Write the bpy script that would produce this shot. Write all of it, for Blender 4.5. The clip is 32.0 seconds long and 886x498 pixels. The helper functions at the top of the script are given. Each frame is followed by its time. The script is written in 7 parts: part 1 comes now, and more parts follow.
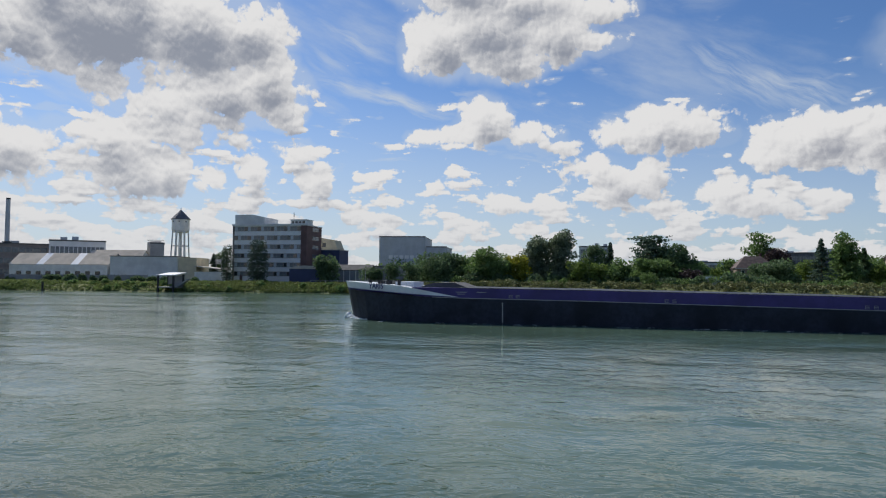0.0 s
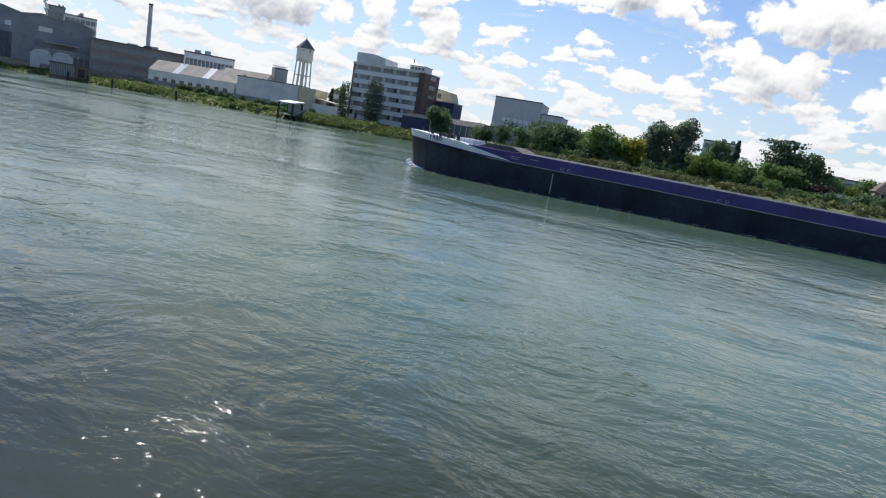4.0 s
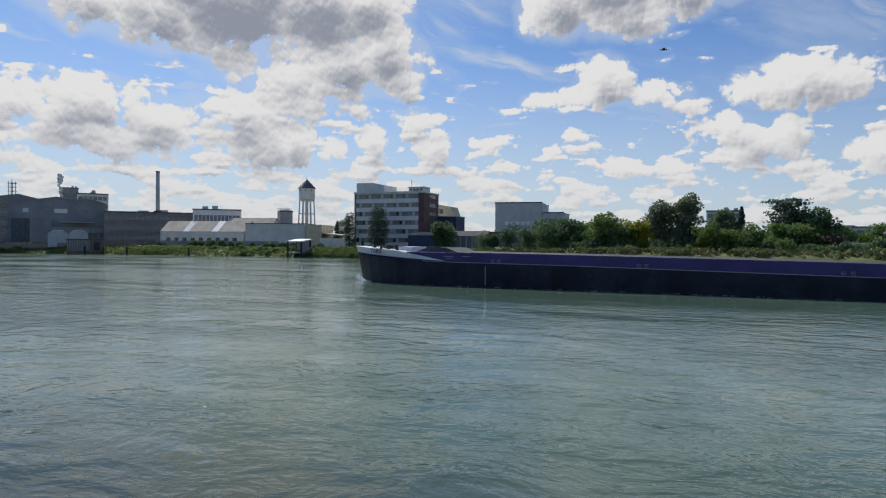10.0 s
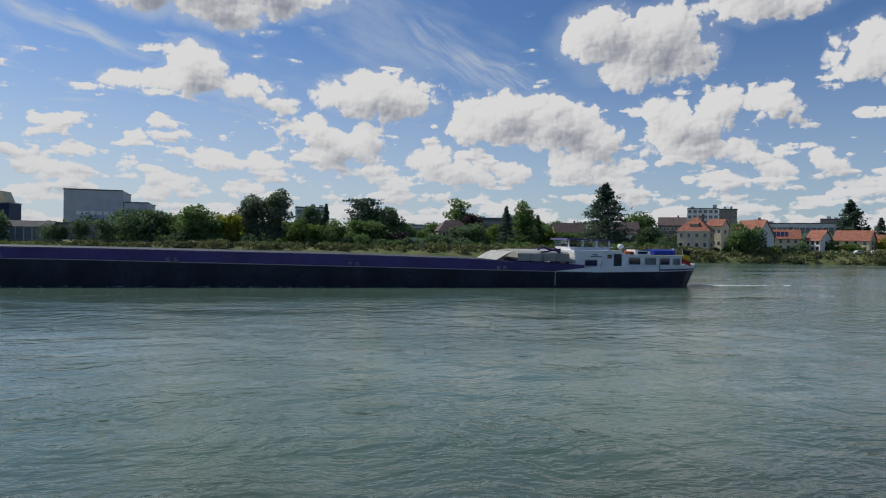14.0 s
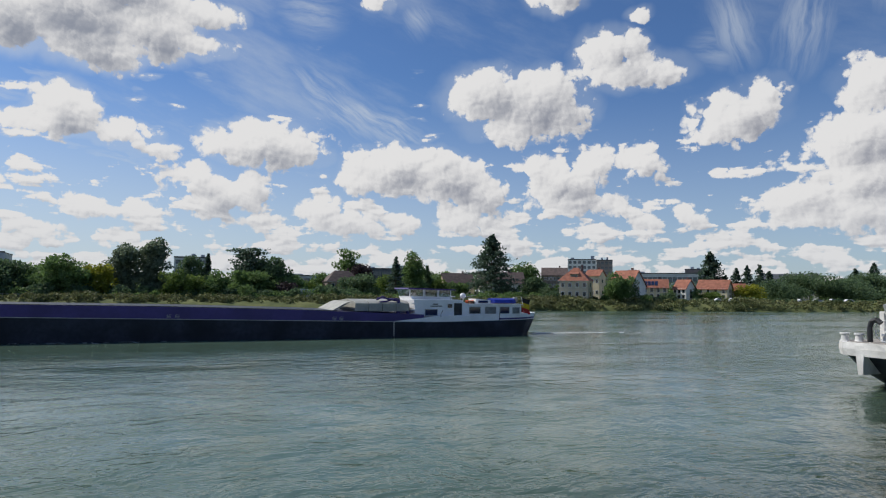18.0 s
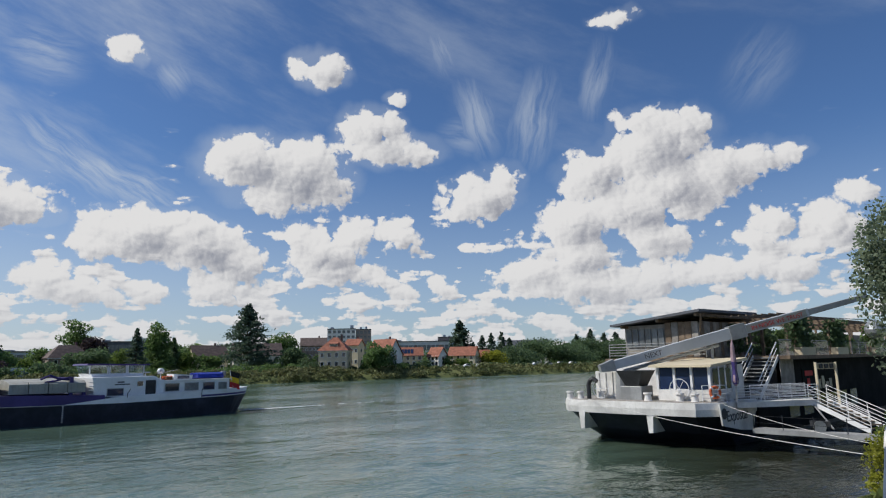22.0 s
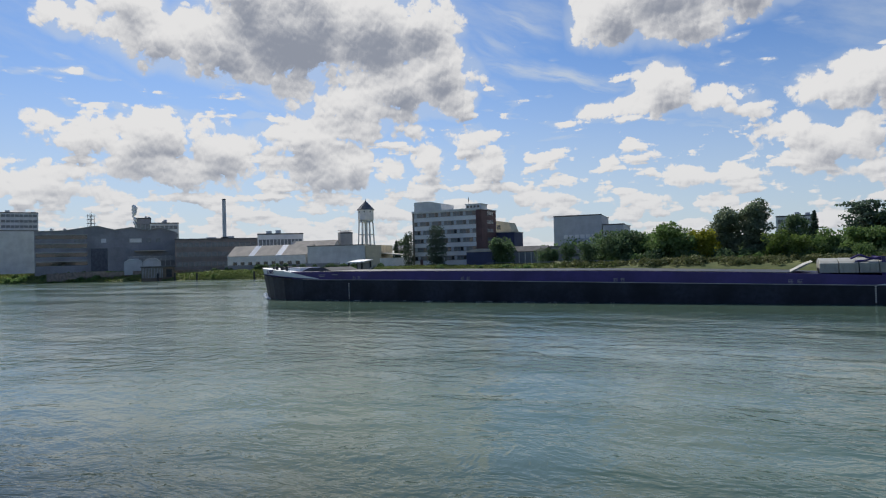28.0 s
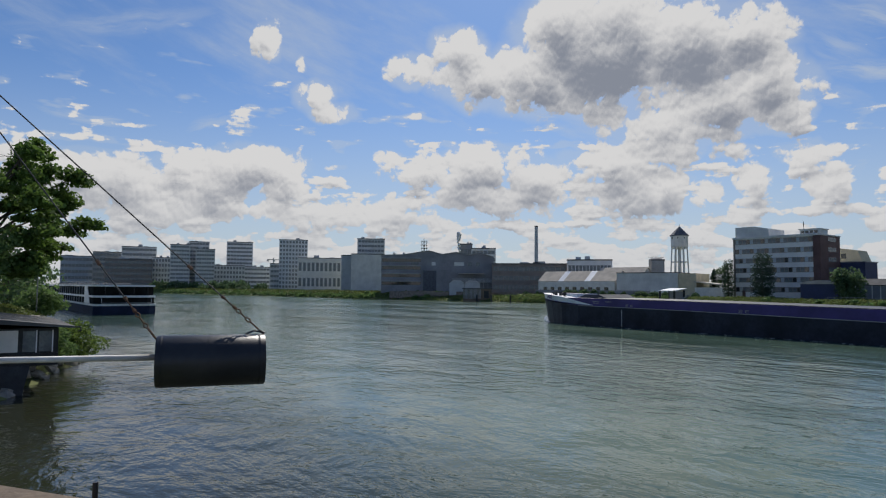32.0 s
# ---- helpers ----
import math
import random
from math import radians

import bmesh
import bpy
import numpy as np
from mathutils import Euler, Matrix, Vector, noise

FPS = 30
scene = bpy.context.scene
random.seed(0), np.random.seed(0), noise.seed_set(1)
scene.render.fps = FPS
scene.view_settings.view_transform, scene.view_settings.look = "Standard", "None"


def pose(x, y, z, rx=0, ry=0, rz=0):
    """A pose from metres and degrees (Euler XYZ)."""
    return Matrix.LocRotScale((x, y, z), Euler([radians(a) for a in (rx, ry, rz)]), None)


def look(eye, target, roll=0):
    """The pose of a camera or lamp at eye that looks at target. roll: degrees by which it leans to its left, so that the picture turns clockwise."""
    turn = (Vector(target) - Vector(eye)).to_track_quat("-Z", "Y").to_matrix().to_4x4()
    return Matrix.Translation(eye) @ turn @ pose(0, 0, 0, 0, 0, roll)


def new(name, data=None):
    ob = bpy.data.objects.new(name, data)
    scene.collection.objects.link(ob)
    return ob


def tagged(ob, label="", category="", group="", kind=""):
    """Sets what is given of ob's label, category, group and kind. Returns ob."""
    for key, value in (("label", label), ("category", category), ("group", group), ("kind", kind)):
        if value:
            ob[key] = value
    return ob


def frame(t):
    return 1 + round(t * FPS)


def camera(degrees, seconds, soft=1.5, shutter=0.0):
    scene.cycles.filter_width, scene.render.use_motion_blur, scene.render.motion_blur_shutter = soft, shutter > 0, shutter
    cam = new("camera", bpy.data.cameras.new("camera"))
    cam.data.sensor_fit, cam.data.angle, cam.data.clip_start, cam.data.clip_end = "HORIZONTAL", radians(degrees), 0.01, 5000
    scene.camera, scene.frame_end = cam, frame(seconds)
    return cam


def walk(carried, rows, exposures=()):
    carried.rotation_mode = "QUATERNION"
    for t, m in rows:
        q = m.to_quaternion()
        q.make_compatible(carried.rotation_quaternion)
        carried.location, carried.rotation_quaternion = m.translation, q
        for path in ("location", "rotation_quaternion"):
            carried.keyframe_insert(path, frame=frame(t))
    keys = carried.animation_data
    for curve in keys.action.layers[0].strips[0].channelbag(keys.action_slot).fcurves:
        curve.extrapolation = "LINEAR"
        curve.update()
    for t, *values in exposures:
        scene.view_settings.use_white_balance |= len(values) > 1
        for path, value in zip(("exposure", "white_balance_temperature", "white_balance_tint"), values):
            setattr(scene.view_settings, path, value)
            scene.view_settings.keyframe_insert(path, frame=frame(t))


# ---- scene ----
EYE = Vector((0.0, 0.0, 5.81))


def aim(yaw, pitch, roll):
    """Pose of the hand-held camera: yaw to the left of +y, pitch up and roll, in degrees."""
    a, b = radians(yaw), radians(pitch)
    way = Vector((-math.sin(a) * math.cos(b), math.cos(a) * math.cos(b), math.sin(b)))
    return look(EYE, EYE + way * 50, roll)


PATH = [
    (0, 11.02, 2.37, 0.41), (0.5, 12.29, 1.36, -0.66), (1, 9.52, 1.27, 1.23), (1.5, 14.80, 2.66, -1.64),
    (2, 19.35, 1.68, -2.25), (2.5, 19.16, -3.35, 2.23), (3, 18.43, -9.85, 9.84), (3.5, 19.15, -10.02, 9.17),
    (5.5, 17.07, -17.40, 13.49), (6, 17.04, -20.57, 13.72), (6.5, 24.00, -14.12, 2.17), (7, 25.96, -2.59, 5.10),
    (7.5, 25.13, -2.40, -1.79), (8, 26.51, -3.54, 0.39), (8.5, 27.39, -0.13, -0.99), (9, 28.65, 0.91, 1.73),
    (9.5, 25.51, -0.12, 1.22), (10, 21.23, -0.69, 0.39), (10.5, 20.24, -0.04, -0.22), (11, 19.71, 0.30, 0.42),
    (11.5, 18.43, 0.00, 0.39), (12, 15.42, -0.46, 0.89), (12.5, 9.26, 1.18, 1.14), (13, 0.04, 2.00, 1.01),
    (13.5, -7.97, 0.55, 1.21), (14, -13.73, -0.82, 0.95), (14.5, -18.35, -1.13, 1.10), (15, -22.63, -0.90, 0.90),
    (15.5, -24.33, 0.10, 0.46), (17.5, -25.42, 4.13, 0.94), (18, -23.39, 3.76, 0.62), (18.5, -22.49, 1.91, 0.14),
    (19, -22.49, 2.02, 0.00), (19.5, -23.20, 3.97, -0.25), (20, -27.46, 7.14, 1.57), (20.5, -33.22, 7.79, 2.00),
    (21, -43.26, 8.80, 1.70), (21.5, -46.60, 10.09, -0.55), (22, -44.49, 9.80, -1.12), (22.5, -36.95, 8.23, -1.88),
    (23, -30.44, 6.76, -1.58), (23.5, -25.54, 6.00, -1.27), (24, -23.10, 5.39, -1.00), (24.5, -21.30, 5.23, -1.33),
    (26.5, 3.05, 2.69, -1.17), (27, 11.44, 1.99, -1.50), (27.5, 19.30, 1.44, -1.79), (28, 26.39, 0.86, -1.51),
    (28.5, 33.27, 1.31, -0.58), (29, 39.15, 2.31, -0.85), (29.5, 41.21, 3.94, -0.29), (30, 41.10, 4.99, -1.55),
    (30.5, 44.82, 3.28, -1.11), (31, 50.55, 3.08, -0.12), (31.5, 53.91, 3.72, 0.35), (32, 53.19, 3.42, 0.47),
]
cam = camera(68.7, 32.0, soft=1.15)
EXPOSURES = [(0, 0.03), (0.6, 0.0), (1, -0.1), (1.5, 0.0), (2, 0.04), (3, 0.15), (5, 0.8), (6.2, 0.95), (6.7, 0.65), (7.5, 0.2), (9, 0.04), (12.3, 0.0), (13, -0.18), (14, -0.1), (15, 0.0), (18, 0.03), (20, 0.0), (22, 0.0), (24, 0.08), (27, 0.08), (29, 0.02), (30.5, -0.02), (31.5, -0.12), (32, -0.15)]
walk(cam, [(t, aim(a, b, c)) for t, a, b, c in PATH], EXPOSURES)

# ---- sky, clouds and sun ----
SUN_AZ, SUN_EL = -47.0, 44.0
CLOUDS, STREAKS = [], []


def cloud(az, el, w, h):
    """A cumulus lobe: bearing from +y to the right, height over the horizon, half width and half height, degrees."""
    CLOUDS.append((az, el, w, h))


def streak(az, el, length, width, slant, gain):
    """A wisp of ice cloud: its middle, half length, half width and slant in degrees, and how white it is."""
    STREAKS.append((az, el, length, width, radians(slant), gain))


cloud(-39.0, 19.7, 6.2, 5.3)
cloud(-42.6, 21.3, 3.9, 3.3)
cloud(-32.3, 19.5, 4.9, 3.7)
cloud(-28.4, 19.8, 3.8, 2.5)
cloud(-26.5, 16.2, 3.4, 2.5)
cloud(-29.8, 14.9, 4.7, 2.4)
cloud(-25.4, 13.7, 2.3, 1.5)
cloud(-45.1, 17.8, 4.5, 2.8)
cloud(-50.1, 17.9, 3.8, 2.1)
cloud(-51.7, 20.5, 2.5, 1.6)
cloud(-56.0, 18.6, 2.3, 1.3)
cloud(-34.7, 13.7, 4.1, 1.3)
cloud(-31.1, 13.0, 3.9, 1.3)
cloud(-34.7, 11.4, 3.4, 1.3)
cloud(-38.4, 10.4, 4.2, 1.9)
cloud(-40.3, 11.0, 2.9, 1.1)
cloud(-37.0, 8.2, 4.1, 1.9)
cloud(-33.9, 8.3, 2.0, 1.9)
cloud(-49.1, 10.7, 4.5, 1.9)
cloud(-45.1, 9.4, 3.0, 1.9)
cloud(-51.1, 9.3, 3.5, 1.7)
cloud(-55.2, 10.2, 3.3, 1.4)
cloud(-48.1, 7.8, 5.5, 1.5)
cloud(-57.4, 11.2, 1.5, 0.7)
cloud(-69.9, 9.8, 4.7, 2.0)
cloud(-72.6, 8.2, 4.1, 1.9)
cloud(-67.0, 8.9, 1.9, 1.4)
cloud(-75.3, 9.9, 2.2, 1.1)
cloud(-79.1, 8.2, 4.5, 2.0)
cloud(-82.3, 8.9, 2.7, 1.7)
cloud(-85.7, 9.4, 3.3, 1.2)
cloud(-86.4, 7.6, 3.6, 1.7)
cloud(-76.9, 6.1, 5.1, 1.4)
cloud(-70.2, 6.4, 5.5, 1.3)
cloud(-65.0, 6.1, 3.4, 1.2)
cloud(-59.1, 6.2, 6.0, 1.2)
cloud(-56.1, 7.5, 3.0, 0.9)
cloud(-23.5, 10.5, 2.1, 0.9)
cloud(-22.1, 8.3, 2.2, 1.3)
cloud(-27.5, 8.4, 1.8, 1.4)
cloud(-27.9, 7.0, 2.0, 0.6)
cloud(-30.6, 7.7, 1.3, 0.9)
cloud(-20.7, 6.3, 1.8, 0.7)
cloud(-29.1, 11.0, 1.7, 0.7)
cloud(-68.9, 20.4, 1.3, 1.4)
cloud(-64.6, 16.3, 1.7, 1.1)
cloud(-63.3, 15.0, 1.7, 0.7)
cloud(-65.9, 19.0, 0.4, 0.7)
cloud(-11.5, 19.8, 3.2, 2.7)
cloud(-7.6, 21.0, 5.5, 2.7)
cloud(-5.6, 18.6, 4.2, 1.9)
cloud(-1.6, 20.3, 4.0, 2.2)
cloud(2.5, 19.5, 2.3, 0.8)
cloud(1.9, 22.2, 3.0, 1.1)
cloud(-4.7, 23.1, 6.0, 1.9)
cloud(-9.7, 24.5, 5.4, 2.1)
cloud(-7.5, 13.4, 2.2, 2.0)
cloud(-7.4, 12.4, 3.7, 1.0)
cloud(-12.5, 12.1, 1.7, 0.7)
cloud(-3.4, 12.1, 2.6, 1.3)
cloud(-1.2, 11.2, 1.6, 0.7)
cloud(7.6, 12.2, 4.9, 2.0)
cloud(11.0, 11.7, 2.4, 1.4)
cloud(4.1, 11.9, 2.1, 1.0)
cloud(4.2, 7.8, 3.9, 1.7)
cloud(2.1, 9.5, 2.1, 1.1)
cloud(6.6, 8.8, 1.6, 1.2)
cloud(19.0, 10.7, 4.9, 2.0)
cloud(23.8, 9.8, 3.8, 2.6)
cloud(26.2, 8.5, 2.9, 2.0)
cloud(22.1, 11.8, 2.2, 1.1)
cloud(16.2, 9.6, 2.5, 1.2)
cloud(25.8, 6.5, 3.7, 1.3)
cloud(12.5, 7.1, 2.2, 1.1)
cloud(14.9, 5.9, 3.3, 1.2)
cloud(19.9, 6.3, 2.7, 1.0)
cloud(7.2, 5.9, 2.2, 0.8)
cloud(-4.3, 6.4, 3.6, 0.9)
cloud(-9.2, 4.6, 2.4, 0.6)
cloud(-17.3, 4.9, 2.5, 1.0)
cloud(-11.5, 7.8, 0.6, 0.9)
cloud(27.6, 17.0, 4.3, 2.4)
cloud(31.6, 16.1, 4.5, 3.0)
cloud(25.7, 17.4, 2.3, 1.5)
cloud(34.2, 15.4, 2.6, 1.7)
cloud(30.3, 14.2, 4.4, 1.3)
cloud(38.0, 20.2, 2.7, 1.8)
cloud(39.6, 18.5, 4.5, 1.4)
cloud(42.5, 18.2, 1.9, 0.9)
cloud(33.3, 25.0, 2.4, 1.5)
cloud(40.5, 23.0, 0.8, 0.5)
cloud(17.4, 24.8, 1.2, 0.9)
cloud(60.6, 28.2, 1.8, 0.5)
cloud(48.0, 14.2, 3.5, 2.1)
cloud(50.3, 15.9, 1.8, 1.3)
cloud(46.5, 13.5, 2.1, 1.3)
cloud(34.0, 9.5, 3.7, 2.1)
cloud(36.4, 10.6, 2.6, 1.8)
cloud(40.4, 11.0, 2.1, 1.6)
cloud(31.2, 11.0, 1.4, 1.1)
cloud(35.1, 7.7, 3.9, 1.0)
cloud(38.6, 7.1, 2.5, 0.6)
cloud(41.4, 6.0, 2.1, 0.8)
cloud(44.1, 6.5, 1.6, 0.8)
cloud(63.2, 17.3, 4.4, 3.0)
cloud(65.5, 18.7, 2.7, 1.6)
cloud(61.4, 19.5, 2.0, 1.1)
cloud(58.0, 15.7, 3.2, 2.0)
cloud(68.0, 14.7, 3.0, 2.1)
cloud(64.5, 14.0, 4.5, 2.8)
cloud(71.0, 15.5, 2.3, 1.1)
cloud(73.4, 15.7, 1.4, 0.7)
cloud(60.8, 12.3, 4.2, 2.2)
cloud(56.5, 11.4, 3.4, 2.4)
cloud(62.6, 9.9, 3.6, 1.7)
cloud(52.6, 10.0, 2.1, 0.5)
cloud(52.1, 7.5, 3.2, 1.4)
cloud(56.0, 8.5, 3.8, 1.8)
cloud(56.9, 6.1, 6.6, 1.7)
cloud(63.4, 6.5, 4.9, 1.4)
cloud(68.9, 6.9, 4.5, 1.3)
cloud(54.1, 5.7, 4.3, 1.1)
cloud(72.5, 6.8, 3.1, 1.3)
cloud(71.9, 10.4, 2.0, 1.4)
cloud(70.7, 9.0, 1.7, 0.8)
cloud(76.0, 9.6, 2.5, 1.8)
cloud(77.6, 12.0, 1.1, 0.7)
cloud(74.9, 8.4, 2.9, 0.9)
streak(-16.1, 15.3, 9.1, 1.0, -14.5, 0.55)
streak(-19.2, 19.9, 5.3, 1.0, -18.7, 0.40)
streak(13.9, 16.0, 6.0, 2.1, -37.1, 0.50)
streak(17.9, 14.5, 5.9, 1.8, -28.0, 0.50)
streak(-2.9, 10.1, 7.5, 1.0, -4.9, 0.35)
streak(-15.5, 10.1, 4.8, 0.4, 1.8, 0.50)
streak(44.6, 26.9, 3.1, 2.0, 114.9, 0.25)
streak(47.9, 21.2, 4.0, 2.2, 108.4, 0.32)
streak(53.0, 20.8, 4.7, 2.6, 75.8, 0.32)
streak(58.8, 23.5, 3.7, 1.5, 75.9, 0.28)
streak(46.6, 19.6, 2.1, 1.8, -10.7, 0.25)
streak(11.2, 23.5, 3.6, 2.6, 0.1, 0.30)
streak(20.9, 23.5, 1.8, 2.2, -47.6, 0.30)
streak(72.1, 22.4, 3.5, 2.6, 44.9, 0.16)
streak(-81.9, 12.9, 5.5, 0.9, -5.8, 0.40)
streak(-73.1, 13.0, 3.3, 1.3, 18.7, 0.35)
streak(-59.1, 8.8, 6.9, 1.8, -2.4, 0.40)
streak(-80.2, 20.3, 9.6, 1.0, 13.7, 0.25)
streak(-21.3, 18.1, 3.1, 1.8, -31.6, 0.30)
streak(-44.7, 14.8, 4.0, 0.5, -8.6, 0.50)


class Nodes:
    """Small helper to write node trees."""

    def __init__(self, tree):
        self.tree = tree

    def add(self, kind, ins=None):
        return self.feed(self.tree.nodes.new(kind), ins or {})

    def feed(self, node, ins):
        for key, value in ins.items():
            if isinstance(value, bpy.types.NodeSocket):
                self.tree.links.new(value, node.inputs[key])
            else:
                node.inputs[key].default_value = value
        return node

    def math(self, op, a, b=0.0, c=0.0):
        node = self.add("ShaderNodeMath", {0: a, 1: b, 2: c})
        node.operation = op
        return node.outputs[0]

    def vec(self, op, a, b=(0, 0, 0), c=(0, 0, 0)):
        node = self.add("ShaderNodeVectorMath", {0: a, 1: b, 2: c})
        node.operation = op
        return node.outputs["Value" if op == "LENGTH" else 0]

    def noise(self, vector, scale, detail=4.0, rough=0.55, dims="3D"):
        node = self.tree.nodes.new("ShaderNodeTexNoise")
        node.noise_dimensions = dims
        return self.feed(node, {"Vector": vector, "Scale": scale, "Detail": detail, "Roughness": rough})

    def smooth(self, value, lo, hi):
        node = self.add("ShaderNodeMapRange", {"Value": value, "From Min": lo, "From Max": hi})
        node.interpolation_type = "SMOOTHSTEP"
        return node.outputs[0]

    def mix(self, fac, a, b, blend="MIX"):
        node = self.tree.nodes.new("ShaderNodeMix")
        node.data_type, node.blend_type = "RGBA", blend
        self.feed(node, {"Factor": fac})
        for sock, value in ((node.inputs[6], a), (node.inputs[7], b)):
            if isinstance(value, bpy.types.NodeSocket):
                self.tree.links.new(value, sock)
            else:
                sock.default_value = (*value[:3], 1)
        return node.outputs[2]


def cloud_group():
    """Thickness of the cumulus clouds over bearing and height: with all its puffs, and the bulk alone."""
    tree = bpy.data.node_groups.new("cloud_field", "ShaderNodeTree")
    tree.interface.new_socket("Vector", in_out="INPUT", socket_type="NodeSocketVector")
    tree.interface.new_socket("Value", in_out="OUTPUT", socket_type="NodeSocketFloat")
    tree.interface.new_socket("Bulk", in_out="OUTPUT", socket_type="NodeSocketFloat")
    n = Nodes(tree)
    start, end = tree.nodes.new("NodeGroupInput"), tree.nodes.new("NodeGroupOutput")
    p = start.outputs[0]
    warp = n.noise(p, 0.3, 3.0, 0.55, "2D").outputs["Color"]
    q = n.vec("ADD", p, n.vec("MULTIPLY_ADD", warp, (2.4, 1.5, 0), (-1.2, -0.75, 0)))
    bulk = -3.0
    for az, el, w, h in CLOUDS:
        deep = 1.15 * math.sqrt(min(w, h))
        local = n.vec("MULTIPLY_ADD", q, (1 / w, 1 / h, 0), (-az / w, -el / h, 0))
        bulk = n.math("SMOOTH_MAX", bulk, n.math("MULTIPLY_ADD", n.vec("LENGTH", local), -deep, deep * 1.08), 0.22)
    # many small far clouds, closer together towards the horizon
    far = n.noise(n.vec("MULTIPLY", p, (0.26, 0.85, 1)), 1.0, 3.0, 0.5, "2D").outputs[0]
    height = n.add("ShaderNodeSeparateXYZ", {0: p}).outputs[1]
    west = n.smooth(n.add("ShaderNodeSeparateXYZ", {0: p}).outputs[0], 25.0, -35.0)
    thin = n.math("MULTIPLY_ADD", west, -0.05, n.math("MULTIPLY_ADD", height, 0.024, 0.38))
    bulk = n.math("SMOOTH_MAX", bulk, n.math("MULTIPLY", n.math("SUBTRACT", far, thin), 4.0), 0.15)
    bend = n.noise(p, 0.9, 3.0, 0.6, "2D").outputs["Color"]
    wavy = n.vec("MULTIPLY_ADD", bend, (1.3, 1.0, 0), p)
    total = n.math("ADD", bulk, n.math("MULTIPLY", n.math("SUBTRACT", n.noise(p, 0.5, 6.0, 0.58, "2D").outputs[0], 0.5), 1.15))
    for scale, gain in ((0.36, 1.15), (0.85, 0.75), (1.9, 0.36), (4.2, 0.13)):
        node = tree.nodes.new("ShaderNodeTexVoronoi")
        node.voronoi_dimensions, node.feature = "2D", "SMOOTH_F1"
        reach = n.feed(node, {"Vector": wavy, "Scale": scale, "Smoothness": 0.22}).outputs["Distance"]
        total = n.math("MULTIPLY_ADD", n.math("SUBTRACT", 0.22, n.math("MULTIPLY", reach, reach)), gain, total)
    tree.links.new(total, end.inputs[0])
    tree.links.new(bulk, end.inputs[1])
    return tree


def build_world():
    world = bpy.data.worlds.new("sky")
    scene.world = world
    world.use_nodes = True
    tree = world.node_tree
    tree.nodes.clear()
    n = Nodes(tree)
    way = n.add("ShaderNodeTexCoord").outputs["Generated"]
    xyz = n.add("ShaderNodeSeparateXYZ", {0: way}).outputs
    az = n.math("MULTIPLY", n.math("ARCTAN2", xyz[0], xyz[1]), 57.2958)
    el = n.math("MULTIPLY", n.math("ARCSINE", xyz[2]), 57.2958)
    p = n.add("ShaderNodeCombineXYZ", {0: az, 1: el}).outputs[0]
    group = cloud_group()
    toward = n.vec("NORMALIZE", n.vec("MULTIPLY", n.vec("SUBTRACT", (SUN_AZ, SUN_EL, 0), p), (0.45, 1, 0)))
    fields = []
    for reach in (0.0, 0.32, 1.7):
        node = tree.nodes.new("ShaderNodeGroup")
        node.node_tree = group
        fields.append(n.feed(node, {0: n.vec("MULTIPLY_ADD", toward, (reach, reach, 0), p)}).outputs)
    here, close, sunward = fields
    cover = n.smooth(here[0], 0.0, CLOUD_EDGE)
    # how far round from the sun: clouds near it are lit from behind, with dark cores and bright rims
    a, e = radians(SUN_AZ), radians(SUN_EL)
    facing = n.add("ShaderNodeVectorMath", {0: way, 1: (math.sin(a) * math.cos(e), math.cos(a) * math.cos(e), math.sin(e))})
    facing.operation = "DOT_PRODUCT"
    behind = n.smooth(facing.outputs["Value"], 0.0, 0.9)
    shade = n.mix(behind, CLOUD_SIDE, CLOUD_CORE)
    relief = n.math("SUBTRACT", here[0], close[0])
    slope = n.math("SUBTRACT", here[1], sunward[1])
    thick = n.smooth(n.math("MULTIPLY_ADD", here[0], 0.35, n.math("MULTIPLY_ADD", here[1], 0.5, n.math("MULTIPLY", sunward[1], 0.5))), 0.35, 2.6)
    dim = n.math("MULTIPLY", thick, n.math("MULTIPLY_ADD", behind, 0.50, 0.50))
    tone = n.math("MULTIPLY_ADD", relief, 0.70, n.math("MULTIPLY_ADD", slope, 0.36, n.math("SUBTRACT", 0.74, dim)))
    body = n.mix(n.smooth(tone, -0.60, 1.10), shade, CLOUD_LIT)
    # wisps of high ice cloud
    grain = n.noise(p, 0.22, 3.0, 0.5, "2D").outputs["Color"]
    bent = n.vec("ADD", p, n.vec("MULTIPLY_ADD", grain, (1.3, 1.0, 0), (-0.65, -0.5, 0)))
    veil = 0.0
    for wa, we, length, width, slant, gain in STREAKS:
        q = n.add("ShaderNodeMapping", {"Vector": n.vec("SUBTRACT", bent, (wa, we, 0)), "Rotation": (0, 0, -slant)}).outputs[0]
        q = n.vec("MULTIPLY", q, (1, 1, 0))
        mask = n.smooth(n.vec("LENGTH", n.vec("MULTIPLY", q, (1 / length, 1 / width, 0))), 1.25, 0.0)
        hair = n.noise(n.vec("MULTIPLY_ADD", q, (0.16, 1.1, 0), (wa * 1.7, we, 0)), 1.0, 5.0, 0.62, "2D").outputs[0]
        veil = n.math("MAXIMUM", veil, n.math("MULTIPLY", n.math("MULTIPLY", mask, n.smooth(hair, 0.18, 0.74)), gain * 1.6))
    along = n.math("MULTIPLY_ADD", az, 0.03, n.math("MULTIPLY", el, -0.03))
    across = n.math("MULTIPLY_ADD", az, 0.05, n.math("MULTIPLY", el, 0.13))
    drift = n.add("ShaderNodeCombineXYZ", {0: along, 1: across}).outputs[0]
    thin = n.noise(drift, 1.0, 7.0, 0.62, "2D").outputs[0]
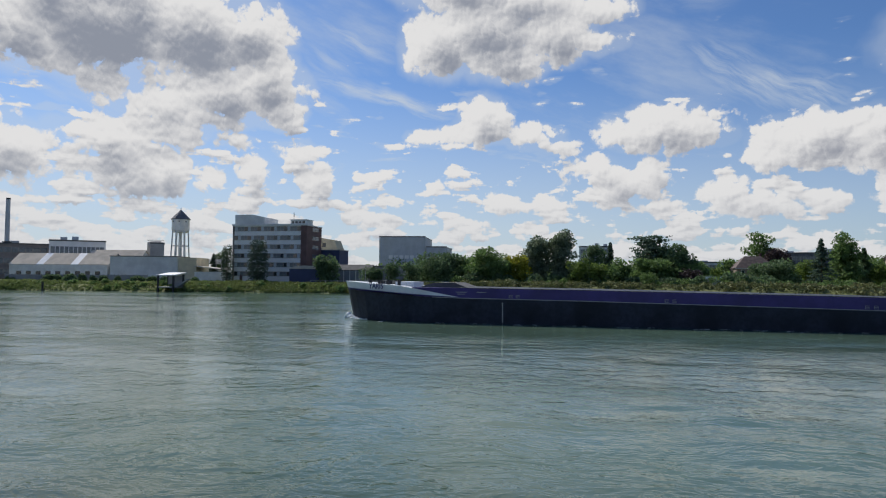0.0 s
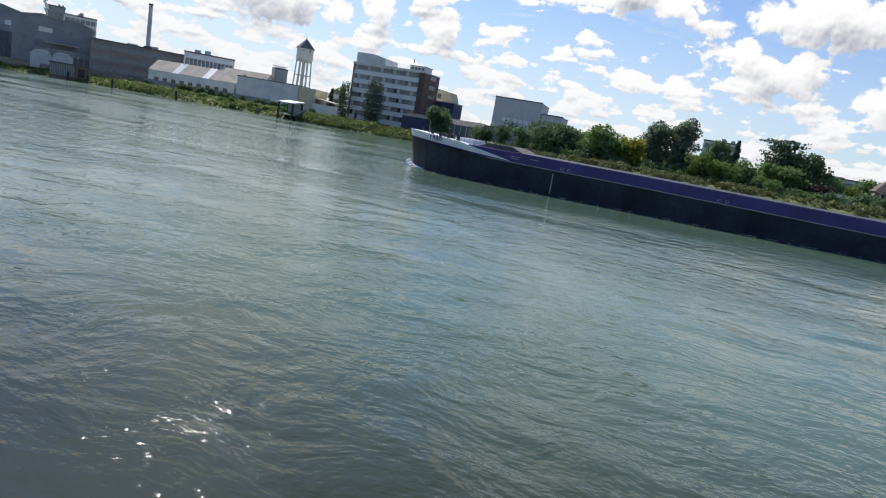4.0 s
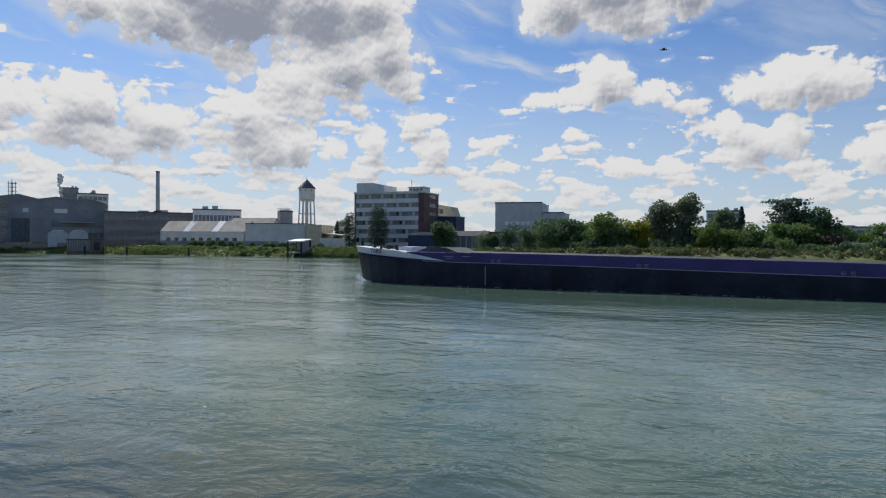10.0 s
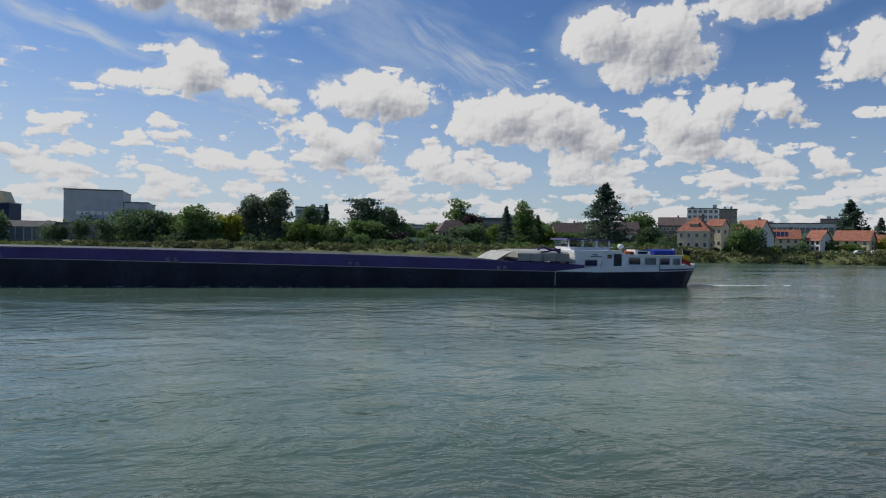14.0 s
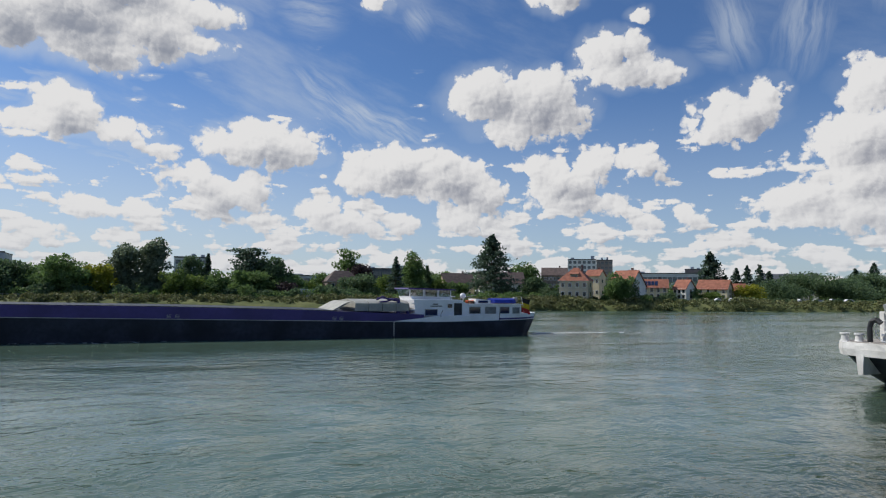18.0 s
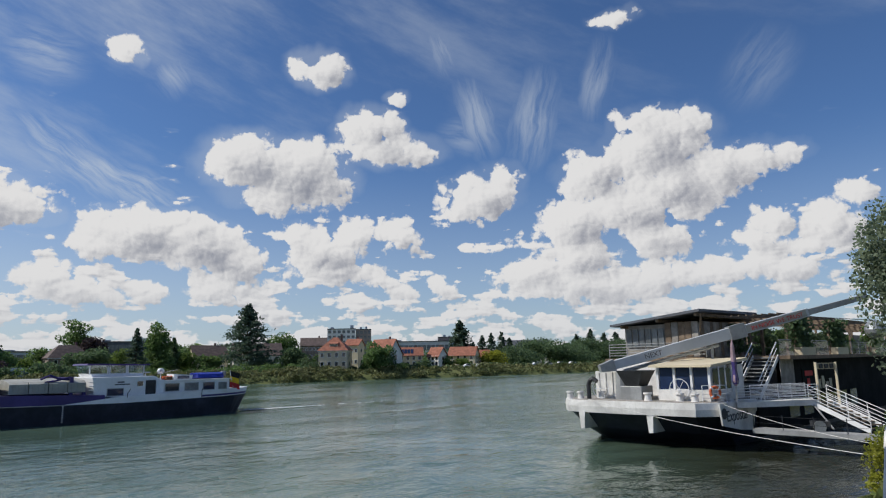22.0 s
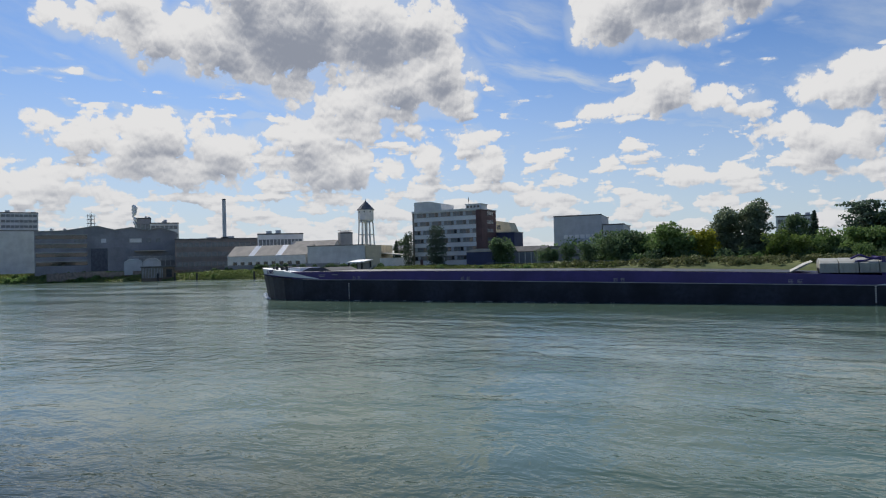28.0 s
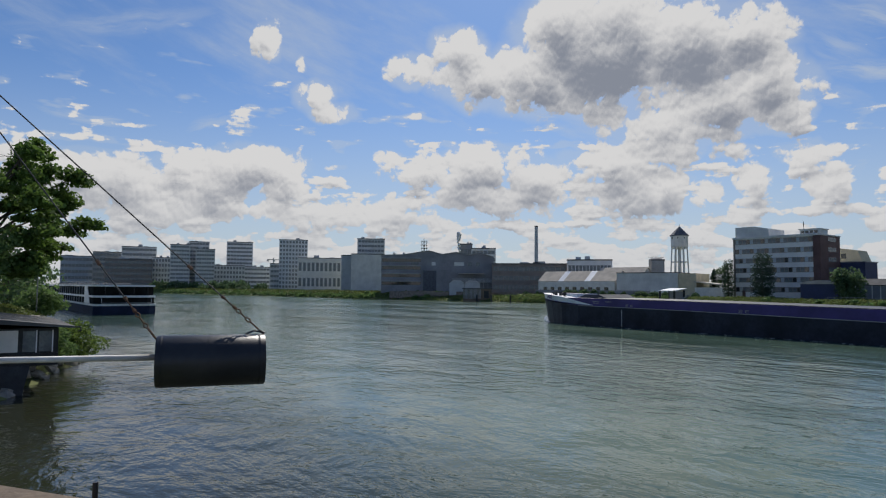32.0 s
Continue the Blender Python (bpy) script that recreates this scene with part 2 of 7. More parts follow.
    thin = n.math("MULTIPLY", n.smooth(thin, 0.42, 0.85), n.math("MULTIPLY_ADD", behind, 0.42, 0.16))
    low = n.math("MULTIPLY", n.smooth(el, 19.0, -2.0), n.math("MULTIPLY_ADD", behind, 0.44, 0.46))
    # damp air round the clouds
    damp = n.math("MULTIPLY", n.smooth(here[1], -0.7, 0.2), n.math("MULTIPLY_ADD", behind, 0.34, 0.12))
    veil = n.math("MAXIMUM", n.math("MAXIMUM", veil, thin), n.math("MAXIMUM", damp, low))
    air = tree.nodes.new("ShaderNodeTexSky")
    air.sky_type, air.sun_disc, air.altitude = "NISHITA", False, 250
    air.sun_elevation, air.sun_rotation = radians(SUN_EL), radians(SUN_AZ)
    air.air_density, air.dust_density, air.ozone_density = 1.0, 0.6, 1.6
    clear = n.mix(1.0, air.outputs[0], SKY_GAIN, "MULTIPLY")
    hazy = n.mix(veil, clear, CLOUD_HAZE)
    final = n.mix(cover, hazy, n.mix(n.math("MULTIPLY", n.smooth(el, 10.0, 0.0), 0.45), body, CLOUD_FAR))
    back = n.add("ShaderNodeBackground", {"Color": final, "Strength": 1.0})
    out = n.add("ShaderNodeOutputWorld")
    tree.links.new(back.outputs[0], out.inputs[0])


SKY_GAIN = (0.050, 0.069, 0.095)
CLOUD_EDGE = 0.34
CLOUD_LIT, CLOUD_CORE, CLOUD_SIDE = (0.735, 0.73, 0.73), (0.26, 0.285, 0.345), (0.25, 0.265, 0.32)
CLOUD_HAZE, CLOUD_FAR = (0.55, 0.605, 0.66), (0.58, 0.605, 0.64)
build_world()
sun = new("sun", bpy.data.lights.new("sun", "SUN"))
sun.data.energy, sun.data.angle, sun.data.color = 3.9, radians(0.53), (1.0, 0.95, 0.87)
_a, _e = radians(SUN_AZ), radians(SUN_EL)
sun.matrix_world = look(Vector((math.sin(_a) * math.cos(_e), math.cos(_a) * math.cos(_e), math.sin(_e))) * 300, (0, 0, 0))

# ---- materials ----


def mat(name, rgb, rough=0.6, metal=0.0, var=0.22, scale=0.7, bump=0.12, rgb2=None, island=0.0, translucent=0.0, grain=9.0, spec=0.4):
    """A worn surface: a base colour that varies at two scales, with fine relief."""
    m = bpy.data.materials.new(name)
    m.use_nodes = True
    tree = m.node_tree
    n = Nodes(tree)
    bsdf = tree.nodes["Principled BSDF"]
    at = n.add("ShaderNodeTexCoord").outputs["Object"]
    big = n.noise(at, scale, 4.0).outputs[0]
    small = n.noise(at, scale * grain, 3.0).outputs[0]
    a = tuple(c * (1 - var) for c in rgb)
    b = rgb2 or tuple(min(1.0, c * (1 + var)) for c in rgb)
    col = n.mix(n.smooth(big, 0.3, 0.7), a, b)
    col = n.mix(n.math("MULTIPLY", n.smooth(small, 0.35, 0.75), min(0.6, var * 1.2)), col, tuple(c * 0.55 for c in rgb))
    if island:
        rand = n.add("ShaderNodeNewGeometry").outputs["Random Per Island"]
        col = n.mix(n.math("MULTIPLY", rand, island), col, tuple(min(1, c * 2.1) for c in rgb))
    tree.links.new(col, bsdf.inputs["Base Color"])
    bsdf.inputs["Roughness"].default_value, bsdf.inputs["Metallic"].default_value = rough, metal
    bsdf.inputs["Specular IOR Level"].default_value = spec
    if bump:
        bp = n.add("ShaderNodeBump", {"Height": small, "Strength": bump, "Distance": 0.04})
        tree.links.new(bp.outputs[0], bsdf.inputs["Normal"])
    if translucent:
        thin = n.add("ShaderNodeBsdfTranslucent", {"Color": col})
        blend = n.add("ShaderNodeMixShader", {0: translucent, 1: bsdf.outputs[0], 2: thin.outputs[0]})
        tree.links.new(blend.outputs[0], tree.nodes["Material Output"].inputs[0])
    return m


def glass_mat(name, rgb, rough=0.06):
    return mat(name, rgb, rough, 0.0, 0.3, 0.25, 0.0, spec=0.8)


def pane_mat():
    """Thin clear window glass: mostly seen through, with a slight mirror."""
    m = bpy.data.materials.new("thin_window_glass")
    m.use_nodes = True
    tree = m.node_tree
    n = Nodes(tree)
    sheen = n.add("ShaderNodeBsdfGlossy", {"Color": (0.9, 0.95, 1.0, 1), "Roughness": 0.04})
    clear = n.add("ShaderNodeBsdfTransparent", {"Color": (0.82, 0.87, 0.88, 1)})
    blend = n.add("ShaderNodeMixShader", {0: 0.16, 1: clear.outputs[0], 2: sheen.outputs[0]})
    tree.links.new(blend.outputs[0], tree.nodes["Material Output"].inputs[0])
    return m


def water_mat():
    m = bpy.data.materials.new("river_water")
    m.use_nodes = True
    tree = m.node_tree
    n = Nodes(tree)
    bsdf = tree.nodes["Principled BSDF"]
    at = n.add("ShaderNodeTexCoord").outputs["Object"]
    patch = n.noise(n.vec("MULTIPLY", at, (0.02, 0.05, 1)), 1.0, 3.0).outputs[0]
    across, out, _ = n.add("ShaderNodeSeparateXYZ", {0: at}).outputs
    col = n.mix(n.smooth(patch, 0.3, 0.7), (0.072, 0.122, 0.091), (0.096, 0.153, 0.112))
    # browner and darker towards the quay; the wider right side paints in dark reflections
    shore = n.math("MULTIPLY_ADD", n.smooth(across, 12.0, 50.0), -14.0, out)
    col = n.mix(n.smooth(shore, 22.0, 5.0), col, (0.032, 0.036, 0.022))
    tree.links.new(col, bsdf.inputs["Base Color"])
    bsdf.inputs["IOR"].default_value = 1.33
    bsdf.inputs["Roughness"].default_value = 0.035
    bsdf.inputs["Specular IOR Level"].default_value = 0.6
    bent = n.vec("ADD", at, n.vec("MULTIPLY", n.noise(at, 0.16, 2.0).outputs["Color"], (4, 4, 0)))
    large = n.noise(n.vec("MULTIPLY", bent, (0.045, 0.12, 1)), 1.0, 2.0, 0.5).outputs[0]
    swell = n.noise(n.vec("MULTIPLY", bent, (0.27, 0.42, 1)), 1.0, 2.0, 0.5).outputs[0]
    wave = n.noise(n.vec("MULTIPLY", bent, (0.95, 1.3, 1)), 1.0, 3.0, 0.55).outputs[0]
    ripple = n.noise(n.vec("MULTIPLY", at, (2.6, 4.6, 1)), 1.0, 3.0, 0.6).outputs[0]
    gust = n.smooth(n.noise(n.vec("MULTIPLY", at, (0.03, 0.08, 1)), 1.0, 3.0).outputs[0], 0.35, 0.65)
    reach = n.noise(n.vec("MULTIPLY", bent, (0.11, 0.30, 1)), 1.0, 2.0, 0.5).outputs[0]
    chop = n.noise(n.vec("MULTIPLY", bent, (0.5, 0.85, 1)), 1.0, 2.0, 0.55).outputs[0]
    height = n.math("ADD", n.math("MULTIPLY", large, 0.05), n.math("MULTIPLY", swell, 0.06))
    height = n.math("MULTIPLY_ADD", reach, n.math("MULTIPLY", n.smooth(out, 15.0, 60.0), 0.17), height)
    height = n.math("MULTIPLY_ADD", chop, n.math("MULTIPLY_ADD", gust, 0.07, 0.03), height)
    height = n.math("ADD", height, n.math("MULTIPLY", wave, n.math("MULTIPLY_ADD", gust, 0.11, 0.05)))
    height = n.math("ADD", height, n.math("MULTIPLY", ripple, n.math("MULTIPLY_ADD", gust, 0.018, 0.008)))
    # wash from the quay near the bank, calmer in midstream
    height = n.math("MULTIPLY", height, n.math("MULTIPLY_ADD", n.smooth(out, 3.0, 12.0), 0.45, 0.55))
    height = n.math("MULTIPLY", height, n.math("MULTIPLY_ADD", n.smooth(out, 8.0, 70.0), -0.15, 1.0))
    # far out the small ripples blend into a duller surface
    tree.links.new(n.math("MULTIPLY_ADD", n.smooth(out, 10.0, 110.0), n.math("MULTIPLY_ADD", gust, 0.10, 0.05), 0.03), bsdf.inputs["Roughness"])
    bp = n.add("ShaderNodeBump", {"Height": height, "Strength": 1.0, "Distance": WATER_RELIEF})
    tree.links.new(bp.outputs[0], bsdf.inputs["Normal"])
    return m


WATER_RELIEF = 1.0
M = dict(
    black=mat("hull_black", (0.021, 0.026, 0.040), 0.5, var=0.5, scale=0.25, bump=0.05, spec=0.2),
    navy=mat("navy_paint", (0.018, 0.028, 0.06), 0.7, var=0.3, scale=0.4, bump=0.03, spec=0.15),
    sooty=mat("matt_black_plating", (0.014, 0.015, 0.015), 0.9, var=0.5, scale=0.4, bump=0.05, spec=0.08),
    purple=mat("purple_paint", (0.048, 0.032, 0.155), 0.45, var=0.2, scale=0.3, bump=0.05),
    white=mat("white_paint", (0.74, 0.75, 0.76), 0.4, var=0.08, scale=0.5, bump=0.04),
    offwhite=mat("weathered_white", (0.70, 0.69, 0.66), 0.55, var=0.2, scale=0.8, bump=0.1, rgb2=(0.80, 0.79, 0.76)),
    grey=mat("grey_metal", (0.32, 0.33, 0.33), 0.5, 0.3, var=0.2),
    steel=mat("galvanised_steel", (0.42, 0.44, 0.45), 0.42, 0.7, var=0.2, scale=1.5),
    dark=mat("dark_steel", (0.035, 0.037, 0.04), 0.5, 0.3, var=0.35, scale=1.2),
    hatch=mat("hatch_cover_alloy", (0.36, 0.36, 0.32), 0.6, 0.1, var=0.15),
    glass=glass_mat("dark_glass", (0.02, 0.028, 0.034)),
    blueglass=glass_mat("blue_glass", (0.012, 0.025, 0.07)),
    pane=pane_mat(),
    curtain=mat("window_grey", (0.16, 0.18, 0.19), 0.25, var=0.35, scale=0.9, bump=0.0, spec=0.7),
    tarp=mat("blue_tarpaulin", (0.02, 0.04, 0.32), 0.5, var=0.3, scale=2.0, bump=0.35),
    red=mat("red_cloth", (0.55, 0.03, 0.03), 0.7), yellow=mat("yellow_cloth", (0.75, 0.5, 0.02), 0.7),
    parasol=mat("dusky_pink_cloth", (0.33, 0.24, 0.27), 0.8, var=0.25, scale=3.0, bump=0.3),
    cloth=mat("black_cloth", (0.015, 0.014, 0.014), 0.8), orange=mat("orange_plastic", (0.62, 0.13, 0.04), 0.5, var=0.15),
    concrete=mat("concrete", (0.37, 0.365, 0.35), 0.85, var=0.18, scale=0.25, bump=0.2),
    # pale concrete, facade and grey-blue are lightened to stand in for distance haze
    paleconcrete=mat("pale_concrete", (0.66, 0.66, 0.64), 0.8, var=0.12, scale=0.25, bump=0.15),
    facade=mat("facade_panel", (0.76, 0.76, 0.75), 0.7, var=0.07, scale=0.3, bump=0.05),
    brown=mat("brown_facade", (0.25, 0.215, 0.195), 0.75, var=0.15, scale=0.3, bump=0.1),
    darkred=mat("dark_red_facade", (0.125, 0.07, 0.066), 0.7, var=0.2, scale=0.3, bump=0.1),
    darkfac=mat("dark_factory_cladding", (0.27, 0.275, 0.29), 0.8, var=0.2, scale=0.12, bump=0.1),
    bluefac=mat("blue_cladding", (0.035, 0.05, 0.12), 0.6, var=0.15, scale=0.3),
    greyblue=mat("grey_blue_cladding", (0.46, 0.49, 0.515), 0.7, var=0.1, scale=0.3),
    cream=mat("cream_render", (0.62, 0.54, 0.38), 0.85, var=0.1, scale=0.4, bump=0.1),
    palewall=mat("white_render", (0.76, 0.74, 0.69), 0.85, var=0.1, scale=0.4, bump=0.1),
    stonewall=mat("grey_brown_stone", (0.27, 0.22, 0.18), 0.9, var=0.3, scale=0.9, bump=0.3),
    tile=mat("red_clay_tiles", (0.31, 0.125, 0.08), 0.85, var=0.28, scale=0.9, bump=0.4),
    darktile=mat("dark_brown_tiles", (0.12, 0.09, 0.08), 0.8, var=0.28, scale=0.9, bump=0.4),
    tin=mat("pale_sheet_roof", (0.50, 0.46, 0.40), 0.85, var=0.15, scale=0.3, bump=0.05),
    tan=mat("tan_sheet_roof", (0.50, 0.44, 0.36), 0.85, var=0.15, scale=0.3, bump=0.05),
    rooffelt=mat("roof_felt", (0.12, 0.12, 0.12), 0.9, var=0.25, scale=0.4),
    slate=mat("slate_roof", (0.10, 0.11, 0.13), 0.7, var=0.25, scale=1.0),
    rust=mat("rusty_steel", (0.16, 0.085, 0.05), 0.85, 0.2, var=0.4, scale=2.0, bump=0.4),
    wood=mat("weathered_wood", (0.20, 0.15, 0.105), 0.85, var=0.3, scale=2.0, bump=0.4),
    board=mat("grey_board", (0.30, 0.28, 0.25), 0.85, var=0.25, scale=2.0, bump=0.3),
    rock=mat("riprap_stone", (0.32, 0.30, 0.26), 0.9, var=0.3, scale=1.5, bump=0.4),
    soil=mat("earth", (0.13, 0.10, 0.065), 0.95, var=0.35, scale=0.4, bump=0.4),
    grass=mat("meadow_grass", (0.10, 0.14, 0.035), 0.95, var=0.35, scale=0.12, bump=0.5, rgb2=(0.17, 0.18, 0.06)),
    blade=mat("grass_blades", (0.10, 0.145, 0.035), 0.8, var=0.3, scale=0.2, bump=0.0, island=0.4, translucent=0.25, rgb2=(0.19, 0.19, 0.06)),
    bank=mat("lush_weeds", (0.15, 0.205, 0.06), 0.8, var=0.3, scale=0.12, bump=0.0, island=0.4, translucent=0.4, rgb2=(0.20, 0.235, 0.085)),
    hedge=mat("bramble_leaves", (0.125, 0.15, 0.055), 0.8, var=0.35, scale=0.2, bump=0.0, island=0.45, translucent=0.25, rgb2=(0.21, 0.20, 0.09)),
    leaf=mat("green_leaves", (0.115, 0.185, 0.06), 0.7, var=0.3, scale=0.3, bump=0.0, island=0.35, translucent=0.5),
    locust=mat("locust_leaves", (0.10, 0.165, 0.035), 0.65, var=0.3, scale=0.5, bump=0.0, island=0.4, translucent=0.42),
    cypress=mat("cypress_leaves", (0.055, 0.085, 0.05), 0.8, var=0.3, scale=0.4, bump=0.0, island=0.25, translucent=0.2),
    lime=mat("light_green_leaves", (0.12, 0.18, 0.04), 0.7, var=0.3, scale=0.3, bump=0.0, island=0.35, translucent=0.5),
    gold=mat("yellow_green_leaves", (0.24, 0.25, 0.03), 0.7, var=0.25, scale=0.3, bump=0.0, island=0.4, translucent=0.5),
    deep=mat("dark_green_leaves", (0.095, 0.15, 0.07), 0.75, var=0.3, scale=0.3, bump=0.0, island=0.3, translucent=0.45),
    needle=mat("conifer_needles", (0.08, 0.125, 0.085), 0.75, var=0.3, scale=0.4, bump=0.0, island=0.3, translucent=0.42),
    silver=mat("silver_green_leaves", (0.15, 0.19, 0.12), 0.7, var=0.25, scale=0.3, bump=0.0, island=0.4, translucent=0.45),
    plum=mat("dark_purple_leaves", (0.05, 0.036, 0.036), 0.75, var=0.3, scale=0.3, bump=0.0, island=0.3, translucent=0.2),
    bark=mat("bark", (0.10, 0.08, 0.06), 0.95, var=0.35, scale=1.5, bump=0.5),
    foam=mat("white_foam", (0.75, 0.78, 0.78), 0.8, var=0.2, scale=1.5, bump=0.3),
    asphalt=mat("asphalt", (0.05, 0.05, 0.052), 0.9, var=0.25, scale=1.0),
    # the blue of distance haze is put into the hills' base colour
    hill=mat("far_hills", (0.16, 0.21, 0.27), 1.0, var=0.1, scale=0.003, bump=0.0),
    bluerail=mat("blue_grey_paint", (0.075, 0.105, 0.15), 0.45, var=0.3, scale=3.0, bump=0.2),
    drum=mat("black_rubber_drum", (0.032, 0.035, 0.043), 0.42, var=0.35, scale=1.2, bump=0.1, rgb2=(0.034, 0.035, 0.04)),
    plume=mat("grey_plumage", (0.16, 0.16, 0.165), 0.9, var=0.3, scale=6.0, bump=0.0),
    bar=mat("writing_bars", (0.05, 0.05, 0.055), 0.6, var=0.1),
    water=water_mat(),
)

# ---- mesh tools ----


class G:
    """Collects vertices and faces of one mesh."""

    def __init__(self):
        self.v, self.f = [], []

    def add(self, vs, fs):
        k = len(self.v)
        self.v += [tuple(p) for p in vs]
        self.f += [tuple(i + k for i in q) for q in fs]
        return self

    def box(self, x0, x1, y0, y1, z0, z1):
        vs = [(x, y, z) for z in (z0, z1) for x, y in ((x0, y0), (x1, y0), (x1, y1), (x0, y1))]
        return self.add(vs, [(3, 2, 1, 0), (4, 5, 6, 7), (0, 1, 5, 4), (1, 2, 6, 5), (2, 3, 7, 6), (3, 0, 4, 7)])

    def loft(self, rings, caps=True):
        n = len(rings[0])
        vs = [p for r in rings for p in r]
        fs = [(i * n + j, i * n + (j + 1) % n, (i + 1) * n + (j + 1) % n, (i + 1) * n + j) for i in range(len(rings) - 1) for j in range(n)]
        if caps:
            fs += [tuple(range(n))[::-1], tuple((len(rings) - 1) * n + j for j in range(n))]
        return self.add(vs, fs)

    def prism(self, poly, z0, z1):
        return self.loft([[(x, y, z0) for x, y in poly], [(x, y, z1) for x, y in poly]])

    def extrude_y(self, poly, y0, y1):
        """A profile in x and z, drawn along y."""
        return self.loft([[(x, y0, z) for x, z in poly], [(x, y1, z) for x, z in poly]])

    def extrude_x(self, poly, x0, x1):
        """A profile in y and z, drawn along x."""
        return self.loft([[(x0, y, z) for y, z in poly], [(x1, y, z) for y, z in poly]])

    def tube(self, a, b, r0, r1=None, n=8):
        a, b = Vector(a), Vector(b)
        r1 = r0 if r1 is None else r1
        d = (b - a).normalized()
        s = d.orthogonal().normalized()
        t = d.cross(s)
        ring = [(math.cos(2 * math.pi * i / n), math.sin(2 * math.pi * i / n)) for i in range(n)]
        return self.loft([[a + (s * c + t * e) * r0 for c, e in ring], [b + (s * c + t * e) * r1 for c, e in ring]])

    def path(self, pts, r, n=6):
        for a, b in zip(pts, pts[1:]):
            self.tube(a, b, r, r, n)
        return self

    def turn(self, profile, n=16, centre=(0, 0)):
        """A solid of revolution about z, from (radius, height) pairs."""
        cx, cy = centre
        return self.loft([[(cx + r * math.cos(2 * math.pi * i / n), cy + r * math.sin(2 * math.pi * i / n), z) for i in range(n)] for r, z in profile])

    def gable(self, x0, x1, y0, y1, z0, z1, over=0.0, thick=0.18, axis="x"):
        """A pitched roof of two slabs, ridge along the axis."""
        if axis == "x":
            m, lo = (y0 + y1) / 2, z0 - over * (z1 - z0) / ((y1 - y0) / 2)
            poly = [(y0 - over, lo), (m, z1), (y1 + over, lo), (y1 + over, lo + thick), (m, z1 + thick), (y0 - over, lo + thick)]
            return self.loft([[(x, y, z) for y, z in poly] for x in (x0 - over, x1 + over)])
        m, lo = (x0 + x1) / 2, z0 - over * (z1 - z0) / ((x1 - x0) / 2)
        poly = [(x0 - over, lo), (m, z1), (x1 + over, lo), (x1 + over, lo + thick), (m, z1 + thick), (x0 - over, lo + thick)]
        return self.loft([[(x, y, z) for x, z in poly] for y in (y0 - over, y1 + over)])


def mesh_of(name, g, material, smooth=False):
    me = bpy.data.meshes.new(name)
    me.from_pydata(g.v, [], g.f)
    if smooth:
        me.shade_smooth()
    if material:
        me.materials.append(material)
    bm = bmesh.new()
    bm.from_mesh(me)
    bmesh.ops.recalc_face_normals(bm, faces=bm.faces)
    bm.to_mesh(me)
    bm.free()
    return me


def part(name, g, material, parent=None, label="", smooth=False, bevel=0.0):
    """One mesh object under its thing or part."""
    ob = new(name, mesh_of(name, g, material, smooth))
    ob.parent = parent
    if label:
        tagged(ob, label)
    if bevel:
        b = ob.modifiers.new("edge", "BEVEL")
        b.width, b.segments, b.limit_method = bevel, 2, "ANGLE"
    return ob


def copies(name, me, parent, places):
    """Pieces of their own on one mesh, at poses in the parent's space."""
    made = []
    for m in places:
        ob = new(name, me)
        ob.parent = parent
        ob.matrix_basis = m if isinstance(m, Matrix) else Matrix.Translation(m)
        made.append(ob)
    return made


def thing(name, label, category, x=0, y=0, z=0, rz=0, group="", kind=""):
    ob = new(name)
    ob.empty_display_size = 0.2
    ob.matrix_basis = pose(x, y, z, 0, 0, rz)
    return tagged(ob, label, category, group, kind)


def quads_mesh(name, corners, material):
    """A mesh of loose quads from an array (n, 4, 3)."""
    n = len(corners)
    me = bpy.data.meshes.new(name)
    me.vertices.add(n * 4)
    me.vertices.foreach_set("co", corners.astype(np.float32).ravel())
    me.loops.add(n * 4)
    me.loops.foreach_set("vertex_index", np.arange(n * 4, dtype=np.int32))
    me.polygons.add(n)
    me.polygons.foreach_set("loop_start", np.arange(0, n * 4, 4, dtype=np.int32))
    me.polygons.foreach_set("loop_total", np.full(n, 4, dtype=np.int32))
    me.update(calc_edges=True)
    me.materials.append(material)
    return me


def leaf_quads(centres, size, rng, up=0.3, long=1.0):
    """Small leaf clumps, each a bent-out quad, at the given centres."""
    n = len(centres)
    nrm = rng.normal(size=(n, 3))
    nrm[:, 2] += up
    nrm /= np.linalg.norm(nrm, axis=1, keepdims=True)
    a = np.cross(nrm, rng.normal(size=(n, 3)))
    a /= np.linalg.norm(a, axis=1, keepdims=True)
    b = np.cross(nrm, a)
    s = (size * rng.uniform(0.55, 1.3, n))[:, None]
    wob = lambda: rng.uniform(0.65, 1.25, (n, 1))
    c = np.asarray(centres)
    return np.stack([c - a * s * wob() * long, c - b * s * wob(), c + a * s * wob() * long, c + b * s * wob()], 1)


def bank_far(x):
    """Shore of the far bank."""
    return np.interp(x, [-2500, -900, -520, -430, -356, -290, -225, -180, -70, 0, 90, 150, 210, 300, 500, 2500],
                     [-250, 20, 118, 140, 151, 162, 178, 185, 192, 192, 185, 172, 158, 142, 100, -300])


def bank_near(x):
    """Shore of the near bank."""
    return np.interp(x, [-2500, -700, -300, -200, -150, -90, -58, -44, -36, -20, -9, 7, 9, 12, 31, 60, 110, 300, 900, 2500],
                     [-900, -250, -40, 2, 9, 9, 8.0, 3.2, 0.5, 0.2, 0.2, 0.2, 4.4, 5.6, 7.4, 8.5, 6, -30, -260, -1200])

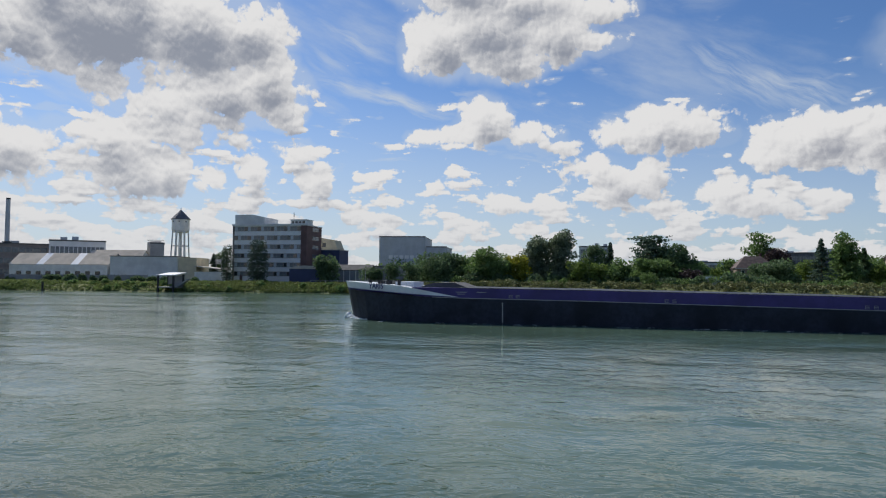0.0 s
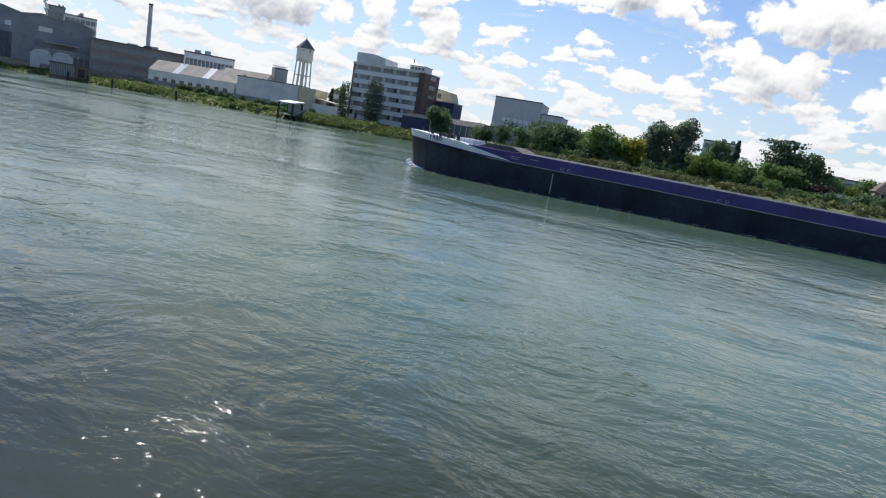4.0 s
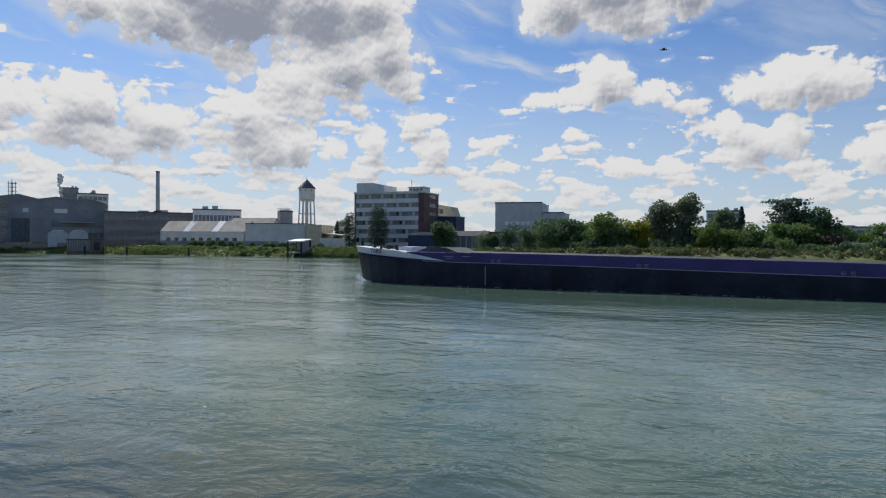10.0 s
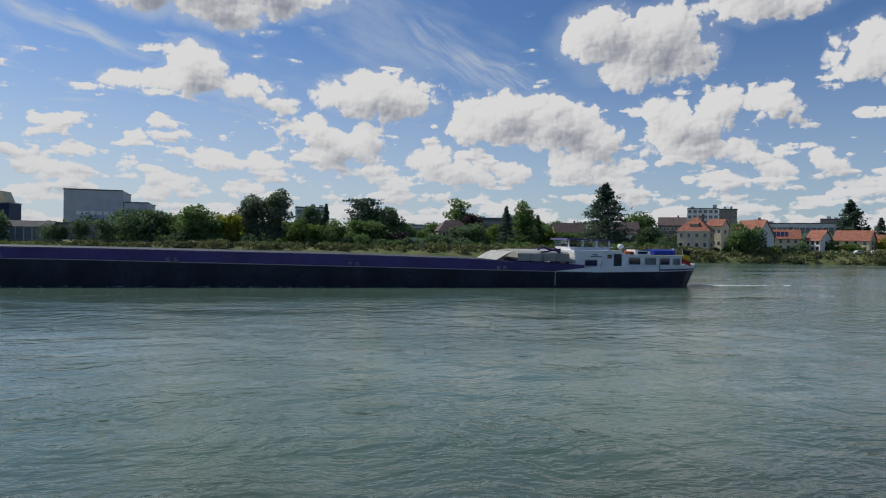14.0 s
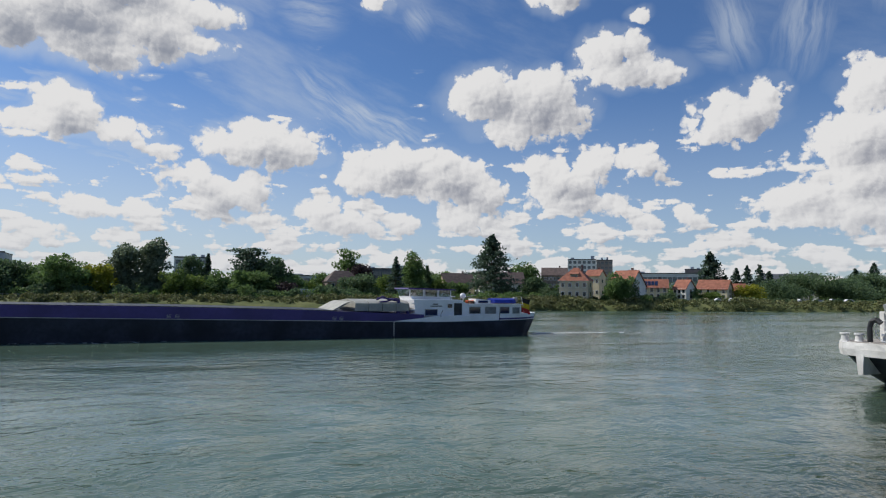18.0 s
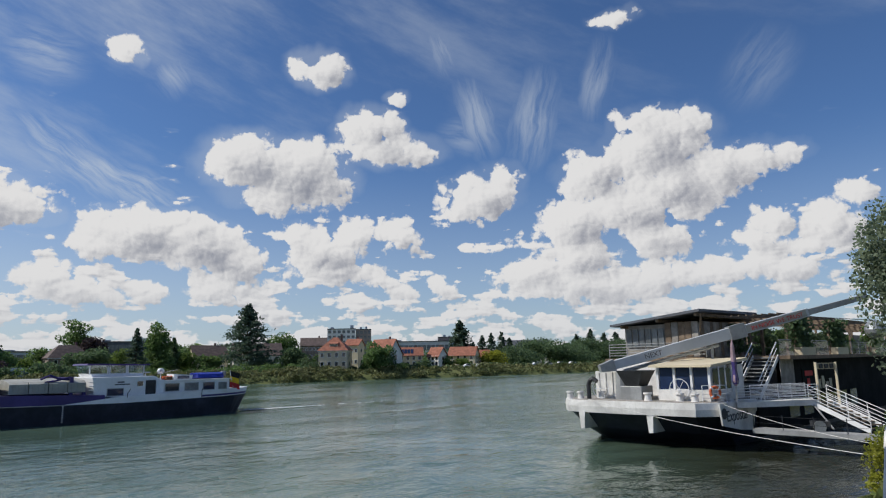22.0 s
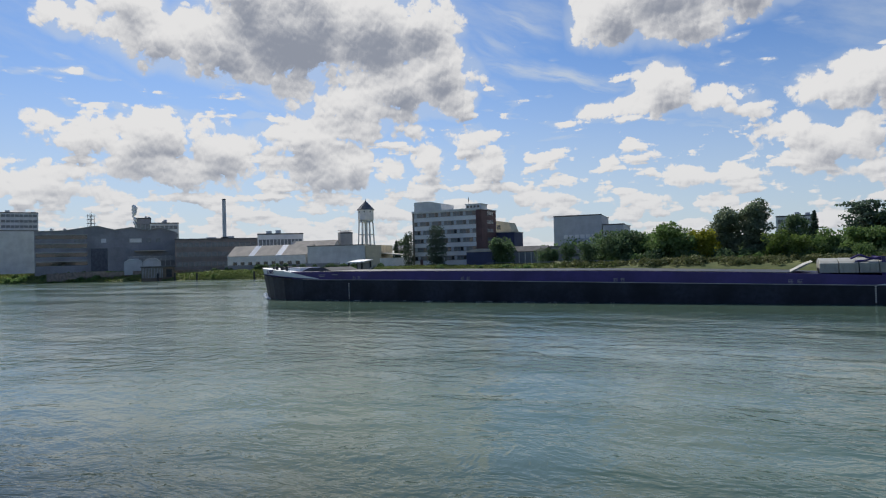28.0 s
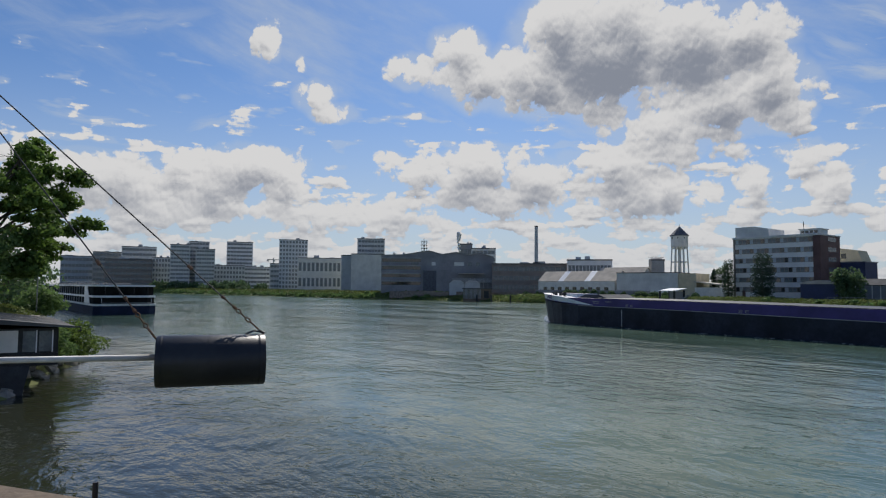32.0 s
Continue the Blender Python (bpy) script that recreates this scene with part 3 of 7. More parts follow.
# ---- ground and river ----


def far_height(d):
    return np.interp(d, [-30, -4, 0, 1.2, 5, 9, 16, 60, 500, 3500], [-3.5, -1.2, 0.0, 0.6, 1.9, 2.6, 3.1, 3.6, 4.0, 6.0])


def near_height(d, x):
    slope = np.interp(d, [-2500, -60, -9, -4, -2.5, -0.8, 0, 4, 30], [4.4, 4.4, 4.1, 3.6, 3.0, 0.7, 0.0, -1.2, -3.5])
    quay = np.interp(d, [-2500, -40, -0.5, 0.0, 0.05, 3, 30], [4.3, 4.25, 4.2, 4.2, -1.5, -2.0, -3.5])
    w = np.interp(x, [-15, -9, 7, 8.5], [0, 1, 1, 0])
    return w * quay + (1 - w) * slope


def ground_sheet():
    xs = np.unique(np.concatenate([np.linspace(-2500, -600, 12), np.arange(-600, 400, 6.0), np.arange(-64, 66, 1.0), np.linspace(400, 2500, 14)]))
    dn = np.array([-2500, -900, -300, -100, -60, -30, -20, -14, -10, -7, -4, -2, -1, -0.5, 0.0, 0.05, 1.5, 4, 10, 30])
    df = np.array([-30, -10, -4, -1, 0, 1.2, 2.5, 5, 7, 9, 12, 16, 25, 40, 60, 100, 200, 500, 1200, 2600])
    rng = np.random.default_rng(5)
    vs, cols = [], len(dn) + len(df)
    for x in xs:
        for d in dn:
            wob = 0.0 if abs(x) < 12 else rng.normal() * 0.12 * (abs(d) < 40)
            vs.append((x, bank_near(x) + d, float(near_height(d, x)) + wob))
        for d in df:
            vs.append((x, bank_far(x) + d, float(far_height(d)) + rng.normal() * 0.12 * (1 < d < 60)))
    fs = [(i * cols + j, (i + 1) * cols + j, (i + 1) * cols + j + 1, i * cols + j + 1) for i in range(len(xs) - 1) for j in range(cols - 1)]
    g = G()
    g.v, g.f = vs, fs
    ob = part("ground", g, M["grass"], smooth=True)
    tagged(ob, "grassy river banks and flat land to the horizon", "ground", kind="structure")


def river():
    """The moving surface: rises and falls by a few centimetres near the quay."""
    def steps(fine, lo, hi, far, n):
        mid = np.arange(lo, hi, fine)
        return mid, n, far
    xs = np.concatenate([-np.geomspace(70, 2400, 34)[::-1], np.arange(-68, 69, 0.62), np.geomspace(70, 2400, 34)])
    ys = np.concatenate([np.linspace(-900, -14, 8), np.arange(-12, 46, 0.42), np.geomspace(47, 420, 60)])
    X, Y = np.meshgrid(xs, ys, indexing="ij")
    rng = np.random.default_rng(8)
    Z = np.zeros_like(X)
    for _ in range(26):
        a = rng.normal(math.pi / 2, 0.7)
        k = 2 * math.pi / rng.uniform(1.6, 8.0)
        Z += 0.0042 * (6.0 / (k * 2 + 1.5)) * np.sin(k * (X * math.cos(a) + Y * math.sin(a)) + rng.uniform(0, 6.28))
    Z *= np.clip((60 - np.hypot(X, Y)) / 25, 0, 1)
    cols = len(ys)
    g = G()
    g.v = np.stack([X, Y, Z], -1).reshape(-1, 3).tolist()
    g.f = [(i * cols + j, (i + 1) * cols + j, (i + 1) * cols + j + 1, i * cols + j + 1) for i in range(len(xs) - 1) for j in range(cols - 1)]
    ob = part("water", g, M["water"], smooth=True)
    return tagged(ob, "grey-green rippled river water with glints", "river", kind="structure")


ground_sheet()
water = river()

# ---- the river barge under way ----


def barge():
    top = thing("cargo_barge", "long black and purple river cargo barge under way, riding high", "barge", -28.5, 84.9, 0, -1.89)

    def half(s):
        return float(np.interp(s, [0, 0.5, 1.5, 3, 5, 8, 12, 98, 102.5, 105.5, 107.2, 108.0], [0.12, 0.9, 1.9, 3.1, 4.2, 5.2, 5.72, 5.72, 5.3, 4.4, 3.2, 1.8]))

    def rake(s, z):
        """Stem and stern lean outwards with height."""
        if s < 12:
            return s - 1.5 * max(z, 0) / 5 * (1 - s / 12)
        if s > 100:
            return s + 0.5 * (max(z, 0) - 0.3) / 2.5 * (s - 100) / 8 - 0.6 * max(0, 1.1 - z) * max(0, s - 100) / 8
        return s

    def edge(s):
        return float(np.interp(s, [0, 2, 9, 14, 31, 86, 92, 105, 108.0], [3.95, 3.8, 3.3, 3.12, 2.95, 2.0, 1.9, 2.1, 2.2]))

    S = [0, 0.25, 0.5, 1, 1.5, 2.2, 3, 4, 5, 6.5, 8, 10, 12, 16, 22, 31, 45, 60, 75, 86, 92, 98, 101, 103, 104.3, 105.5, 106.4, 107.2, 108.0]

    def band(z_of_lo, z_of_hi, lo, hi, inset=0.0, thick=None, flare=0.0):
        rings = []
        for s in [lo] + [q for q in S if lo < q < hi] + [hi]:
            a, b = z_of_lo(s), z_of_hi(s)
            w = max(0.05, half(s) - inset)
            wl = w * (1 - 0.10 * max(0, 1 - s / 12)) if s < 12 else w
            rings.append([(rake(s, a), -wl, a), (rake(s, b), -w, b), (rake(s, b), w, b), (rake(s, a), wl, a)])
        return G().loft(rings)

    part("hull", band(lambda s: -1.4, edge, 0, 108.0), M["black"], top, "black steel hull")
    part("rubbing_strake", band(lambda s: edge(s) - 0.05, lambda s: edge(s) + 0.03, 12, 86.5, -0.05), M["grey"], top)
    # white bulwark at the bow, tapering aft
    rim = lambda s: float(np.interp(s, [0, 5, 10, 15], [5.05, 4.7, 4.4, 4.3]))
    low = lambda s: float(np.interp(s, [0, 9, 15.2], [edge(0) + 0.004, edge(9) + 0.15, edge(15) + 0.1]))
    wedge = lambda s: float(np.interp(s, [0, 9, 9.6, 15.2], [rim(0), rim(9), 4.25, low(15.2) + 0.02]))
    part("bow_bulwark", band(low, wedge, 0, 15.2, 0.0), M["white"], top, "white bow bulwark")
    # purple hold coaming
    ctop = lambda s: float(np.interp(s, [9, 14, 31, 65, 79, 90], [4.36, 4.32, 4.17, 3.72, 3.3, 2.85]))
    part("coaming", band(lambda s: edge(s) + 0.004, ctop, 9.6, 90.2, 0.06), M["purple"], top, "purple hold coaming")
    part("coaming_rail", band(lambda s: ctop(s), lambda s: ctop(s) + 0.07, 15, 79, 0.35), M["dark"], top)
    g = G()
    g.extrude_y([(9.8, 4.3), (11.5, 4.9), (14.4, 4.95), (16.2, 4.3)], -3.6, 3.6)
    part("fore_hatch", g, M["rooffelt"], top, "grey canvas-covered fore hatch")
    part("bow_stripe", band(lambda s: low(s) - 0.03, lambda s: low(s) + 0.22 * (1 - s / 16), 0.02, 15.0, -0.03), M["purple"], top, "purple stripe under the white bulwark")
    # foredeck fittings
    for s, w in ((2.6, -1.9), (4.2, -2.9), (5.6, -3.3), (7.2, -3.9)):
        b = part("bollard", G().turn([(0.22, 4.3), (0.22, 5.1), (0.3, 5.12), (0.3, 5.22)], 10, (s, w)), M["dark"], top, smooth=False)
    part("anchor_winch", G().box(3.6, 5.4, -1.2, 1.2, 4.3, 5.15).tube((4.5, -1.8, 4.8), (4.5, 1.8, 4.8), 0.35), M["dark"], top)
    part("bow_locker", G().box(6.2, 8.8, -2.4, 2.4, 4.2, 5.0), M["white"], top)
    part("jack_staff", G().tube((1.2, 0, 4.9), (1.2, 0, 6.6), 0.04, 0.025, 6), M["grey"], top)
    for k in range(6):
        q = 0.8 + k * 1.5
        part("bow_stanchion", G().tube((q, -half(q) * 0.86, rim(q) - 0.1), (q, -half(q) * 0.86, rim(q) + 0.45), 0.03, 0.03, 5), M["grey"], top)
    # name on the bow
    text_on(top, "YARIS", pose(4.35, -4.72, 4.12, 90, 0, -22.5), 0.95, M["purple"], 0.03)
    # draught marks and loading marks
    for s in (20.8, 86.2):
        for k in range(11 if s < 50 else 9):
            z = 0.25 + k * 0.22
            if z < edge(s) - 0.15:
                part("draught_mark", G().box(s - 0.07, s + 0.07, -5.76, -5.70, z, z + 0.11), M["offwhite"], top)
    for s in (21.6, 39.5, 60.0, 78.5):
        z = edge(s) + 0.12
        for k in (0, 0.85):
            mark = G()
            mark.box(s + k - 0.04, s + k, -5.70, -5.655, z, z + 0.36)
            mark.box(s + k, s + k + 0.4, -5.70, -5.655, z + 0.32, z + 0.36)
            mark.box(s + k, s + k + 0.4, -5.70, -5.655, z + 0.16, z + 0.2)
            mark.box(s + k, s + k + 0.4, -5.70, -5.655, z, z + 0.04)
            part("loading_mark", mark, M["grey"], top)
    for x0, x1, z0 in ((15.0, 16.4, 3.78), (17.6, 18.8, 3.8), (15.2, 16.2, 3.55)):
        part("lettering_bar", G().box(x0, x1, -5.70, -5.655, z0, z0 + 0.07), M["grey"], top, "unreadable pale lettering bar")
    # folded hatch covers, stacked before the accommodation
    for k, s in enumerate((79.2, 79.9)):
        for q, w in ((0, 0.0), (0.18, 0.12), (0.36, 0.24)):
            prof = [(s - 0.6 + q * 2.2, 3.25 + q), (s + 0.9 + q * 1.6, 4.15 + q * 0.6), (s + 1.0 + q * 1.6, 4.28 + q * 0.6), (s - 0.6 + q * 2.2, 3.4 + q)]
            if k == 0:
                part("cover_edge", G().extrude_y(prof, -4.9, 4.9), M["hatch"], top)
    for k in range(4):
        a = 81.4 + k * 1.78
        cover = G().extrude_x([(-4.9, 3.25), (-4.9, 4.25), (-4.2, 4.5), (0, 4.75), (4.2, 4.5), (4.9, 4.25), (4.9, 3.25)], a, a + 1.70)
        for e in (0.3, 0.85, 1.4):
            cover.box(a + e, a + e + 0.06, -4.96, -4.9, 3.3, 4.2)
        part("hatch_cover", cover, M["hatch"], top, bevel=0.03)
    g = G()
    for w in (-4.6, 4.6):
        g.box(86.9, 87.25, w - 0.2, w + 0.2, 2.9, 4.9)
        g.box(88.2, 88.5, w - 0.2, w + 0.2, 2.7, 4.1)
    g.box(86.95, 87.2, -4.6, 4.6, 4.62, 4.85)
    g.path([(84.2, -4.5, 4.7), (85.0, -4.5, 5.1), (85.8, -4.5, 4.75), (86.9, -4.5, 4.6)], 0.12)
    g.path([(84.6, -4.5, 4.4), (85.5, -4.5, 4.5), (86.9, -4.5, 4.85)], 0.10)
    part("hatch_crane", g, M["purple"], top, "purple hatch gantry")
    # white sheer strake of the stern
    lo = lambda s: edge(s) + 0.006
    hi = lambda s: float(np.interp(s, [86.4, 92, 105, 108.0], [edge(86.4) + 0.05, 2.65, 2.95, 3.0]))
    part("stern_bulwark", band(lo, hi, 86.4, 108.0, 0.0), M["white"], top, "white stern bulwark")
    part("stern_stripe", band(lambda s: edge(s) + 0.1, lambda s: edge(s) + 0.32, 101, 107.8, -0.02), M["purple"], top)
    # accommodation
    z0 = 2.6
    cab = G().prism([(89.3, -5.0), (104.4, -5.0), (104.8, -4.6), (104.8, 4.6), (104.4, 5.0), (89.3, 5.0)], z0, 4.12)
    part("cabin", cab, M["white"], top, "white accommodation house", bevel=0.06)
    part("cabin_roof", G().prism([(95.9, -5.15), (104.5, -5.15), (104.9, -4.7), (104.9, 4.7), (104.5, 5.15), (95.9, 5.15)], 4.12, 4.22), M["white"], top)
    fore = G().extrude_y([(89.3, 2.6), (89.0, 4.75), (95.6, 4.75), (96.6, 4.15), (96.6, 2.6)], -5.04, 5.04)
    part("fore_house", fore, M["white"], top, bevel=0.05)
    for k in range(4):
        part("house_rail", G().tube((88.7, -5.1, 3.0 + k * 0.42), (89.3, -5.1, 3.0 + k * 0.42), 0.05), M["white"], top)
    for s, w, z, hgt, m in ((91.4, 1.6, 2.75, 0.7, "blueglass"), (97.6, 1.5, 3.0, 0.78, "glass"), (99.9, 1.5, 3.0, 0.78, "curtain"), (102.0, 1.3, 3.0, 0.78, "blueglass"), (103.75, 0.9, 3.0, 0.72, "curtain")):
        win = part("window", G().box(s - w / 2 - 0.08, s + w / 2 + 0.08, -5.09, -5.0, z - 0.08, z + hgt + 0.08), M["grey"], top)
        part("pane", G().box(s - w / 2, s + w / 2, -5.115, -5.085, z, z + hgt), M[m], win)
    door = part("doorway", G().box(94.6, 95.7, -5.10, -5.0, 2.7, 4.3), M["dark"], top, "dark open doorway")
    part("door", G().box(95.75, 96.6, -5.16, -5.10, 2.7, 4.3), M["white"], top)
    part("port_light", G().box(93.7, 94.3, -5.1, -5.02, 3.7, 4.2), M["glass"], top)
    part("house_lettering", G().box(91.6, 92.3, -5.07, -5.03, 4.1, 4.24).box(91.3, 92.9, -5.07, -5.03, 3.86, 3.98), M["bar"], top)
    # wheelhouse
    wh = part("wheelhouse", G().extrude_y([(89.6, 4.75), (89.4, 5.15), (95.1, 5.1), (95.0, 4.75)], -2.6, 2.6), M["white"], top)
    part("wheelhouse_roof", G().extrude_y([(88.8, 6.1), (89.0, 6.28), (95.6, 6.12), (95.7, 5.98)], -3.1, 3.1), M["purple"], wh, "purple wheelhouse roof")
    for w in (-2.56, 2.53):
        for run in ([(89.45, 5.15), (89.05, 6.1), (91.05, 6.07), (91.2, 5.13)], [(91.5, 5.13), (91.35, 6.07), (93.1, 6.04), (93.2, 5.12)], [(93.5, 5.12), (93.5, 6.03), (95.2, 6.0), (95.05, 5.1)]):
            part("pane", G().extrude_y(run, w, w + 0.03), M["pane"], wh)
    part("front_pane", G().loft([[(89.45, -2.5, 5.15), (89.45, 2.5, 5.15), (89.05, 2.5, 6.1), (89.05, -2.5, 6.1)], [(89.48, -2.5, 5.15), (89.48, 2.5, 5.15), (89.08, 2.5, 6.1), (89.08, -2.5, 6.1)]]), M["pane"], wh)
    part("back_pane", G().loft([[(95.05, -2.5, 5.1), (95.05, 2.5, 5.1), (95.2, 2.5, 6.0), (95.2, -2.5, 6.0)], [(95.08, -2.5, 5.1), (95.08, 2.5, 5.1), (95.23, 2.5, 6.0), (95.23, -2.5, 6.0)]]), M["pane"], wh)
    part("helm_console", G().extrude_y([(89.9, 4.76), (89.9, 5.5), (90.5, 5.6), (90.9, 5.3), (90.9, 4.76)], -1.5, 1.5), M["dark"], wh, "dark helm console")
    part("helm_seat", G().box(91.9, 92.5, -0.35, 0.35, 4.76, 5.2).box(92.4, 92.55, -0.35, 0.35, 5.2, 5.85), M["cloth"], wh, "black helm seat", bevel=0.04)
    for s, lean in ((89.3, -0.3), (91.2, -0.1), (91.4, 0.12), (93.2, 0.1), (93.35, -0.1), (95.1, 0.1)):
        part("window_post", G().box(s - 0.06, s + 0.06, -2.62, -2.5, 5.08, 6.08), M["white"], wh)
    # on the cabin roof
    dome = G().turn([(0.05, 4.9), (0.28, 4.95), (0.42, 5.15), (0.42, 5.35), (0.3, 5.55), (0.1, 5.62)], 14, (97.6, -1.0))
    dome.tube((97.6, -1, 4.2), (97.6, -1, 4.95), 0.06)
    part("satellite_dome", dome, M["white"], top, smooth=True)
    part("radar_scanner", G().box(95.2, 96.2, -1.6, -1.35, 5.1, 5.22).tube((95.7, -1.5, 4.2), (95.7, -1.5, 5.1), 0.05).box(94.9, 95.6, -1.8, -1.2, 4.8, 4.9), M["white"], top)
    part("mast", G().tube((97.0, -1.5, 4.9), (99.4, -1.5, 5.4), 0.04).tube((99.2, -1.5, 4.2), (98.6, -1.5, 5.0), 0.04), M["grey"], top)
    part("life_raft", G().tube((96.9, -3.6, 4.45), (98.2, -3.6, 4.45), 0.24), M["orange"], top)
    sk = part("skylight", G().extrude_y([(98.0, 4.2), (98.0, 4.9), (100.2, 4.72), (100.2, 4.2)], -4.4, -2.0), M["white"], top)
    part("pane", G().box(98.4, 99.8, -4.46, -4.39, 4.34, 4.66), M["blueglass"], sk)
    boat = G().loft([[(s, w * b - 2.8, z0 + 4.2) for w, z0 in ((-1, 0.15), (-0.75, 0.6), (0, 0.78), (0.75, 0.6), (1, 0.15), (0, 0.0))] for s, b in ((100.6, 0.35), (101.2, 0.9), (102.5, 1.1), (104.0, 1.05), (104.5, 0.8))])
    part("covered_dinghy", boat, M["tarp"], top, "dinghy under a blue tarpaulin", smooth=False)
    part("outboard_motor", G().box(104.5, 105.0, -3.1, -2.5, 4.5, 5.1), M["grey"], top, bevel=0.06)
    part("deck_box", G().box(97.2, 97.9, -4.2, -3.4, 4.2, 4.62), M["rust"], top)
    part("deck_box", G().box(99.0, 99.5, -1.0, 0, 4.2, 4.7), M["rust"], top)
    part("stern_winch", G().box(105.9, 107.0, -1.8, 1.8, 3.0, 3.5).tube((106.5, -1.3, 3.4), (106.5, 1.3, 3.4), 0.35), M["dark"], top)
    # flag at the stern
    part("flag_staff", G().tube((105.4, -4.4, 2.9), (104.9, -4.4, 5.2), 0.035), M["white"], top)
    for k, m in enumerate(("cloth", "yellow", "red")):
        strip = G()
        rows = []
        for j in range(7):
            f0 = j / 6
            a, b = k / 3, (k + 1) / 3
            top_at = lambda q: (104.98 + f0 * 1.25 + 0.05 * math.sin(j * 1.4 + q * 5), -4.4 + 0.1 * math.sin(j * 1.1 + q * 4), 5.1 - f0 * 0.35 - q * 2.0)
            rows.append((top_at(a), top_at(b)))
        for (p0, p1), (q0, q1) in zip(rows, rows[1:]):
            strip.add([p0, p1, q1, q0], [(0, 1, 2, 3)])
        part("flag_stripe", strip, M[m], top)
    # stays and side rails
    for s in (92.5, 100.9):
        part("deck_davit", G().path([(s, -5.6, 1.9), (s, -5.75, 2.9), (s + 0.4, -5.4, 3.4)], 0.04), M["dark"], top)
    # bow wave and stern wash travel with the ship
    rng = random.Random(3)
    for k, (x, y, hgt) in enumerate(((-1.0, -0.15, 0.85), (-0.5, -0.7, 0.5), (0.3, -1.3, 0.26), (1.2, -1.9, 0.14), (2.3, -2.6, 0.1))):
        lump = [(x + 0.75 * math.cos(q) * rng.uniform(0.7, 1.2), y + 0.28 * math.sin(q) * rng.uniform(0.7, 1.2)) for q in [i * 0.785 for i in range(8)]]
        cx, cy = x, y
        g = G().loft([[(p, q, -0.02) for p, q in lump], [(cx + (p - cx) * 0.75, cy + (q - cy) * 0.75, hgt * 0.6) for p, q in lump], [(cx + (p - cx) * 0.2, cy + (q - cy) * 0.2, hgt) for p, q in lump]])
        part("bow_wave", g, M["foam"], top, "white curl of the bow wave", smooth=True)

    def foam_patch(s, w, a, b):
        n = 9
        pts = []
        for i in range(n):
            q, r = 2 * math.pi * i / n, rng.uniform(0.55, 1.2)
            pts.append((s + a * r * math.cos(q), w + b * r * math.sin(q), 0.03 + rng.uniform(0, 0.015)))
        return G().add(pts, [tuple(range(n))])

    for k in range(44):
        s = rng.uniform(3, 60)
        part("foam_patch", foam_patch(s, -6.0 - rng.expovariate(3.0), rng.uniform(0.15, 0.7), rng.uniform(0.05, 0.14)), M["foam"], top)
    for k in range(60):
        f = rng.uniform(0, 1) ** 1.5
        s = 108.4 + f * 22
        part("foam_patch", foam_patch(s, -2.6 - f * 1.2 + rng.gauss(0, 0.3), rng.uniform(0.4, 1.5) * (1.2 - 0.7 * f), rng.uniform(0.2, 0.5) * (1.2 - f)), M["foam"], top)
    return top


def text_on(parent, words, m, size, material, thick=0.01):
    """Lettering in the built-in font, turned into a mesh."""
    cu = bpy.data.curves.new("lettering", "FONT")
    cu.body, cu.size, cu.extrude = words, size, thick
    cu.align_x = "CENTER"
    ob = bpy.data.objects.new("lettering", cu)
    scene.collection.objects.link(ob)
    dg = bpy.context.evaluated_depsgraph_get()
    me = bpy.data.meshes.new_from_object(ob.evaluated_get(dg))
    bpy.data.objects.remove(ob)
    me.materials.clear()
    me.materials.append(material)
    done = new("lettering", me)
    done.parent, done.matrix_basis = parent, m
    return done


ship = barge()

# ---- trees ----
TREE_SEED = [11]


def land_z(x, y):
    return float(far_height(y - bank_far(x)))


def lobes_of(kind, w, h, rng, low=0.22):
    """Ellipsoid lobes (centre, radii) that make up a crown of that width and height over its foot."""
    r = w / 2
    out = []
    if kind == "column":
        for k in range(9):
            z = h * (0.06 + 0.88 * k / 8)
            q = r * (0.85 + 0.3 * math.sin(math.pi * min(1, (k + 1.6) / 9.2)))
            out.append(((rng.normal() * 0.06 * r, rng.normal() * 0.06 * r, z), (q * 1.0, q * 1.0, h * 0.11)))
        return out
    if kind == "poplar":
        for k in range(30):
            f = rng.uniform(0.10, 0.93)
            q = r * (1.12 - 0.55 * f ** 2)
            a = rng.uniform(0, 6.28)
            d = q * rng.uniform(0.15, 0.62)
            out.append(((d * math.cos(a), d * math.sin(a), h * f), (q * 0.58, q * 0.58, h * 0.10)))
        return out
    if kind == "willow":
        for k in range(16):
            a, f = rng.uniform(0, 6.28), rng.uniform(0.3, 0.88)
            d = r * rng.uniform(0.1, 0.7)
            out.append(((d * math.cos(a), d * math.sin(a), h * f), (r * 0.44, r * 0.44, h * 0.2)))
        return out
    low = 0.1 if kind == "bush" else low
    for k in range(26):
        a, f = rng.uniform(0, 6.28), rng.uniform(low, 0.86)
        q = r * math.sqrt(max(0.1, 1 - ((f - 0.45) / 0.6) ** 2))
        d = q * rng.uniform(0.2, 0.8)
        s = rng.uniform(0.33, 0.5)
        out.append(((d * math.cos(a), d * math.sin(a), h * f), (r * s, r * s, min(r, h / 2) * s)))
    return out


def crown_points(lobes, n, rng):
    vol = np.array([a * b * c for _, (a, b, c) in lobes]) ** 0.7
    pick = rng.choice(len(lobes), n, p=vol / vol.sum())
    c = np.array([q for q, _ in lobes])[pick]
    s = np.array([q for _, q in lobes])[pick]
    d = rng.normal(size=(n, 3))
    d /= np.linalg.norm(d, axis=1, keepdims=True)
    return c + d * s * rng.uniform(0.55, 1.06, (n, 1))


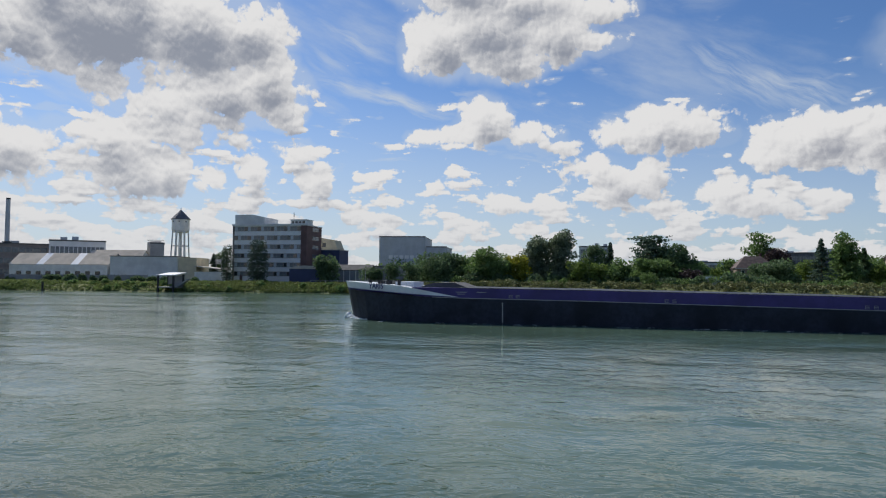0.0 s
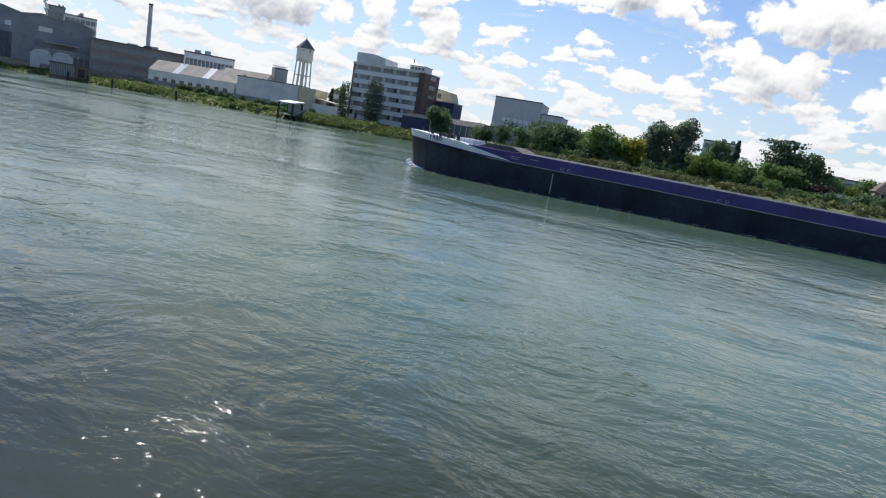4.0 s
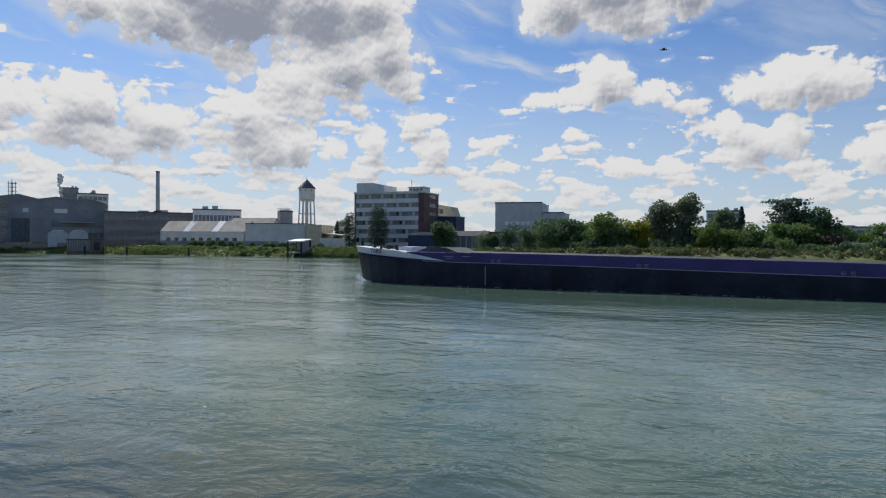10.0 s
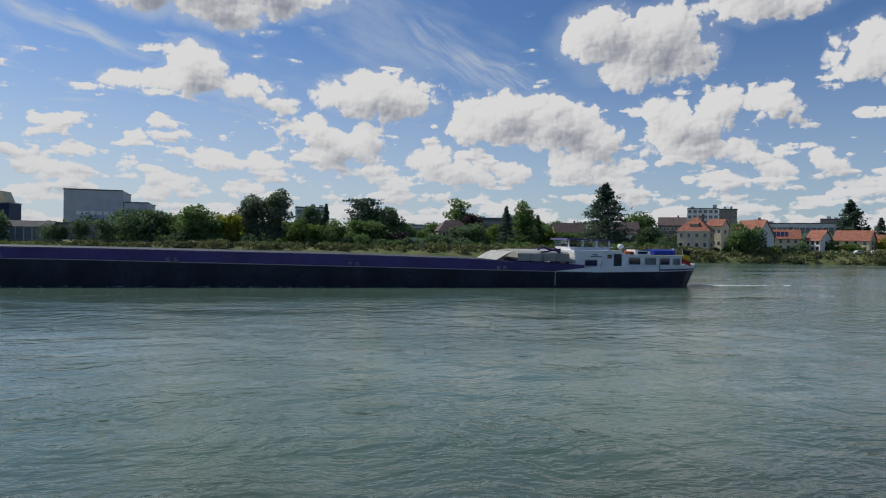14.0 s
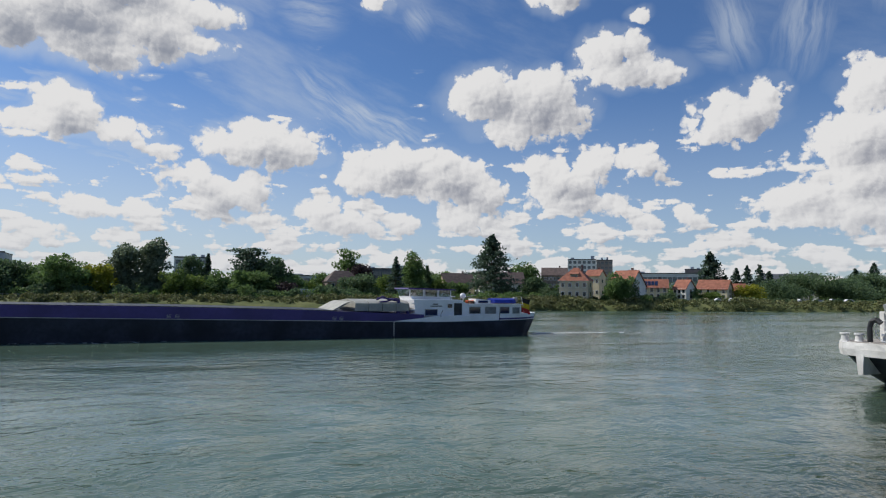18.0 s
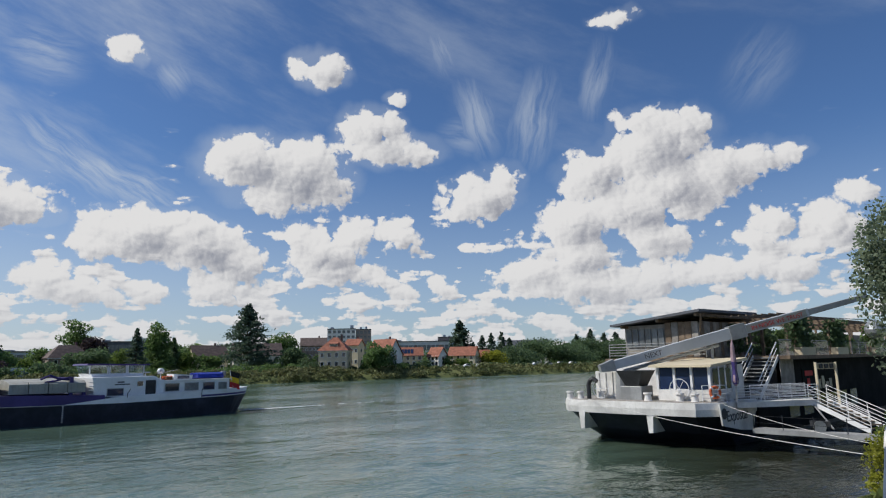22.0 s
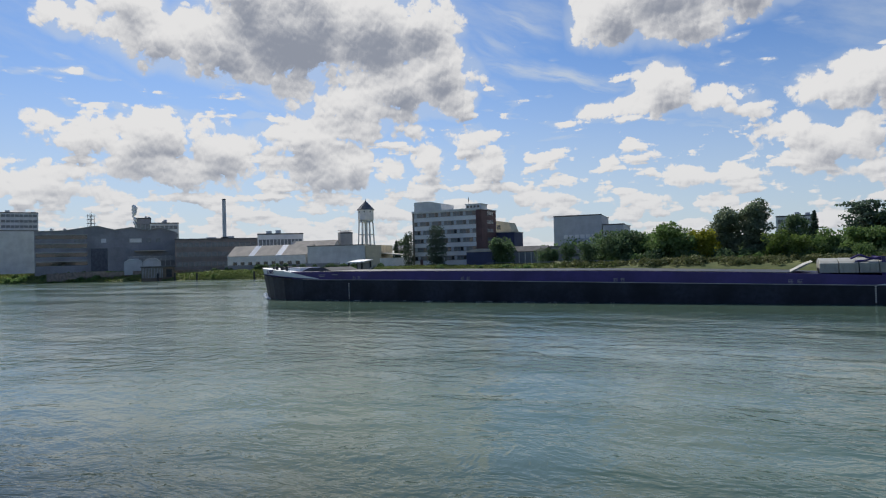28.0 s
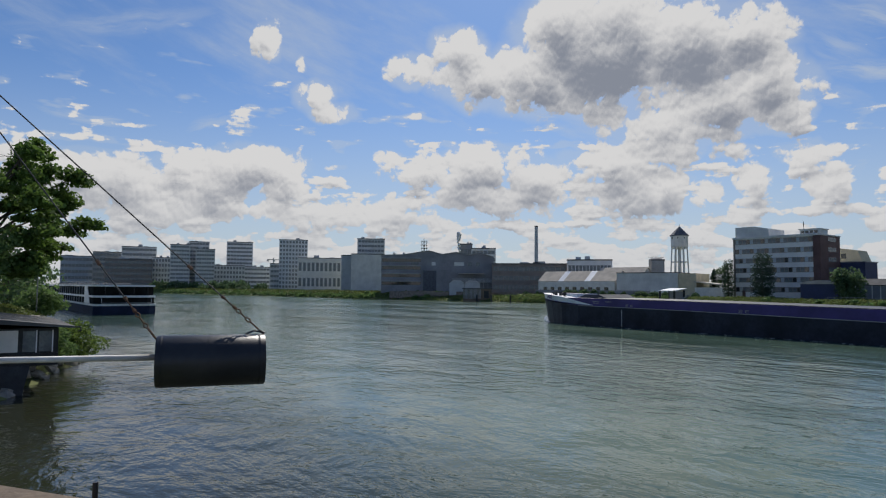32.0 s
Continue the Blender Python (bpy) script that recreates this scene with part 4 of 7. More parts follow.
def tree(kind, x, y, top, width, leaves, label, z=None, dense=1.0, leaf=None, group="", low=0.16):
    """A tree with tapered trunk, limbs and a crown of many leaf clumps."""
    TREE_SEED[0] += 1
    rng = np.random.default_rng(TREE_SEED[0])
    z = land_z(x, y) if z is None else z
    h = max(1.5, top - z)
    name = "bush" if kind == "bush" else "tree"
    ob = thing(name, label, name, x, y, z - 0.05, rng.uniform(0, 360), group)
    r = width / 2
    pts = None
    wood = G()
    tr = max(0.05, min(0.45, h * 0.018))
    if kind in ("conifer", "cedar", "flat"):
        wood.tube((0, 0, 0), (0, 0, h * 0.97), tr * 1.1, 0.04, 7)
        pos = []
        levels = 17 if kind == "conifer" else 20
        for k in range(levels):
            f = k / (levels - 1)
            zz = h * (0.10 + 0.87 * f)
            if kind == "flat":
                reach = r * (0.55 + 0.6 * abs(math.sin(f * 7.5))) * (1.1 - 0.2 * f)
                if f < 0.3:
                    reach *= 0.5
            else:
                reach = r * (1 - f) ** (0.8 if kind == "cedar" else 0.9) + 0.12 * r
            for b in range(9 if kind == "cedar" else 7):
                a = rng.uniform(0, 6.28)
                L = reach * rng.uniform(0.62, 1.18)
                droop = -0.12 if kind == "conifer" else (0.06 if kind == "cedar" else 0.02)
                zb = zz + rng.normal() * h * 0.012
                if L > 0.25 * r:
                    wood.tube((0, 0, zb), (L * 0.85 * math.cos(a), L * 0.85 * math.sin(a), zb + droop * L), tr * 0.22, 0.02, 4)
                m = int((34 if kind == "flat" else 44) * dense) + 2
                q = rng.uniform(0.12, 1.0, m) ** 0.8
                spread = L * 0.11 + 0.05
                pos.append(np.stack([q * L * math.cos(a) + rng.normal(size=m) * spread, q * L * math.sin(a) + rng.normal(size=m) * spread,
                                     zb + droop * q * L + rng.normal(size=m) * h * 0.012], 1))
        pts = np.concatenate(pos)
        size = leaf or max(0.2, min(0.34, width * 0.022))
        quads = leaf_quads(pts, size, rng, up=1.2, long=1.5)
    else:
        lobes = lobes_of(kind, width, h, rng, low)
        n = int(np.clip(width * h * (44 if kind == "column" else 34), 1400, 8000) * dense)
        pts = crown_points(lobes, n, rng)
        pts[:, 2] = np.maximum(pts[:, 2], 0.15)
        size = leaf or max(0.22, min(0.38, width * 0.034))
        wood.tube((0, 0, 0), (0, 0, h * 0.55), tr, tr * 0.5, 8)
        for c, s in lobes[:8]:
            wood.tube((0, 0, h * rng.uniform(0.18, 0.5)), c, tr * 0.35, 0.03, 5)
        quads = leaf_quads(pts, size, rng, up=0.5)
    if name == "tree":
        part("trunk", wood, M["bark"], ob)
    crown = new("crown", quads_mesh("crown", quads, M[leaves]))
    crown.parent = ob
    return ob


tree("column", -107.8, 212.0, 17.6, 6.9, "cypress", "dark columnar cypress beside the office building")
tree("column", -123.0, 218.0, 16.2, 4.2, "cypress", "dark columnar cypress beside the office building")
tree("conifer", -144.3, 245.0, 14.2, 5.2, "needle", "dark pine behind the low white building")
tree("round", -143.2, 250.0, 17.1, 6.7, "deep", "dark pine behind the low white building")
tree("round", -82.1, 212.0, 12.7, 10.2, "deep", "dark green round tree in front of the office")
tree("round", -66.9, 210.0, 9.2, 6.6, "deep", "small dark street tree on the meadow")
tree("round", -63.2, 210.0, 8.2, 4.0, "deep", "small dark street tree on the meadow")
tree("round", -58.8, 210.0, 10.1, 7.2, "deep", "small dark street tree on the meadow")
tree("round", -51.4, 210.0, 10.2, 7.9, "deep", "small dark street tree on the meadow")
tree("round", -44.9, 222.0, 13.6, 19.9, "deep", "broad dark green tree on the far bank")
tree("willow", -29.4, 222.0, 14.8, 18.1, "leaf", "soft green willow on the far bank")
tree("round", -22.5, 216.0, 10.9, 11.3, "leaf", "round leafy tree on the far bank")
tree("round", -17.1, 219.0, 13.2, 10.6, "gold", "yellow-green tree on the far bank")
tree("poplar", -10.9, 225.0, 21.2, 11.3, "silver", "tall grey-green poplar on the far bank")
tree("poplar", -2.5, 226.0, 21.8, 12.8, "silver", "tall grey-green poplar on the far bank")
tree("round", 3.0, 214.0, 11.7, 7.8, "lime", "fresh green round tree on the far bank")
tree("round", 9.3, 214.0, 10.1, 8.0, "lime", "fresh green round tree on the far bank")
tree("round", 15.6, 215.0, 11.9, 9.0, "leaf", "round leafy tree on the far bank")
tree("round", 9.3, 236.0, 17.5, 8.9, "deep", "dark pine with a ragged crown")
tree("conifer", 14.5, 238.0, 18.1, 5.4, "needle", "dark pine with a ragged crown")
tree("flat", 27.8, 236.0, 20.1, 14.8, "needle", "flat-topped cedar with level tiers")
tree("round", 34.4, 232.0, 16.8, 14.5, "deep", "broad dark tree below the flat cedar")
tree("round", 26.2, 222.0, 11.9, 13.9, "leaf", "round leafy tree on the far bank")
tree("bush", 24.0, 209.0, 7.5, 5.8, "leaf", "rounded green bush on the bank")
tree("round", 35.8, 226.0, 11.2, 12.2, "leaf", "round leafy tree on the far bank")
tree("round", 37.6, 219.0, 8.6, 8.8, "plum", "dark purple-leaved round tree")
tree("round", 59.3, 262.0, 13.5, 9.8, "leaf", "green tree behind the stone house")
tree("round", 51.7, 255.0, 9.6, 9.0, "lime", "light green shrubby tree in a garden")
tree("poplar", 75.7, 280.0, 24.3, 15.8, "leaf", "tall green tree behind the stone house")
tree("round", 78.3, 266.0, 16.7, 13.3, "plum", "dark copper beech behind the stone house")
tree("round", 66.9, 232.0, 12.1, 15.0, "deep", "dark green tree beside the stone house")
tree("round", 80.1, 242.0, 12.1, 9.1, "lime", "light green tree in a riverside garden")
tree("conifer", 80.0, 229.0, 18.6, 8.3, "needle", "blue-green spruce among the bank gardens")
tree("poplar", 89.0, 234.0, 21.7, 10.3, "leaf", "tall slender green tree on the bank")
tree("conifer", 96.2, 238.0, 16.0, 6.6, "deep", "small dark conifer among the bank gardens")
tree("round", 100.3, 236.0, 10.3, 8.9, "lime", "light green round tree between gardens")
tree("round", 114.8, 262.0, 14.5, 13.7, "leaf", "green tree between houses")
tree("round", 106.1, 232.0, 9.5, 10.2, "leaf", "round leafy tree on the far bank")
tree("cedar", 118.6, 226.0, 27.7, 22.1, "needle", "big dark cedar on the far bank")
tree("round", 160.5, 270.0, 18.8, 19.2, "leaf", "broad green tree behind the houses")
tree("round", 128.8, 212.0, 11.6, 11.2, "deep", "dark green tree in a riverside garden")
tree("bush", 127.0, 200.0, 8.2, 5.9, "deep", "dark rounded bush in a riverside garden")
tree("bush", 123.7, 190.0, 6.5, 5.8, "deep", "dark garden bush beside the villa")
tree("round", 146.7, 183.0, 12.4, 12.4, "leaf", "green tree before the gabled house")
tree("round", 153.6, 187.0, 11.8, 7.7, "deep", "dark tree before the gabled house")
tree("cedar", 238.6, 232.0, 25.9, 15.7, "needle", "tall blue-green cedar behind the houses")
tree("conifer", 244.1, 228.0, 14.9, 9.3, "needle", "dark spruce in a row behind the houses")
tree("conifer", 251.1, 228.0, 18.4, 9.6, "needle", "dark spruce in a row behind the houses")
tree("conifer", 258.2, 228.0, 19.7, 9.9, "needle", "dark spruce in a row behind the houses")
tree("conifer", 266.4, 228.0, 20.4, 10.2, "needle", "dark spruce in a row behind the houses")
tree("conifer", 272.8, 228.0, 17.5, 10.5, "needle", "dark spruce in a row behind the houses")
tree("round", 216.3, 192.0, 9.6, 15.2, "gold", "yellow-green tree in a riverside garden")
tree("bush", 192.5, 186.0, 6.8, 8.0, "lime", "light green bush in a riverside garden")
tree("bush", 168.4, 183.0, 6.4, 7.0, "deep", "dark green bush in a riverside garden")
tree("bush", 156.6, 182.0, 5.5, 6.0, "leaf", "green bush in a riverside garden")
tree("bush", 187.7, 190.0, 7.9, 5.8, "leaf", "green bush in a riverside garden")
tree("round", 252.0, 205.0, 12.5, 22.1, "deep", "dark leafy tree on the wooded shore")
tree("round", 283.9, 215.0, 17.4, 32.9, "deep", "dark leafy tree on the wooded shore")
tree("round", 300.0, 210.0, 14.7, 35.2, "deep", "dark leafy tree on the wooded shore")
tree("round", 342.5, 225.0, 18.2, 33.2, "deep", "dark leafy tree on the wooded shore")
tree("round", 350.1, 215.0, 17.2, 38.3, "deep", "dark leafy tree on the wooded shore")
tree("round", 354.0, 205.0, 14.1, 35.3, "deep", "dark leafy tree on the wooded shore")
tree("conifer", 346.8, 235.0, 20.7, 12.4, "needle", "dark spruce above the wooded shore")
tree("conifer", 354.7, 230.0, 23.8, 12.8, "needle", "dark spruce above the wooded shore")
tree("conifer", 378.3, 235.0, 21.9, 13.7, "needle", "dark spruce above the wooded shore")
tree("conifer", 398.2, 238.0, 23.1, 16.1, "needle", "dark spruce above the wooded shore")


def shrub_belt(name, label, material, x0, x1, d0, d1, height, n, seed, size=0.3, patch=0.0):
    """A run of bramble, reed or grass along the far bank."""
    rng = np.random.default_rng(seed)
    m = max(12, int((x1 - x0) * (d1 - d0) / (height * height) * 1.3 * (1 - patch)))
    bx, bd = rng.uniform(x0, x1, m), rng.uniform(d0, d1, m)
    bh = height * rng.uniform(0.4, 1.1, m) * (0.8 + 0.25 * np.sin(bx * 0.13 + seed) * np.sin(bx * 0.041))
    br = bh * rng.uniform(0.55, 1.15, m)
    pick = rng.choice(m, n, p=br * bh / np.sum(br * bh))
    way = rng.normal(size=(n, 3))
    way[:, 2] = np.abs(way[:, 2])
    way /= np.linalg.norm(way, axis=1, keepdims=True)
    way *= rng.uniform(0.72, 1.08, (n, 1))
    x, d = bx[pick] + way[:, 0] * br[pick], np.maximum(bd[pick] + way[:, 1] * br[pick], 0.1)
    pts = np.stack([x, bank_far(x) + d, far_height(d) + way[:, 2] * bh[pick]], 1)
    ob = new(name, quads_mesh(name, leaf_quads(pts, size, rng, up=0.6), M[material]))
    return tagged(ob, label, "shrubs", kind="stuff")


shrub_belt("bramble_hedge", "dense flowering bramble hedge along the far bank", "hedge", -58, 135, 5.5, 15, 2.0, 26000, 1, 0.30)
shrub_belt("bank_scrub", "green scrub at the foot of the far bank", "hedge", 60, 420, 0.3, 11, 2.3, 26000, 2, 0.36)
shrub_belt("bank_grass", "lush green grass and weeds on the far bank", "blade", -130, -40, 0.4, 15, 0.9, 16000, 3, 0.26)
shrub_belt("bank_grass", "lush green weeds along the works embankment", "bank", -300, -62, 0.3, 12, 0.85, 46000, 4, 0.27)
shrub_belt("bank_scrub", "scattered darker shrubs on the works embankment", "leaf", -290, -66, 0.5, 8, 1.9, 5000, 21, 0.34, 0.9)
shrub_belt("bank_grass", "pale meadow grass along the far bank", "blade", -560, -235, 3, 26, 1.0, 14000, 5, 0.5)
shrub_belt("bank_scrub", "low green shrubs at the water's edge", "leaf", -560, -280, 0.3, 5, 1.5, 7000, 6, 0.5)
shrub_belt("garden_hedge", "dark garden hedges and shrubs before the houses", "deep", 90, 330, 13, 20, 1.8, 12000, 7, 0.36, 0.6)
shrub_belt("undergrowth", "tall dark undergrowth between the bank trees", "deep", -58, 60, 19, 34, 4.2, 18000, 14, 0.34, 0.35)
shrub_belt("undergrowth", "leafy shrubs between the bank trees", "leaf", -48, 128, 17, 30, 2.8, 16000, 15, 0.3, 0.5)
shrub_belt("bank_woods", "leafy wood behind the first row of trees", "leaf", -58, 46, 38, 54, 9.5, 24000, 16, 0.42, 0.12)
shrub_belt("bank_woods", "leafy garden trees behind the houses", "leaf", 40, 150, 66, 84, 10.5, 22000, 17, 0.5, 0.2)
shrub_belt("works_hedge", "dark hedge row before the works buildings", "deep", -205, -128, 17, 20, 2.6, 6500, 9, 0.36, 0.3)
shrub_belt("shore_bushes", "dark bushes far along the shore", "deep", -620, -440, 20, 40, 7, 5000, 10, 0.9, 0.4)
shrub_belt("far_woods", "distant tree belt behind the houses", "leaf", -110, 420, 85, 130, 11, 32000, 12, 0.6, 0.2)

# ---- buildings on the far bank ----
SHARED = {}


def window_mesh(w, h, glass="curtain"):
    key = (round(w, 2), round(h, 2), glass)
    if key not in SHARED:
        g = G().box(-w / 2, w / 2, -0.05, 0.03, -h / 2, h / 2)
        SHARED[key] = mesh_of("window", g, M[glass])
    return SHARED[key]


def block(name, label, x, y, rz, w, d, top, wall, floors, cols, style, z=None, glass="curtain"):
    """A flat-roofed building that faces the river."""
    z = 3.4 if z is None else z
    ob = thing(name, label, "building", x, y, z, rz)
    h = top - z
    part("wall", G().box(-w / 2, w / 2, 0, d, -0.6, h - 0.3), M[wall], ob)
    roof = G().box(-w / 2 - 0.15, w / 2 + 0.15, -0.15, d + 0.15, h - 0.3, h - 0.08)
    roof.box(-w / 2 - 0.15, w / 2 + 0.15, -0.15, 0.15, h - 0.08, h + 0.25).box(-w / 2 - 0.15, w / 2 + 0.15, d - 0.15, d + 0.15, h - 0.08, h + 0.25)
    part("roof", roof, M["rooffelt"], ob)
    rnd = random.Random(int(x * 7 + y))
    if style != "none":
        for _ in range(2):
            a = rnd.uniform(-w / 2.6, w / 2.6)
            part("roof_plant", G().box(a - w * 0.06, a + w * 0.06, d * 0.3, d * 0.6, h - 0.08, h + rnd.uniform(0.8, 2.4)), M["greyblue"], ob)
    fh = (h - 1.0) / max(1, floors)
    for f in range(floors):
        zc = 1.0 + fh * (f + 0.42)
        if style == "ribbon":
            band = part("window_band", G().box(-w / 2 + 0.6, w / 2 - 0.6, -0.06, 0.05, zc - fh * 0.24, zc + fh * 0.24), M[glass], ob)
            step = (w - 1.2) / cols
            for c in range(1, cols):
                q = -w / 2 + 0.6 + c * step
                part("mullion", G().box(q - 0.12, q + 0.12, -0.10, -0.05, zc - fh * 0.24, zc + fh * 0.24), M[wall], band)
            for s in (-1, 1):
                part("window_band", G().box(s * (w / 2) - 0.05, s * (w / 2) + 0.05, 0.8, d - 0.8, zc - fh * 0.24, zc + fh * 0.24), M[glass], ob)
        elif style == "grid":
            step = w / cols
            me = window_mesh(step * 0.62, fh * 0.55, glass)
            copies("window", me, ob, [(-w / 2 + (c + 0.5) * step, -0.02, zc) for c in range(cols)])
    return ob


# most far town walls take paler colours, with distance haze painted in
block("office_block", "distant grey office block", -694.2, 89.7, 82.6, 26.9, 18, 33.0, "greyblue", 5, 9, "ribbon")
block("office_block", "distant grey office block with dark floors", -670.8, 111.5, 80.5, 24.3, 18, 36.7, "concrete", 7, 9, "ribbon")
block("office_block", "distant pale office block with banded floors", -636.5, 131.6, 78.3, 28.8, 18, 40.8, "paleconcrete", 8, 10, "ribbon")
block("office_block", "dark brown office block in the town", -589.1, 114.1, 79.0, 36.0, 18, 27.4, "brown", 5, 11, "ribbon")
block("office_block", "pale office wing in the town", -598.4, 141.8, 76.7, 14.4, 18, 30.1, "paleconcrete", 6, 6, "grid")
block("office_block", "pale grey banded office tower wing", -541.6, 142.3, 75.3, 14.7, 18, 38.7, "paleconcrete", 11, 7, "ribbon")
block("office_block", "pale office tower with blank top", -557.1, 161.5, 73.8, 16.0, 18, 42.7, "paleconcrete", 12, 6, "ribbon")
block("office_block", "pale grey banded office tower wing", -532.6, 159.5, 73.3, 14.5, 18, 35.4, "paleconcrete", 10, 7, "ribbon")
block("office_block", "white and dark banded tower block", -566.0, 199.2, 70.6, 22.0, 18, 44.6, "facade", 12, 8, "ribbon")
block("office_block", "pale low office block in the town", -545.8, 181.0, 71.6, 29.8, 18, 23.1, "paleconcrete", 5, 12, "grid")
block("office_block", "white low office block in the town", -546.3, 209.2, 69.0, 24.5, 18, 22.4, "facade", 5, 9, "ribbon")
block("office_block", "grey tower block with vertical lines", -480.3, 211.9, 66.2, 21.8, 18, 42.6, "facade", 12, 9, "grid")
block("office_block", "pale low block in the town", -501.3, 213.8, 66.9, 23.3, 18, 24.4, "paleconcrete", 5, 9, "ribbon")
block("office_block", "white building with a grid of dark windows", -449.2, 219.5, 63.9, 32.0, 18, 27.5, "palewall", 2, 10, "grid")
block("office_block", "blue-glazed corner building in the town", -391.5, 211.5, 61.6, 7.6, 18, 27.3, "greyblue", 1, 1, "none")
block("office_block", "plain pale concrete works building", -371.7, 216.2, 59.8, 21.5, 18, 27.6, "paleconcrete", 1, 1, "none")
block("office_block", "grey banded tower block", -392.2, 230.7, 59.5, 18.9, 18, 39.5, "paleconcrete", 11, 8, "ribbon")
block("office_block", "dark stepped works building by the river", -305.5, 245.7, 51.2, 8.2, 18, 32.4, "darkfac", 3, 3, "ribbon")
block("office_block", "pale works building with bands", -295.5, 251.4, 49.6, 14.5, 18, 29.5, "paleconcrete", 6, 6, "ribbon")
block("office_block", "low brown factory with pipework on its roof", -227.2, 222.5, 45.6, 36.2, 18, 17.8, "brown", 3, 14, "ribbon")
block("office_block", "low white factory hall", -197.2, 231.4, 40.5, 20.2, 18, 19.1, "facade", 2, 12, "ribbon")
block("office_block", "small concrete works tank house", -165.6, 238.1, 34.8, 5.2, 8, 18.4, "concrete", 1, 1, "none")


def office():
    """Six-storey office slab with window ribbons and a dark red gable end."""
    ob = thing("office_building", "six-storey white office building with window ribbons and dark red end wall", "building", -108.5, 222, 3.5)
    w, d, h = 28.9, 14.2, 20.7
    part("wall", G().box(-w / 2, w / 2, 0, d, -0.6, h - 0.4), M["facade"], ob)
    part("end_wall", G().box(w / 2, w / 2 + 0.25, -0.1, d + 0.1, -0.6, h - 0.1), M["darkred"], ob, "dark red end wall")
    part("corner_pier", G().box(w / 2 - 2.0, w / 2 + 0.252, -0.2, 0.0, -0.6, h - 0.1), M["darkred"], ob)
    part("corner_pier", G().box(-w / 2 - 0.15, -w / 2 + 0.5, -0.2, 0.0, -0.6, h - 0.3), M["brown"], ob)
    part("roof", G().box(-w / 2 - 0.3, w / 2 + 0.4, -0.4, d + 0.4, h - 0.4, h).box(-w / 2 - 0.3, w / 2 + 0.4, -0.4, -0.1, h, h + 0.25), M["paleconcrete"], ob)
    pent = G().extrude_y([(-w / 2 + 0.1, h), (-w / 2 + 0.1, h + 3.9), (-w / 2 + 7, h + 3.9), (-w / 2 + 12, h + 2.9), (-w / 2 + 12, h)], 1.0, d - 2)
    part("penthouse", pent, M["paleconcrete"], ob)
    small = part("lift_house", G().box(w / 2 - 6.6, w / 2 - 0.4, 1.0, 7, h, h + 1.7), M["facade"], ob)
    part("lift_house_roof", G().box(w / 2 - 6.9, w / 2 - 0.1, 0.7, 7.3, h + 1.7, h + 1.95), M["paleconcrete"], small)
    for k in range(4):
        part("window", G().box(w / 2 - 6.2 + k * 1.4, w / 2 - 5.2 + k * 1.4, 0.94, 1.02, h + 0.5, h + 1.3), M["glass"], small)
    part("roof_aerial", G().tube((w / 2 - 6.2, 3, h), (w / 2 - 6.2, 3, h + 4.9), 0.07, 0.04, 6).tube((w / 2 - 6.2, 3, h + 3), (w / 2 - 6.2, 3, h + 4.4), 0.14, 0.14, 6), M["dark"], ob)
    cols = 20
    step = (w - 2.8) / cols
    for f in range(6):
        zc = 2.6 + f * 3.32
        sill = part("sill_band", G().box(-w / 2 + 0.5, w / 2 - 2.0, -0.09, 0.02, zc - 1.0, zc - 0.84), M["paleconcrete"], ob)
        back = part("window_band", G().box(-w / 2 + 0.5, w / 2 - 2.0, -0.04, 0.05, zc - 0.84, zc + 0.84), M["brown"], ob)
        for c in range(cols):
            q = -w / 2 + 0.6 + (c + 0.5) * step
            win = new("window", window_mesh(step * 0.80, 1.45, ("glass", "curtain", "curtain", "greyblue")[(c * 7 + f * 3) % 4]))
            win.parent = ob
            win.matrix_basis = Matrix.Translation((q, -0.03, zc))
        for c in range(4):
            win = new("window", window_mesh(1.2, 1.4, "curtain"))
            win.parent, win.matrix_basis = ob, pose(w / 2 + 0.24, 6.0 + c * 1.5, zc, 0, 0, 90)
    part("ground_floor_pier", G().box(-w / 2 + 3, -w / 2 + 4, -0.3, 0, -0.5, 2.2), M["darkred"], ob)


office()


